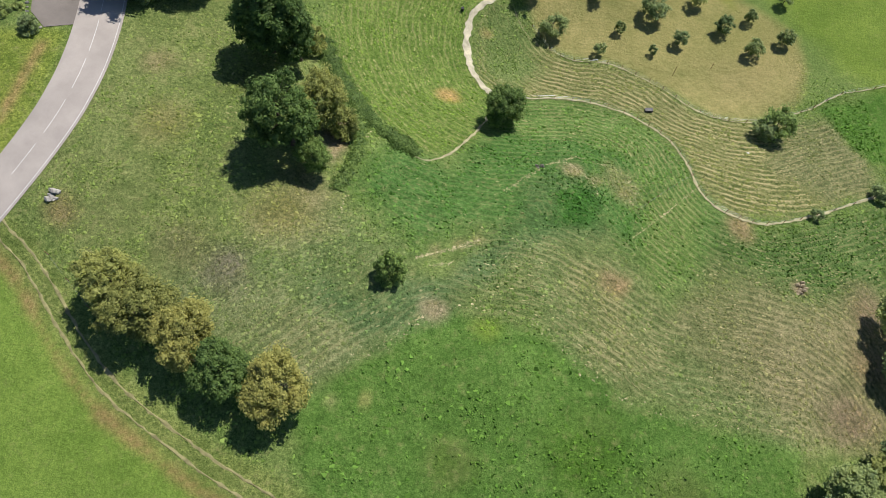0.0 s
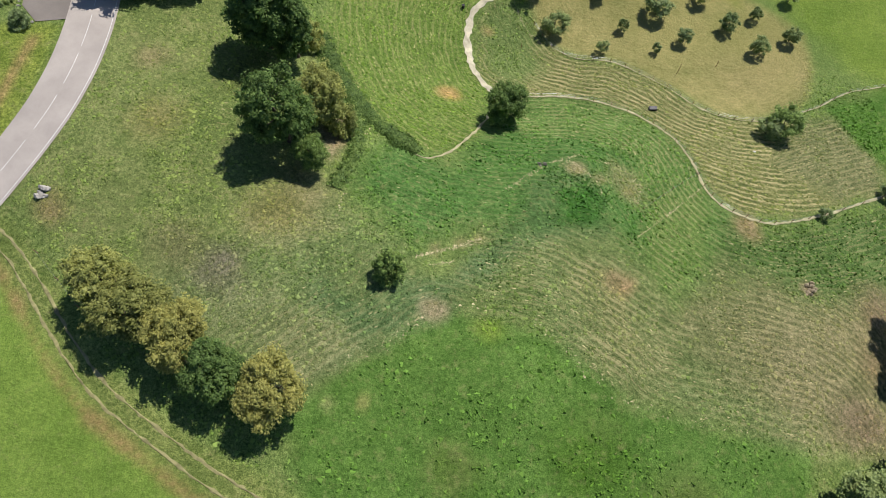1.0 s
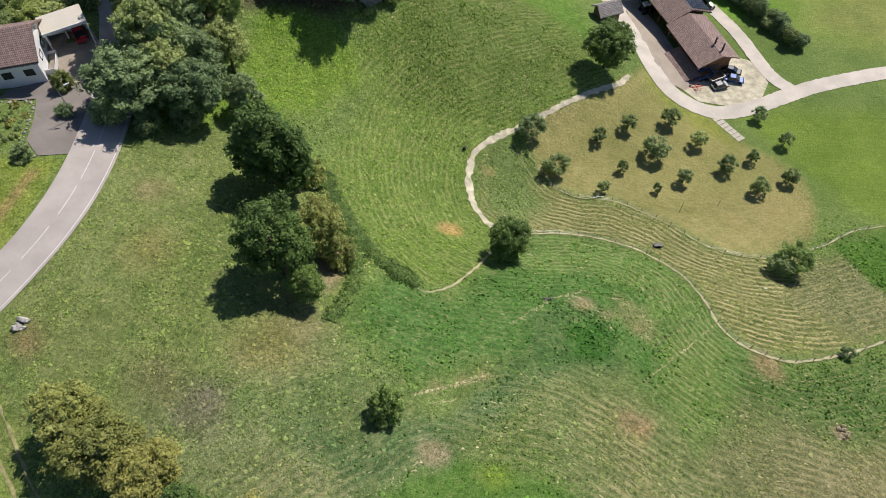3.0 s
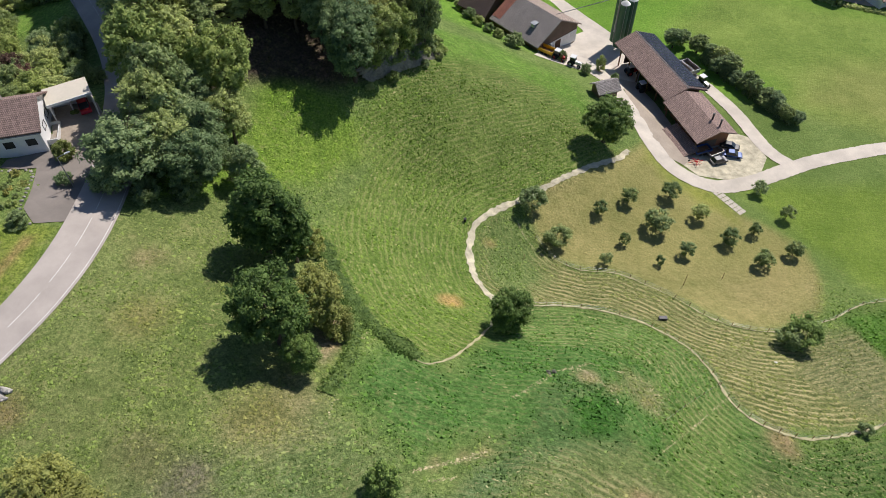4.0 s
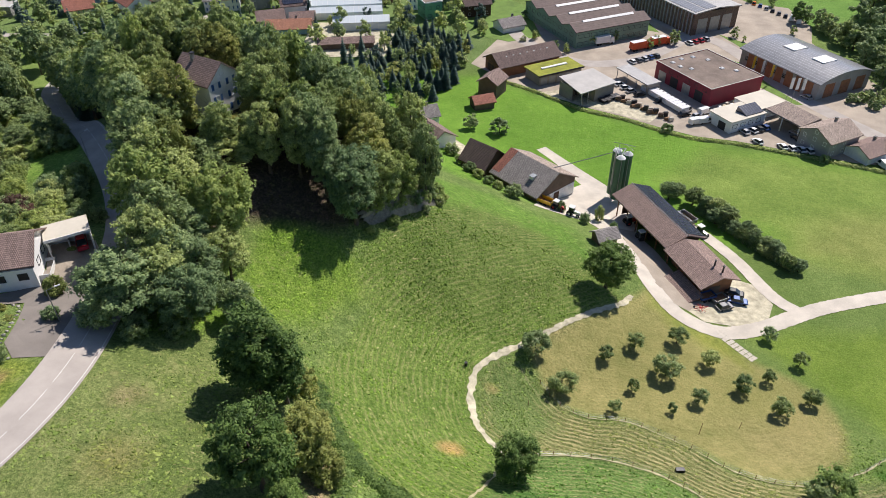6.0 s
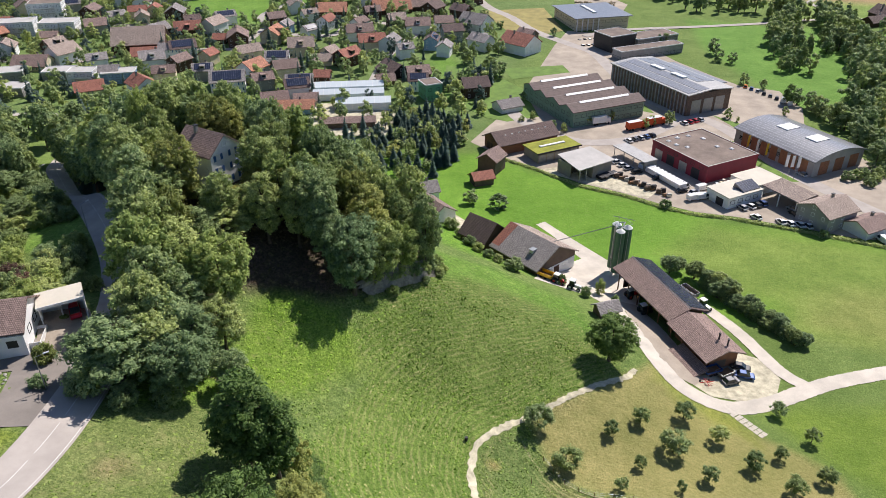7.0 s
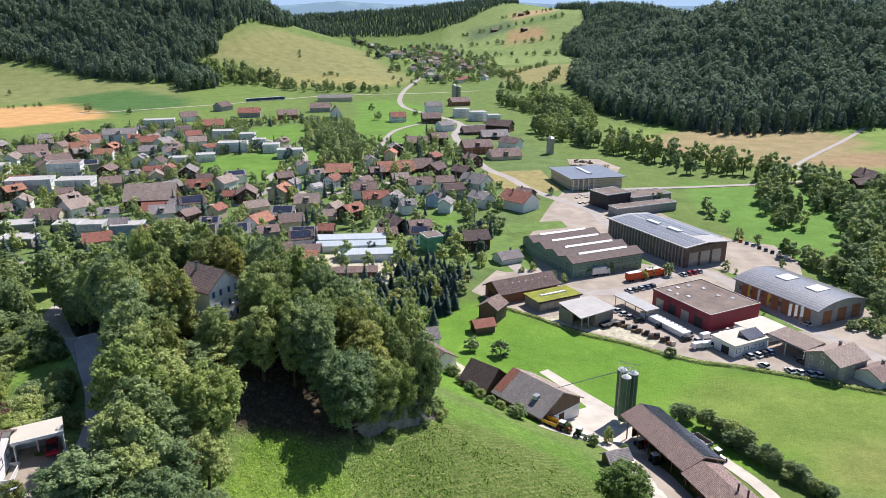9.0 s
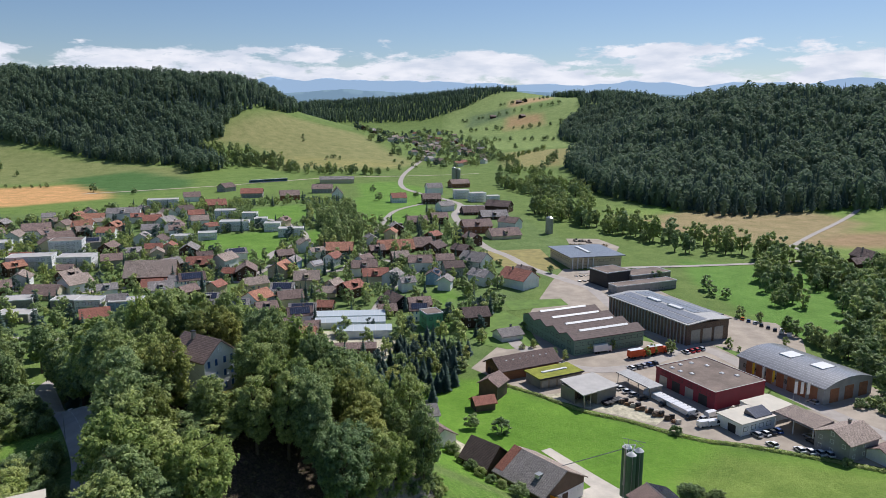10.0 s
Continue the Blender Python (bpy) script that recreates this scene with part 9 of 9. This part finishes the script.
house(-54, 432, 58, 9.8, 7.0, "brown", "white", 2, shutters=BLUE_SHUTTER)
house(-207, 452, 36, 9.6, 7.0, "grey", "grey", 2, dormer=True)
house(-225, 403, 12, 8.6, 7.0, "brown", "cream", 2)
house(-150, 378, 4, 8.1, 7.0, "grey", "white", 2, shutters=GREENWALL)
house(-125, 367, 71, 7.9, 7.0, "red", "cream", 2)
house(-88, 327, 26, 9.4, 7.5, "brown", "grey", 2, dormer=True)
house(-63, 372, 58, 7.5, 7.0, "beige", "cream", 2, shutters=BLUE_SHUTTER)
house(-24, 378, 23, 8.1, 7.0, "grey", "white", 2, dormer=True)
# larger buildings
house(-170, 393, 12, 27.0, 19.0, "beige", "wood", 2, "huge old farmhouse with a broad brown roof", pitch=0.75, wins=False)
house(-161, 377, 12, 15.0, 10.0, "red", "wood", 1, "red tiled wing of the old farmhouse", wins=False, chimney=False)
house(-38, 475, 14, 24.0, 13.0, "orange", "wood", 1, "long barn with a bright orange tiled roof", pitch=0.8, wins=False, chimney=False)
house(-20, 484, 14, 12.0, 13.0, "brown", "wood", 1, "brown tiled end of the long barn", pitch=0.8, wins=False, chimney=False)
for x, y, l, w, h, st in ((-255, 462, 20, 13, 11, 4), (-257, 424, 25, 13, 8.5, 3), (-229, 424, 20, 13, 8.5, 3), (-282, 689, 28, 12, 8, 3), (-195, 609, 18, 12, 7, 2), (-170, 551, 22, 12, 7, 2), (-154, 568, 10, 10, 6, 2), (-139, 546, 12, 10, 6, 2), (-120, 525, 18, 10, 6, 2), (-180, 516, 13, 10, 5, 2), (-195, 506, 15, 9, 5, 2),
                         (-178, 338, 12, 9, 5.5, 2), (-191, 344, 16, 10, 4, 1), (-218, 341, 18, 11, 4, 1), (-202, 316, 15, 10, 4, 1), (10, 751, 16, 12, 9, 3), (26, 722, 16, 12, 9, 3), (41, 706, 12, 10, 8, 3), (24, 655, 24, 8, 3.5, 1), (-171, 597, 12, 10, 6, 2), (-310, 470, 20, 12, 8, 3)):
    block(x, y, 12 + 6 * math.sin(x), l, w, h, PLASTER if st > 1 else GREYWALL, ROOF_FLAT if st < 4 else ROOF_GRAVEL, "white flat-roofed %s with rows of windows" % ("apartment house" if st > 2 else "modern house" if st > 1 else "low annex"), "house", HOUSES, st, "apartment_house" if st > 2 else "flat_roofed_house", balcony=st > 1)
block(-160, 338, 12, 15, 9, 5.2, BLUEWALL, ROOF_FLAT, "pale blue flat-roofed house with white edges", "house", HOUSES, 2, "flat_roofed_house")
block(-9, 315, 24, 8, 9, 7.2, plain("fresh_green_cladding", lin(110, 178, 142, 0.85), 0.6, vary=0.08), ROOF_GRAVEL, "fresh green cube house with a white roof edge", "house", HOUSES, 2, "flat_roofed_house")
house(-280, 600, 15, 26, 12, "grey", "white", 3, "large white terraced house with grey gables", dormer=True)
# the white chapel-like house on the rise
house(-121, 750, 100, 15, 11, "dark", "white", 2, "tall white gabled house standing on the rise", pitch=1.1)
house(-150, 930, 8, 44, 10, "grey", "cream", 2, "long pale factory range at the railway", wins=False)
# garden centre
for x, y, l, w, h in ((-48, 324, 34, 8, 3.2), (-46, 314, 32, 7, 3.0), (-38, 301, 24, 9, 3.6)):
    gh = thing("greenhouse", x, y, 6, "long glass greenhouse with pale panes", "greenhouse", "greenhouses of the garden centre")
    part("glass_hall", gable_wall(l, w, h, h + 1.5, -0.4), GLASS_PALE, gh)
    for i in range(int(l / 2.4) + 1):
        part("rib", shared(("rib", w, h), lambda: Geo().prism([(-w / 2 - 0.06, 0), (-w / 2 + 0.04, 0), (-w / 2 + 0.04, h), (0, h + 1.48), (w / 2 - 0.04, h), (w / 2 - 0.04, 0), (w / 2 + 0.06, 0), (w / 2 + 0.06, h + 0.06), (0, h + 1.6), (-w / 2 - 0.06, h + 0.06)], -0.05, 0.05).mesh("rib", [WHITE])), None, gh, "", Matrix.Translation((-l / 2 + i * 2.4, 0, 0)))
house(-42, 279, 6, 22, 6, "brown", "old", 1, "low brown roofed store of the garden centre", pitch=0.4, wins=False, chimney=False)
house(-70, 324, 8, 12, 8, "grey", "white", 2, "white house with a blue solar roof", solar=True)
house(-68, 296, 6, 18, 8, "orange", "blue", 1, "low house with an orange tiled roof")
sheet("nursery_yard", [(-60, 306), (-28, 306), (-22, 292), (-26, 268), (-50, 268), (-60, 284)], GRAVEL, "pale gravel yard of the garden centre", 0.2, cell=10)
for x, y, w in ((-62, 262, 6), (-54, 264, 5)):
    pt = thing("polytunnel", x, y, 96, "white plastic growing tunnel", "tunnel", "growing tunnels")
    arcp = [(math.cos(math.pi * i / 10) * w / 2, math.sin(math.pi * i / 10) * w * 0.5) for i in range(11)]
    part("cover", Geo().prism(arcp, -7, 7), WHITE, pt)
# houses between knoll and farm
house(-5.5, 196, 126, 12, 9, "brown", "white", 2, "house with a brown roof below the knoll", z=FLOOR + 0.2)
house(-9, 213, 20, 9, 7, "grey", "white", 1, "small white house below the knoll")
house(15, 236, 60, 8, 7, "brown", "old", 2, "weathered wooden barn at the meadow's end", wins=False, chimney=False)
house(11, 225, 20, 7, 5, "red", "old", 1, "small red roofed shed in the meadow", wins=False, chimney=False)
sheet("knoll_drive", [(-2, 190), (6, 186), (14, 182), (12, 187), (4, 196), (-2, 204)], GRAVEL, "pale drive beside the house below the knoll", 0.1, cell=6)
# big valley silos and the farm by the stream
for x, y, h in ((76, 546, 12), (3, 959, 18), (9, 962, 16)):
    tw = thing("grain_silo", x, y, 0, "tall grey cylindrical silo with a flat cap", "silo", "far silos")
    part("tank", Geo().cyl(0, 0, -1, h, 3.0, 3.0, 16), GREY_METAL if h < 20 else DARK_METAL, tw)
    part("cap", Geo().cyl(0, 0, h, h + 1.2, 3.1, 1.2, 16), GREY_METAL, tw)
house(276, 466, 100, 18, 11, "dark", "wood", 1, "dark farmhouse by the stream", pitch=0.8)
house(261, 449, 20, 14, 9, "dark", "wood", 1, "dark barn by the stream", wins=False)
# a small blue train at the halt
tn = thing("railcar", -240, 930, 38, "blue and white railcar standing at the halt", "train")
for i in range(3):
    part("coach", Geo().box(-26 + i * 17.6, -9 + i * 17.6, -1.4, 1.4, 0.9, 4.2), CARS["blue"], tn)
    part("window_band", Geo().box(-25 + i * 17.6, -10 + i * 17.6, -1.46, 1.46, 2.3, 3.3), GLASS_DARK, tn)
    part("coach_roof", Geo().box(-26 + i * 17.6, -9 + i * 17.6, -1.3, 1.3, 4.2, 4.5), WHITE, tn)
ribbon("railway", [(-420, 800), (-300, 880), (-240, 930), (-170, 985), (-60, 1030), (40, 1060)], 5, GRAVEL, 0.35, "gravel railway bed along the slope", 0, "railway")
# far hamlet
rng_h = random.Random(4)
HAMLET = scatter([(-190, 1500), (-190, 2200), (-70, 2250), (0, 2060), (90, 1800), (70, 1250), (0, 1140), (-56, 1220), (-120, 1410)], 40, 14)
for x, y in HAMLET:
    if rng_h.random() < (0.8 if y < 1900 else 0.45):
        house(x, y, rng_h.uniform(0, 180), rng_h.uniform(11, 18), rng_h.uniform(9, 12), rng_h.choice(("red", "brown", "grey", "beige", "dark")), rng_h.choice(("white", "white", "cream", "wood")), 2, "far village house with a tiled roof", "far hamlet", wins=False)

# the rest of the village fills the gaps between the houses that stand out
def outside_greens(x, y, gap=0.0):
    return np.all([inside(x, y, g) < -gap for g in GREENS], axis=0)


rng_f = random.Random(23)
KNOWN = [(o.location.x, o.location.y) for o in scene.objects if o.parent is None and o.get("category") in ("house", "greenhouse", "barn") and o.location.y > 230]
for x, y in scatter([(-360, 330), (-250, 300), (-100, 300), (-30, 330), (0, 420), (-10, 520), (-50, 560), (-60, 470), (-110, 480), (-130, 560), (-200, 640), (-330, 640), (-400, 520)], 17.5, 55, lambda x, y: outside_greens(x, y, 5)):
    if min(math.hypot(x - a, y - b) for a, b in KNOWN) > 15.5 and inside(np.array([x]), np.array([y]), [(-150, 470), (-105, 470), (-95, 540), (-140, 540)])[0] < 0 and rng_f.random() < 0.68:
        KNOWN.append((x, y))
        l = rng_f.uniform(9, 14)
        house(x, y, rng_f.choice((14, 30, 104, 50, 125, 80)) + rng_f.uniform(-14, 14), l, l * rng_f.uniform(0.7, 0.9), rng_f.choice(("brown", "brown", "red", "grey", "beige", "orange", "dark", "beige")), rng_f.choice(("white", "white", "white", "cream", "wood")), 2, dormer=rng_f.random() < 0.3, sides=(0, 3))

# ---- trees of the village, the stream and the fields
HOMES = np.array([(o.location.x, o.location.y) for o in scene.objects if o.parent is None and o.get("category") in ("house", "greenhouse", "barn", "hall", "silo", "shed", "office", "workshop") and o.location.y > 185])


def free(x, y, gap=7.5):
    return np.hypot(HOMES[:, 0] - x, HOMES[:, 1] - y).min() > gap and dist_line(np.array([x]), np.array([y]), MAIN_STREET)[0][0] > 5


rng_t = random.Random(77)
kinds = ("mid", "dark", "dark", "mid", "fir", "blue", "dark")
for x, y in scatter([(-400, 300), (-200, 262), (-60, 246), (-10, 250), (18, 300), (30, 420), (0, 560), (-30, 700), (-140, 720), (-300, 690), (-400, 560)], 9.6, 9, outside_greens):
    if free(x, y, 7.2):
        h = rng_t.uniform(4.0, 10.0)
        if rng_t.random() < 0.16:
            far_tree(x, y, "fir", "fir", h * 0.24, h * 1.25, "village_trees")
        else:
            far_tree(x, y, "far", rng_t.choice(kinds), h * rng_t.uniform(0.3, 0.46), h, "village_trees")
for x, y in scatter([(-400, 300), (-60, 262), (0, 330), (0, 560), (-140, 640), (-400, 560)], 21, 19, outside_greens):
    if free(x, y, 7.5):
        far_tree(x, y, "farbush", rng_t.choice(kinds), rng_t.uniform(1.2, 2.6), rng_t.uniform(1.2, 2.6), "village_trees")
# nursery conifers below the knoll
for x, y in scatter([(-34, 232), (-8, 226), (2, 240), (10, 262), (6, 284), (-10, 292), (-26, 286), (-34, 262)], 4.9, 31):
    if rng_t.random() < 0.85 and free(x, y, 6):
        if rng_t.random() < 0.75:
            fir(x, y, rng_t.uniform(5, 9), rng_t.uniform(1.9, 2.8), "fir", "nursery conifers", False)
        else:
            tree(x, y, "far", rng_t.choice(("mid", "dark", "rust")), rng_t.uniform(2, 3), rng_t.uniform(4.5, 7.5), "nursery trees")
# grove on the village rise
for x, y in scatter([(-112, 565), (-98, 600), (-80, 596), (-68, 545), (-64, 505), (-78, 484), (-96, 488), (-92, 540)], 7.5, 41):
    far_tree(x, y, "poplar" if rng_t.random() < 0.4 else "far", "dark", rng_t.uniform(3.4, 4.6), rng_t.uniform(11, 17), "village_trees")
# trees along the stream
for line, sp, form in (([(100, 640), (113, 583), (141, 545), (150, 505), (165, 478), (196, 480), (206, 455)], 8.5, "poplar"), ([(206, 455), (190, 420), (176, 375), (168, 350)], 5.0, "far"), ([(212, 452), (198, 420), (186, 385), (178, 352)], 6.0, "poplar"), ([(232, 462), (226, 430), (208, 390), (204, 350), (196, 318), (178, 288), (160, 262)], 4.2, "far"), ([(240, 460), (236, 428), (220, 392), (214, 350), (206, 318), (190, 288), (172, 262)], 5.2, "poplar"), ([(262, 440), (250, 400), (232, 360), (222, 320), (206, 290)], 6.0, "far"),
                       ([(75, 663), (92, 640), (104, 617), (114, 634)], 9.0, "far"), ([(80, 850), (92, 760), (120, 812), (142, 838)], 15.0, "far"), ([(68, 1390), (97, 1222), (107, 1040), (130, 1022), (150, 1115), (180, 1237)], 26.0, "far"), ([(230, 388), (256, 415), (285, 430)], 7.5, "far"),
                       ([(-370, 1012), (-330, 1050), (-296, 1072), (-267, 1056), (-231, 1042), (-195, 1025), (-131, 1041)], 12.0, "far"), ([(166, 292), (178, 268), (170, 240), (160, 222)], 6.5, "far"), ([(-350, 1130), (-290, 1110), (-262, 1075)], 12.0, "far")):
    for x, y in smooth_line(line, sp):
        x, y = x + rng_t.uniform(-5, 5), y + rng_t.uniform(-6, 6)
        f = form if rng_t.random() < 0.7 else "far"
        h = rng_t.uniform(10, 18) if f == "poplar" else rng_t.uniform(8, 14)
        far_tree(x, y, f, rng_t.choice(("mid", "dark", "mid", "blue")), h * (0.2 if f == "poplar" else 0.36), h, "stream_trees")
# thicket behind the curved hall
for x, y in smooth_line([(151.5, 305.3), (154.5, 300.7), (156.7, 291.9), (158.7, 284.9), (160.2, 276.9), (161.0, 268.0), (160.9, 258.4), (159.4, 248.3), (155.4, 237.8)], 4.2):
    k = rng_t.uniform(6.5, 10.5)
    far_tree(x + rng_t.uniform(-1.5, 3), y + rng_t.uniform(-2, 3), "far", rng_t.choice(("mid", "dark", "dark", "deep")), k * 0.42, k, "stream_trees")
for x, y in smooth_line([(139.0, 227.9), (146.2, 230.4), (153.5, 232.8), (144.4, 223.4)], 3.6):
    far_tree(x, y, "farbush", rng_t.choice(("dark", "mid")), 2.4, 3.2, "stream_trees")
# single field trees
for x, y, h in ((-417, 822, 11), (-360, 800, 8), (-333, 640, 8), (-320, 659, 9), (-340, 538, 10), (-304, 500, 9), (-74, 721, 9), (-91, 822, 9), (-38, 754, 8), (-24, 549, 8), (-36, 573, 8), (20, 341, 10), (24, 343, 9), (7, 385, 6), (-30, 423, 10), (160, 1120, 16), (210, 1200, 14), (118, 400, 8), (140, 372, 7), (146, 368, 6), (142, 385, 9), (-640, 1000, 16), (-660, 1010, 14), (-590, 960, 8), (60, 1500, 14), (150, 1690, 13), (240, 1830, 15)):
    far_tree(x, y, "far", "dark", h * 0.45, h, "field_trees")
for i in range(26):
    x, y = -330 + rng_t.random() * 290, 1060 + rng_t.random() * 260
    far_tree(x, y, "far", "dark", 3.0, 6.5, "field_trees")
for i in range(20):
    x, y = -620 + rng_t.random() * 130, 830 + rng_t.random() * 60
    far_tree(x, y, "far", "dark", 2.2, 4.6, "field_trees")
for x, y in scatter([(-200, 1480), (-190, 2200), (-70, 2280), (0, 2100), (110, 1800), (100, 1250), (0, 1120), (-80, 1200)], 24, 33):
    if np.hypot(HAMLET[:, 0] - x, HAMLET[:, 1] - y).min() > 11 and rng_t.random() < 0.75:
        h = rng_t.uniform(8, 16)
        far_tree(x, y, "far", rng_t.choice(kinds), h * 0.45, h, "field_trees")
for line, sp, h in (([(-387, 1080), (-328, 1090), (-274, 1082), (-234, 1056), (-165, 1047), (-110, 1034)], 7.0, 14), ([(-383, 1156), (-345, 1150), (-300, 1120), (-271, 1100)], 6.0, 17), ([(-395, 1130), (-350, 1110), (-310, 1085)], 6.0, 18), ([(90, 1240), (120, 1330), (150, 1420), (200, 1560)], 14.0, 12),
                    ([(60, 900), (84, 820), (104, 760), (112, 700), (100, 660)], 6.0, 15), ([(96, 900), (124, 830), (138, 770), (134, 700), (120, 650)], 6.0, 15), ([(120, 880), (140, 840), (160, 790)], 6.0, 13), ([(70, 640), (100, 600), (130, 552), (160, 525), (190, 500), (216, 470)], 8.0, 17), ([(84, 655), (112, 612), (142, 566), (170, 536), (200, 508)], 11.0, 17), ([(216, 470), (226, 440), (222, 410), (216, 380), (200, 340), (188, 305)], 6.5, 16), ([(70, 1080), (100, 1010), (130, 960)], 9.0, 13)):
    for x, y in smooth_line(line, sp):
        k = h * rng_t.uniform(0.7, 1.2)
        far_tree(x + rng_t.uniform(-6, 6), y + rng_t.uniform(-8, 8), "far", rng_t.choice(("mid", "blue", "dark", "mid", "light")), k * 0.34, k, "stream_trees")
for line, sp in (([(0, 2120), (150, 2070), (300, 2010)], 26.0), ([(30, 2330), (200, 2300), (340, 2260)], 22.0), ([(160, 2480), (250, 2470), (330, 2460)], 18.0), ([(80, 1900), (180, 1860), (280, 1800)], 24.0)):
    for x, y in smooth_line(line, sp):
        k = rng_t.uniform(8, 15)
        far_tree(x + rng_t.uniform(-8, 8), y + rng_t.uniform(-8, 8), "far", "dark", k * 0.5, k, "field_trees")
for x, y in ((226, 2466), (250, 2474), (212, 2190), (130, 2290)):
    house(x, y, rng_t.uniform(0, 180), 18, 12, "brown", "wood", 2, "far brown farmhouse on the hill", "far hamlet", wins=False)
pour("village_trees", "garden trees and shrubs between the village houses")
pour("stream_trees", "trees and thickets along the valley stream")
pour("field_trees", "scattered trees in the far fields")
